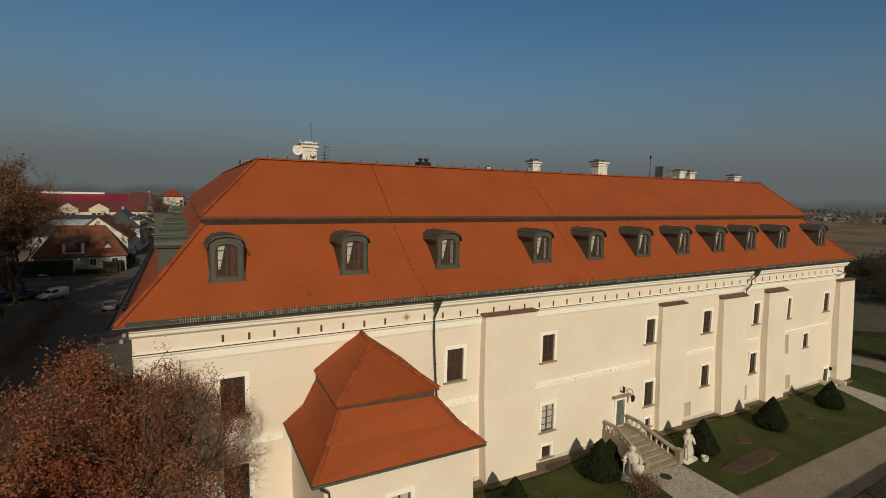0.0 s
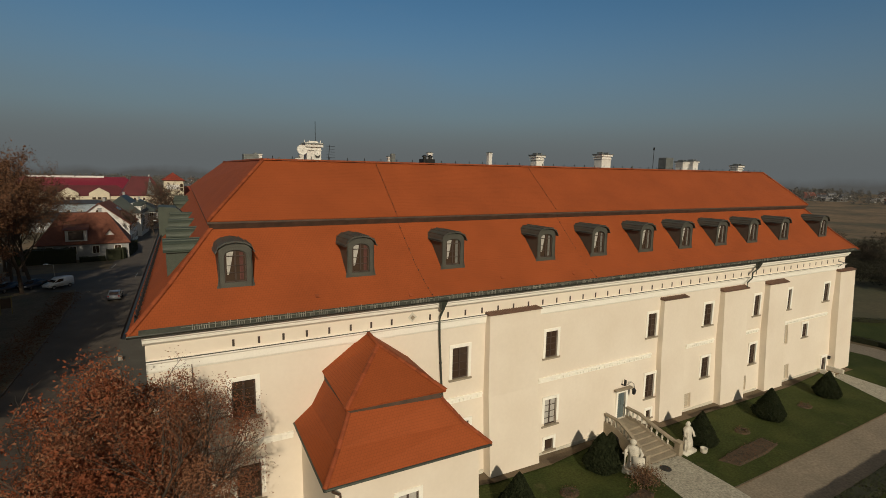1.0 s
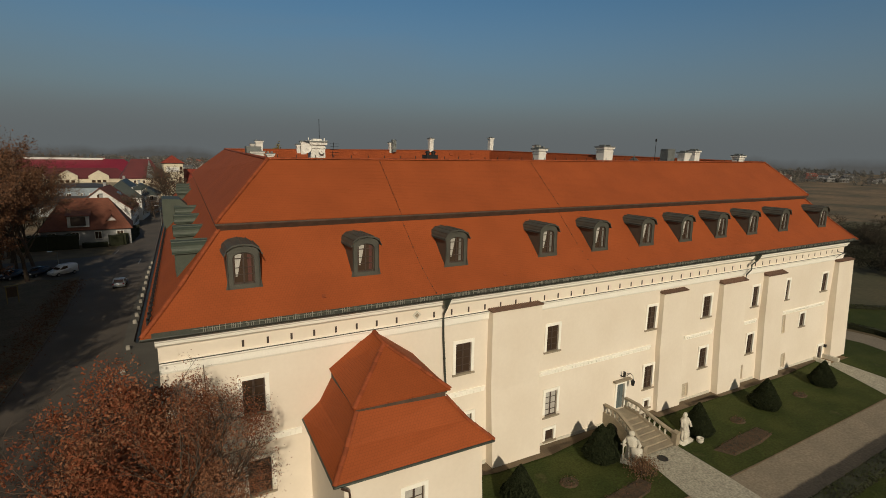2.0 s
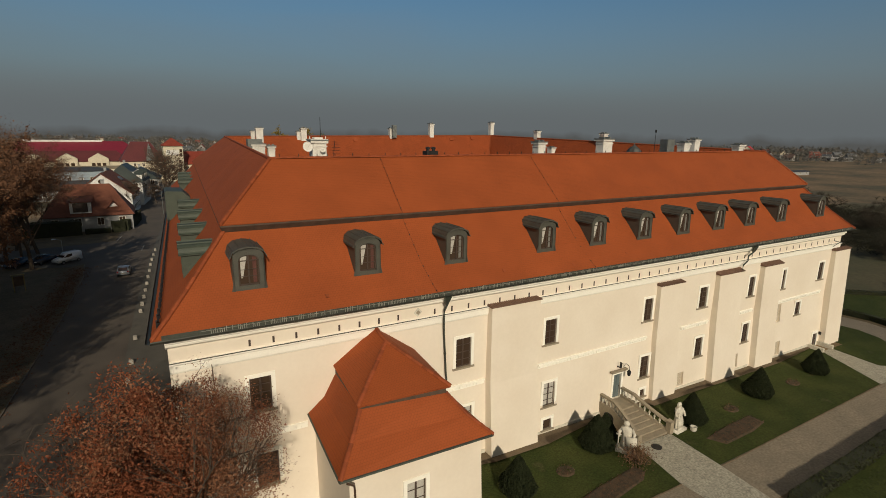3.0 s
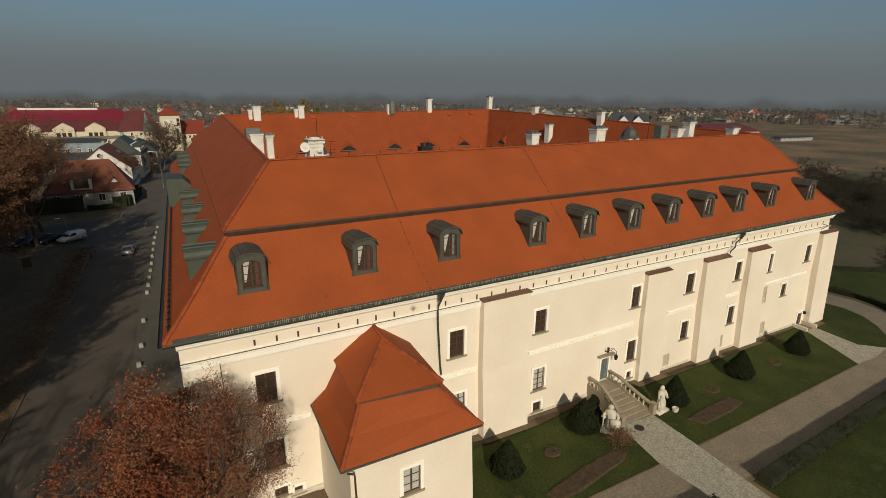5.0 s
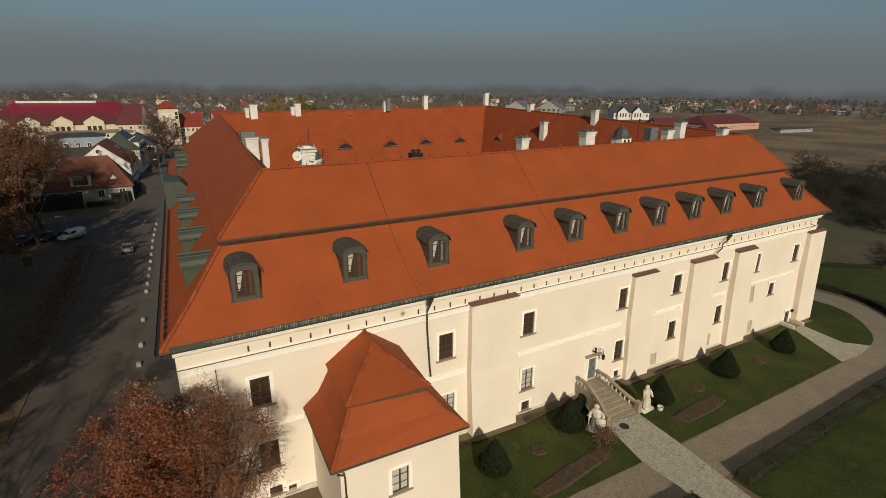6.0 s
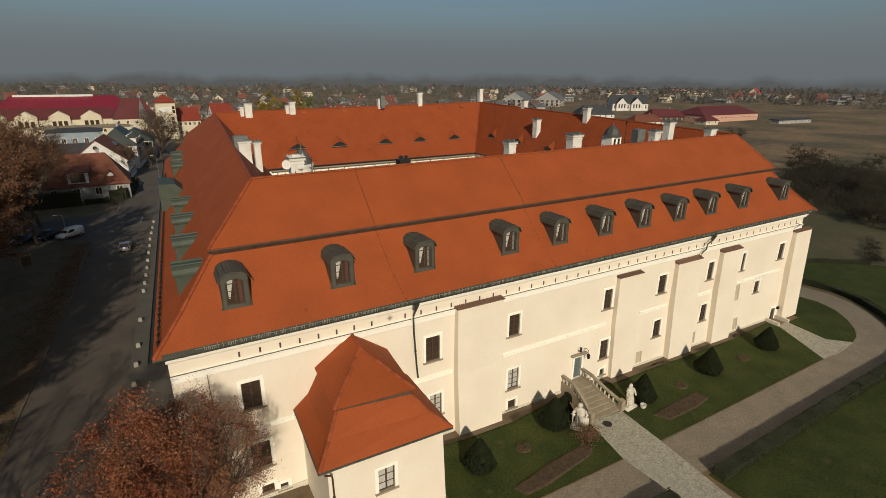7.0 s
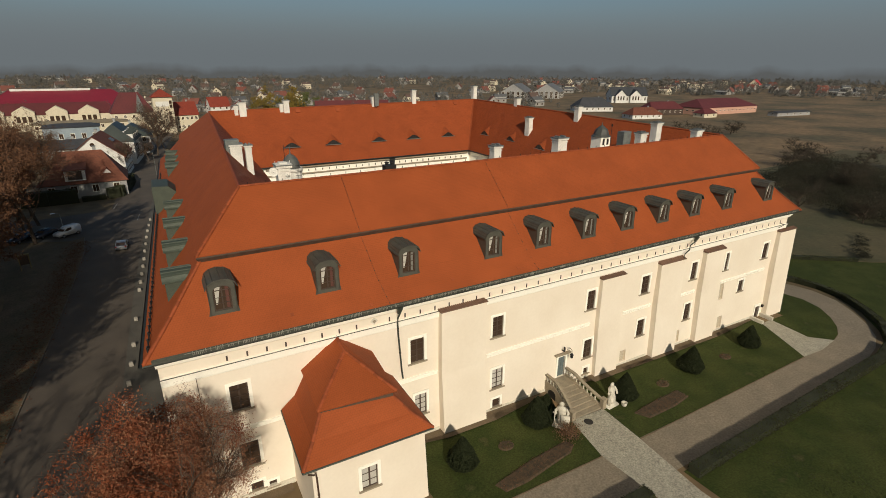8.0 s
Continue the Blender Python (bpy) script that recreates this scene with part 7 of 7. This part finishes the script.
# lightning conductors down the front slope
for x in (13.95, 28.3):
    bm = bmesh.new()
    path_pts = [(x + 0.1, RDG[0].y + 0.02, 22.1), (x, BRK2[0].y, 18.42), (x + 0.15, BRK[0].y - 0.1, 17.92), (x + 0.38, FLR2[0].y, FLR2[0].z + 0.03), (x + 0.58, FLR[0].y, FLR[0].z + 0.03), (x + 0.7, EAVE[0].y, 13.55)]
    tube(bm, path_pts, 0.008, 4)
    for (a, b) in ((path_pts[0], path_pts[1]), (path_pts[2], path_pts[3]), (path_pts[3], path_pts[4]), (path_pts[4], path_pts[5])):
        n_c = max(2, int((Vector(a) - Vector(b)).length / 0.8))
        for k in range(n_c):
            p = lerp(a, b, (k + 0.5) / n_c)
            box(bm, p.x - 0.025, p.x + 0.025, p.y - 0.03, p.y + 0.02, p.z - 0.03, p.z + 0.04)
    part("lightning_conductor", bm, DARK, castle, "dark conductor wire with small clips")

# small vents and hatches in the tiles
for x, f in ((7.5, 0.25), (13.2, 0.1), (20.5, 0.2), (27.0, 0.15), (33.2, 0.3), (39.0, 0.2), (44.2, 0.3), (55.0, 0.25), (62.0, 0.3)):
    p = lerp((x, EAVE[0].y, EAVE[0].z), (x, FLR[0].y, FLR[0].z), min(1.0, f / 0.2))
    bm = bmesh.new()
    m = Matrix.Translation(p) @ Matrix.Rotation(radians(43), 4, "X")
    box(bm, -0.1, 0.1, -0.14, 0.1, 0.0, 0.07, m)
    part("vent_tile", bm, RIDGE, castle, "raised vent tile")

# gutter, snow guard and downpipes
GUTTER = mixed("grey_zinc_gutter", (0.06, 0.063, 0.05), (0.035, 0.037, 0.031), scale=2, rough=0.5, metal=0.4)
SNOW = mixed("galvanised_snow_guard", (0.46, 0.45, 0.37), (0.13, 0.135, 0.11), scale=1.5, rough=0.6, metal=0.3)
for (a, b) in ((EAVE[0], EAVE[1]), (EAVE[3], EAVE[0])):
    d = (b - a).normalized()
    o = Vector((d.y, -d.x, 0))
    bm = bmesh.new()
    ring = [(0.11 * math.cos(t_), 0.11 * math.sin(t_)) for t_ in (math.pi + math.pi * k / 6 for k in range(7))]
    for i in range(6):
        (ua, za), (ub, zb) = ring[i], ring[i + 1]
        for k_, s_ in ((1.0, 1), (0.86, -1)):
            pts = [a + o * (0.12 + ua * k_) + Vector((0, 0, -0.02 + za * k_)), a + o * (0.12 + ub * k_) + Vector((0, 0, -0.02 + zb * k_))]
            q = [pts[0], pts[1], pts[1] + (b - a), pts[0] + (b - a)]
            quad(bm, *(q if s_ > 0 else q[::-1]))
    part("gutter", bm, GUTTER, castle, "grey half-round gutter")
bm = bmesh.new()
sl_dir = (Vector((0, FLR[0].y - EAVE[0].y, FLR[0].z - EAVE[0].z))).normalized()
sl_n = Vector((0, -sl_dir.z, sl_dir.y))
e0, e1 = EAVE[0] + Vector((0.5, 0, 0)), EAVE[1] - Vector((0.4, 0, 0))
prism(bm, [e0 - sl_dir * 0.03 + sl_n * 0.004, e1 - sl_dir * 0.03 + sl_n * 0.004, e1 + sl_dir * 0.24 + sl_n * 0.004, e0 + sl_dir * 0.24 + sl_n * 0.004], sl_n * 0.012)
bmesh.ops.recalc_face_normals(bm, faces=bm.faces[:])
part("eave_flashing", bm, mixed("blackened_zinc", (0.035, 0.038, 0.028), (0.06, 0.062, 0.046), scale=1.5, fine=12, rough=0.8), castle, "dark zinc flashing along the eave")
guard = part("snow_guard", bmesh.new(), SNOW, castle, "fence of thin metal bars above the gutter")
bm = bmesh.new()
x = 1.0
r_g = random.Random(6)
while x < 70.5:
    p = Vector((x, EAVE[0].y, EAVE[0].z)) + sl_dir * -0.02
    if r_g.random() < 0.15:
        x += 0.2
        continue
    h_ = 0.14 + 0.15 * r_g.random()
    box(bm, p.x - 0.016, p.x + 0.016, p.y - 0.02, p.y + 0.02, p.z - 0.02, p.z + h_)
    x += 0.075 + 0.055 * r_g.random()
tube(bm, [Vector((0.5, EAVE[0].y, EAVE[0].z)) + sl_dir * 0.04 + Vector((0, 0, 0.1)), Vector((70.6, EAVE[0].y, EAVE[0].z)) + sl_dir * 0.04 + Vector((0, 0, 0.1))], 0.014, 5)
bm.to_mesh(guard.data)
bm.free()
# crossed snow-guard brackets on the west eave
bm = bmesh.new()
for s in (-1, 1):
    tube(bm, [(0.0, -0.26, 0.02 if s > 0 else 0.42), (0.1, 0.26, 0.42 if s > 0 else 0.02)], 0.035, 5)
box(bm, -0.04, 0.1, -0.05, 0.05, 0.0, 0.3)
cross = part("snow_bracket", bm, DARK, castle, "dark crossed snow bracket")
dw = (EAVE[3] - EAVE[0])
for i in range(58):
    ob = cross if i == 0 else cross.copy()
    if i:
        scene.collection.objects.link(ob)
    p = EAVE[0] + dw * ((1.3 + i * 1.02) / dw.length)
    ob.location = p + Vector((0.3, 0, 0.22))
    ob.scale = (1.25, 1.25, 1.25)


def downpipe(parent, pts, material, r_=0.07, label="weathered metal downpipe"):
    bm = bmesh.new()
    tube(bm, pts, r_, 8)
    for a, b in zip(pts, pts[1:]):
        a, b = Vector(a), Vector(b)
        if abs(a.z - b.z) > 2:
            k = int(abs(a.z - b.z) / 1.8)
            for i in range(1, k + 1):
                p = a.lerp(b, i / (k + 1))
                tube(bm, [p + Vector((0, 0, -0.05)), p + Vector((0, 0, 0.05))], r_ * 1.35, 8)
    part("downpipe", bm, material, parent, label)


def hopper(x):
    bm = bmesh.new()
    prism(bm, [(x - 0.24, -0.85, 13.3), (x + 0.24, -0.85, 13.3), (x + 0.1, -0.62, 12.7), (x - 0.1, -0.62, 12.7)], (0, 0.24, 0))
    bmesh.ops.recalc_face_normals(bm, faces=bm.faces[:])
    part("hopper", bm, PIPE, castle, "rainwater hopper under the gutter")


hopper(15.3)
downpipe(castle, [(15.4, -0.55, 12.75), (15.28, -0.35, 12.25), (15.27, -0.26, 11.8), (15.36, -0.16, 10.5), (15.56, -0.16, 7.5), (15.64, -0.2, 6.55)], PIPE, label="green-grey copper downpipe")
hopper(50.9)
downpipe(castle, [(50.9, -0.6, 12.75), (50.2, -0.5, 12.35), (50.2, -0.5, 11.85), (49.6, -0.45, 11.45), (49.55, -0.45, 10.9)], PIPE, label="bent copper downpipe")
downpipe(castle, [(0.9, -0.12, 11.4), (1.0, -0.12, 6.5), (1.0, -0.12, 0.3)], PIPE_BROWN, 0.018, "thin brown conductor pipe")
downpipe(pav, [(6.0, -7.2, 6.95), (6.35, -7.0, 6.6), (6.55, -6.6, 6.3), (6.6, -6.56, 5.9), (6.7, -6.56, 0.2)], PIPE_BROWN, 0.06, "brown copper downpipe")
bm = bmesh.new()
for a, b in ((ev[0], ev[1]), (ev[3], ev[0]), (ev[1], ev[2])):
    tube(bm, [a + Vector((0, 0, -0.08)), b + Vector((0, 0, -0.08))], 0.075, 8)
part("gutter", bm, PIPE, pav, "dark gutter round the eave")
# diamond-shaped opening in the frieze
bm = bmesh.new()
bm.faces.new([bm.verts.new(p) for p in ((13.1, -0.04, 12.3), (13.42, -0.04, 11.98), (13.74, -0.04, 12.3), (13.42, -0.04, 12.62))])
dm = part("diamond_plate", bm, STONE_PALE, castle, "pale diamond stone in the frieze")
bm = bmesh.new()
bm.faces.new([bm.verts.new(p) for p in ((13.27, -0.05, 12.27), (13.44, -0.05, 12.1), (13.61, -0.05, 12.27), (13.44, -0.05, 12.44))])
part("diamond_hole", bm, STONE, dm)
# bracket on the east buttress
bm = bmesh.new()
tube(bm, [(67.9, -0.3, 12.3), (67.9, -0.95, 12.2)], 0.05, 6)
tube(bm, [(67.9, -0.3, 11.6), (67.9, -0.9, 12.2)], 0.04, 6)
part("wall_bracket", bm, LEAD, castle, "grey metal bracket under the eave")

# main chimney: flat cap, mast, dishes
for n_, (x, y, z, r_) in enumerate(((8.75, 8.15, 22.75, 0.36), (9.75, 7.95, 22.55, 0.2))):
    dsh = thing("satellite_dish", "white satellite dish fixed to the chimney", "satellite dish")
    bm = bmesh.new()
    rings = [(r_ * k / 4, -0.12 * r_ * (k / 4) ** 2) for k in range(1, 5)]
    m = Matrix.Translation((x, y, z)) @ Matrix.Rotation(radians(78), 4, "X")
    lathe(bm, [(0.01, -0.02)] + [(a, 0.1 * (a / r_) ** 2) for a, _ in rings] + [(r_ * 0.97, 0.07)], 18)
    bm.transform(m)
    part("dish", bm, CHIMNEY, dsh)
    bm = bmesh.new()
    tube(bm, [(x, y, z), (x, y - 0.4, z + 0.02)], 0.015, 5)
    tube(bm, [(x, y, z), (x + 0.25, y + 0.15, z - 0.1)], 0.025, 5)
    part("arm", bm, LEAD, dsh)
bm = bmesh.new()
box(bm, 8.98, 10.22, 8.05, 9.15, 23.24, 23.3)
for sx in (9.03, 10.17):
    box(bm, sx - 0.02, sx + 0.02, 8.5, 8.6, 23.3, 23.5)
box(bm, 9.3, 9.9, 8.3, 8.9, 23.3, 23.42)
part("flue_platform", bm, CHIMNEY, castle, "pale flat flue cap with railing posts")
ant = thing("aerial", "thin aerial mast on the chimney", "aerial")
bm = bmesh.new()
tube(bm, [(9.8, 8.5, 23.4), (9.8, 8.5, 24.8)], 0.02, 5)
part("mast", bm, DARK, ant)
bm = bmesh.new()
tube(bm, [(10.6, 8.2, 21.9), (10.75, 8.2, 23.2)], 0.02, 5)
for k in range(5):
    tube(bm, [(10.5, 8.2, 22.3 + 0.2 * k), (11.1, 8.2, 22.3 + 0.2 * k)], 0.012, 4)
part("yagi", bm, DARK, ant)
# dark round roof vent and slim mast
vt = thing("roof_vent", "blackened hooded roof vent on the ridge", "roof vent")
bm = bmesh.new()
box(bm, 18.2, 19.2, 8.0, 8.8, 21.6, 22.45)
part("box", bm, DARK, vt)
for x in (18.45, 18.95):
    bm = bmesh.new()
    lathe(bm, [(0.14, 0.0), (0.14, 0.2), (0.2, 0.22), (0.2, 0.3), (0.1, 0.36), (0.02, 0.38)], 12, (x, 8.35, 22.4))
    part("hood", bm, DARK, vt)
ms = thing("mast", "thin dark mast on the ridge", "mast")
bm = bmesh.new()
tube(bm, [(46.4, 9.0, 21.8), (46.4, 9.0, 24.6)], [0.04, 0.02], 6)
part("pole", bm, DARK, ms)
bm = bmesh.new()
box(bm, 46.34, 46.46, 8.94, 9.06, 24.3, 24.6)
part("head", bm, DARK, ms)
# grey ventilation boxes
for x, y, z0, z1, w_ in ((49.0, 9.4, 19.0, 23.6, 0.6), (8.3, 27.6, 21.2, 23.0, 0.7), (41.2, 66.4, 23.0, 25.4, 0.4)):
    bm = bmesh.new()
    box(bm, x - w_, x + w_, y - w_ * 0.8, y + w_ * 0.8, z0, z1)
    vb = part("ventilation_box", bm, LEAD, castle, "grey sheet-metal ventilation box")
    for k in range(6):
        bm = bmesh.new()
        box(bm, x - w_ - 0.03, x + w_ + 0.03, y - w_ * 0.84, y + w_ * 0.84, z1 - 0.15 - k * 0.2, z1 - 0.09 - k * 0.2)
        part("slat", bm, LEAD, vb)
# bell turret with a dark dome, and a lead dome over the west stair
tr = thing("bell_turret", "small cream turret with a dark domed cap", "turret")
bm = bmesh.new()
box(bm, 57.05, 58.95, 20.55, 22.45, 15.0, 21.2)
part("wall", bm, WHITE, tr)
for x in (57.45, 58.25):
    bm = bmesh.new()
    box(bm, x, x + 0.35, 20.5, 20.65, 20.0, 20.85)
    part("opening", bm, DARK, tr)
bm = bmesh.new()
lathe(bm, [(1.42, 0.0), (1.38, 0.08), (1.1, 0.3), (1.02, 0.65), (0.82, 1.05), (0.4, 1.4), (0.1, 1.6), (0.03, 2.0)], 8, (58.0, 21.5, 21.1))
part("dome", bm, mixed("dark_dome_sheet", (0.075, 0.078, 0.07), (0.045, 0.048, 0.043), scale=2, rough=0.6), tr)
dm2 = thing("stair_dome", "grey lead dome on a white stair turret in the courtyard", "dome")
bm = bmesh.new()
lathe(bm, [(1.0, -6.0), (1.0, -0.3), (1.12, -0.22), (1.12, 0.02)], 14, (12.35, 18.0, 21.1))
part("turret_wall", bm, CHIMNEY, dm2, "white rendered round wall")
bm = bmesh.new()
lathe(bm, [(0.88, 0.0), (0.9, 0.08), (0.84, 0.45), (0.66, 0.9), (0.34, 1.25), (0.07, 1.4), (0.03, 2.1)], 14, (12.35, 18.0, 21.1))
part("dome", bm, mixed("dark_lead_dome", (0.11, 0.115, 0.105), (0.07, 0.074, 0.068), scale=2, rough=0.6), dm2, smooth=True)

# north courtyard front: cornice, frieze slots, hopper
bm = bmesh.new()
yN = COURT[3].y + 0.55
prism(bm, [(17.0, y, z) for y, z in ((yN, 13.6), (yN - 0.5, 13.55), (yN - 0.5, 13.35), (yN - 0.25, 13.2), (yN, 13.1))], (41.5, 0.35, 0.05))
bmesh.ops.recalc_face_normals(bm, faces=bm.faces[:])
part("courtyard_cornice", bm, STONE, castle)
bm = bmesh.new()
prism(bm, [(17.0, y, z) for y, z in ((yN, 12.3), (yN - 0.25, 12.28), (yN - 0.25, 12.1), (yN, 12.0))], (41.5, 0.35, 0.05))
bmesh.ops.recalc_face_normals(bm, faces=bm.faces[:])
part("courtyard_moulding", bm, STONE, castle)
for i in range(31):
    s2 = slot.copy()
    scene.collection.objects.link(s2)
    s2.location = (18.0 + 1.3 * i, yN + 0.0, 12.75)
bm = bmesh.new()
prism(bm, [(40.4, yN - 0.5, 13.6), (41.5, yN - 0.5, 13.6), (41.3, yN - 0.5, 12.2), (40.6, yN - 0.5, 12.2)], (0, 0.5, 0))
bmesh.ops.recalc_face_normals(bm, faces=bm.faces[:])
part("hopper", bm, DARK, castle)
bm = bmesh.new()
for a, b in ((COURT[3], COURT[2]), (COURT[2], COURT[1])):
    tube(bm, [a + Vector((0, 0, -0.05)), b + Vector((0, 0, -0.05))], 0.14, 6)
part("courtyard_gutter", bm, DARK, castle, "dark courtyard gutter")


def eye_dormer(p, u, w, skin):
    """An eyebrow dormer: the tiles swell over a low arched opening. u: along the eave; w: up the slope."""
    n = u.cross(w)
    if n.z < 0:
        n = -n
    bm = bmesh.new()
    lay = bm.loops.layers.uv.verify()
    N, M = 16, 6
    up = Vector((0, 0, 1))

    def arch_h(q):
        c_ = math.cos(min(1.0, abs(q) / 1.75) * math.pi / 2)
        return 0.8 * c_ * c_
    g = []
    for j in range(M + 1):
        row = []
        for i in range(N + 1):
            s, f = -1.8 + 3.6 * i / N, j / M
            h_ = arch_h(s)
            a_, b_ = p + u * s + up * h_, p + u * s + w * (0.05 + 2.3 * h_ / 0.8)
            row.append(bm.verts.new(a_.lerp(b_, f) + n * (0.03 - 0.06 * f)))
        g.append(row)
    for j in range(M):
        for i in range(N):
            f_ = bm.faces.new((g[j][i], g[j][i + 1], g[j + 1][i + 1], g[j + 1][i]))
            f_.smooth = True
            for lp in f_.loops:
                lp[lay].uv = (lp.vert.co.dot(u), lp.vert.co.dot(w))
    ob = part("eyebrow_dormer", bm, skin, castle, "eyebrow dormer swelling out of the tiles")
    bm = bmesh.new()
    prev = None
    for i in range(N + 1):
        s = -1.8 + 3.6 * i / N
        cur = (p + u * s + w * 0.04 + n * 0.02, p + u * s + w * 0.04 + n * 0.02 + up * arch_h(s))
        if prev:
            bm.faces.new([bm.verts.new(q) for q in (prev[0], cur[0], cur[1], prev[1])])
        prev = cur
    bmesh.ops.remove_doubles(bm, verts=bm.verts[:], dist=0.001)
    part("opening", bm, DARK, ob)
    bm = bmesh.new()
    tube(bm, [p - u * 1.6 + n * 0.05 - w * 0.05, p + u * 1.6 + n * 0.05 - w * 0.05], 0.06, 6)
    part("sill", bm, LEAD, ob)
    for s in (-0.4, 0.0, 0.4):
        bm = bmesh.new()
        tube(bm, [p + u * s, p + u * s + up * arch_h(s)], 0.03, 4)
        part("glazing_bar", bm, WOOD_DARK, ob)


uN = (COURT[2] - COURT[3]).normalized()
wN = (RDG[2] - COURT[2])
wN = (wN - uN * wN.dot(uN)).normalized()
for x in (22.3, 30.1, 39.3, 46.9, 55.0):
    eye_dormer(COURT[3] + uN * ((x - COURT[3].x)) + wN * 3.7, uN, wN, TILE_OLD)
uE = (COURT[2] - COURT[1]).normalized()
for f, g in ((0.885, 0.35), (0.7, 0.35), (0.51, 0.32)):
    base, top = COURT[1].lerp(COURT[2], f), RDG[1].lerp(RDG[2], f)
    wE = top - base
    wE = (wE - uE * wE.dot(uE)).normalized()
    eye_dormer(base.lerp(top, g), uE, wE, TILE_OLD)
for x, k in ((26.0, 0.93), (34.0, 0.92), (56.0, 0.92), (61.5, 0.93)):
    p = lerp(lerp(COURT[3], COURT[2], (x - 16) / 43), lerp(RDG[3], RDG[2], (x - 10) / 57), k)
    bm = bmesh.new()
    m = Matrix.Translation(p) @ Matrix.Rotation(radians(46), 4, "X")
    box(bm, -0.4, 0.4, -0.35, 0.35, 0, 0.16, m)
    part("roof_hatch", bm, RIDGE, castle, "small dull roof hatch")
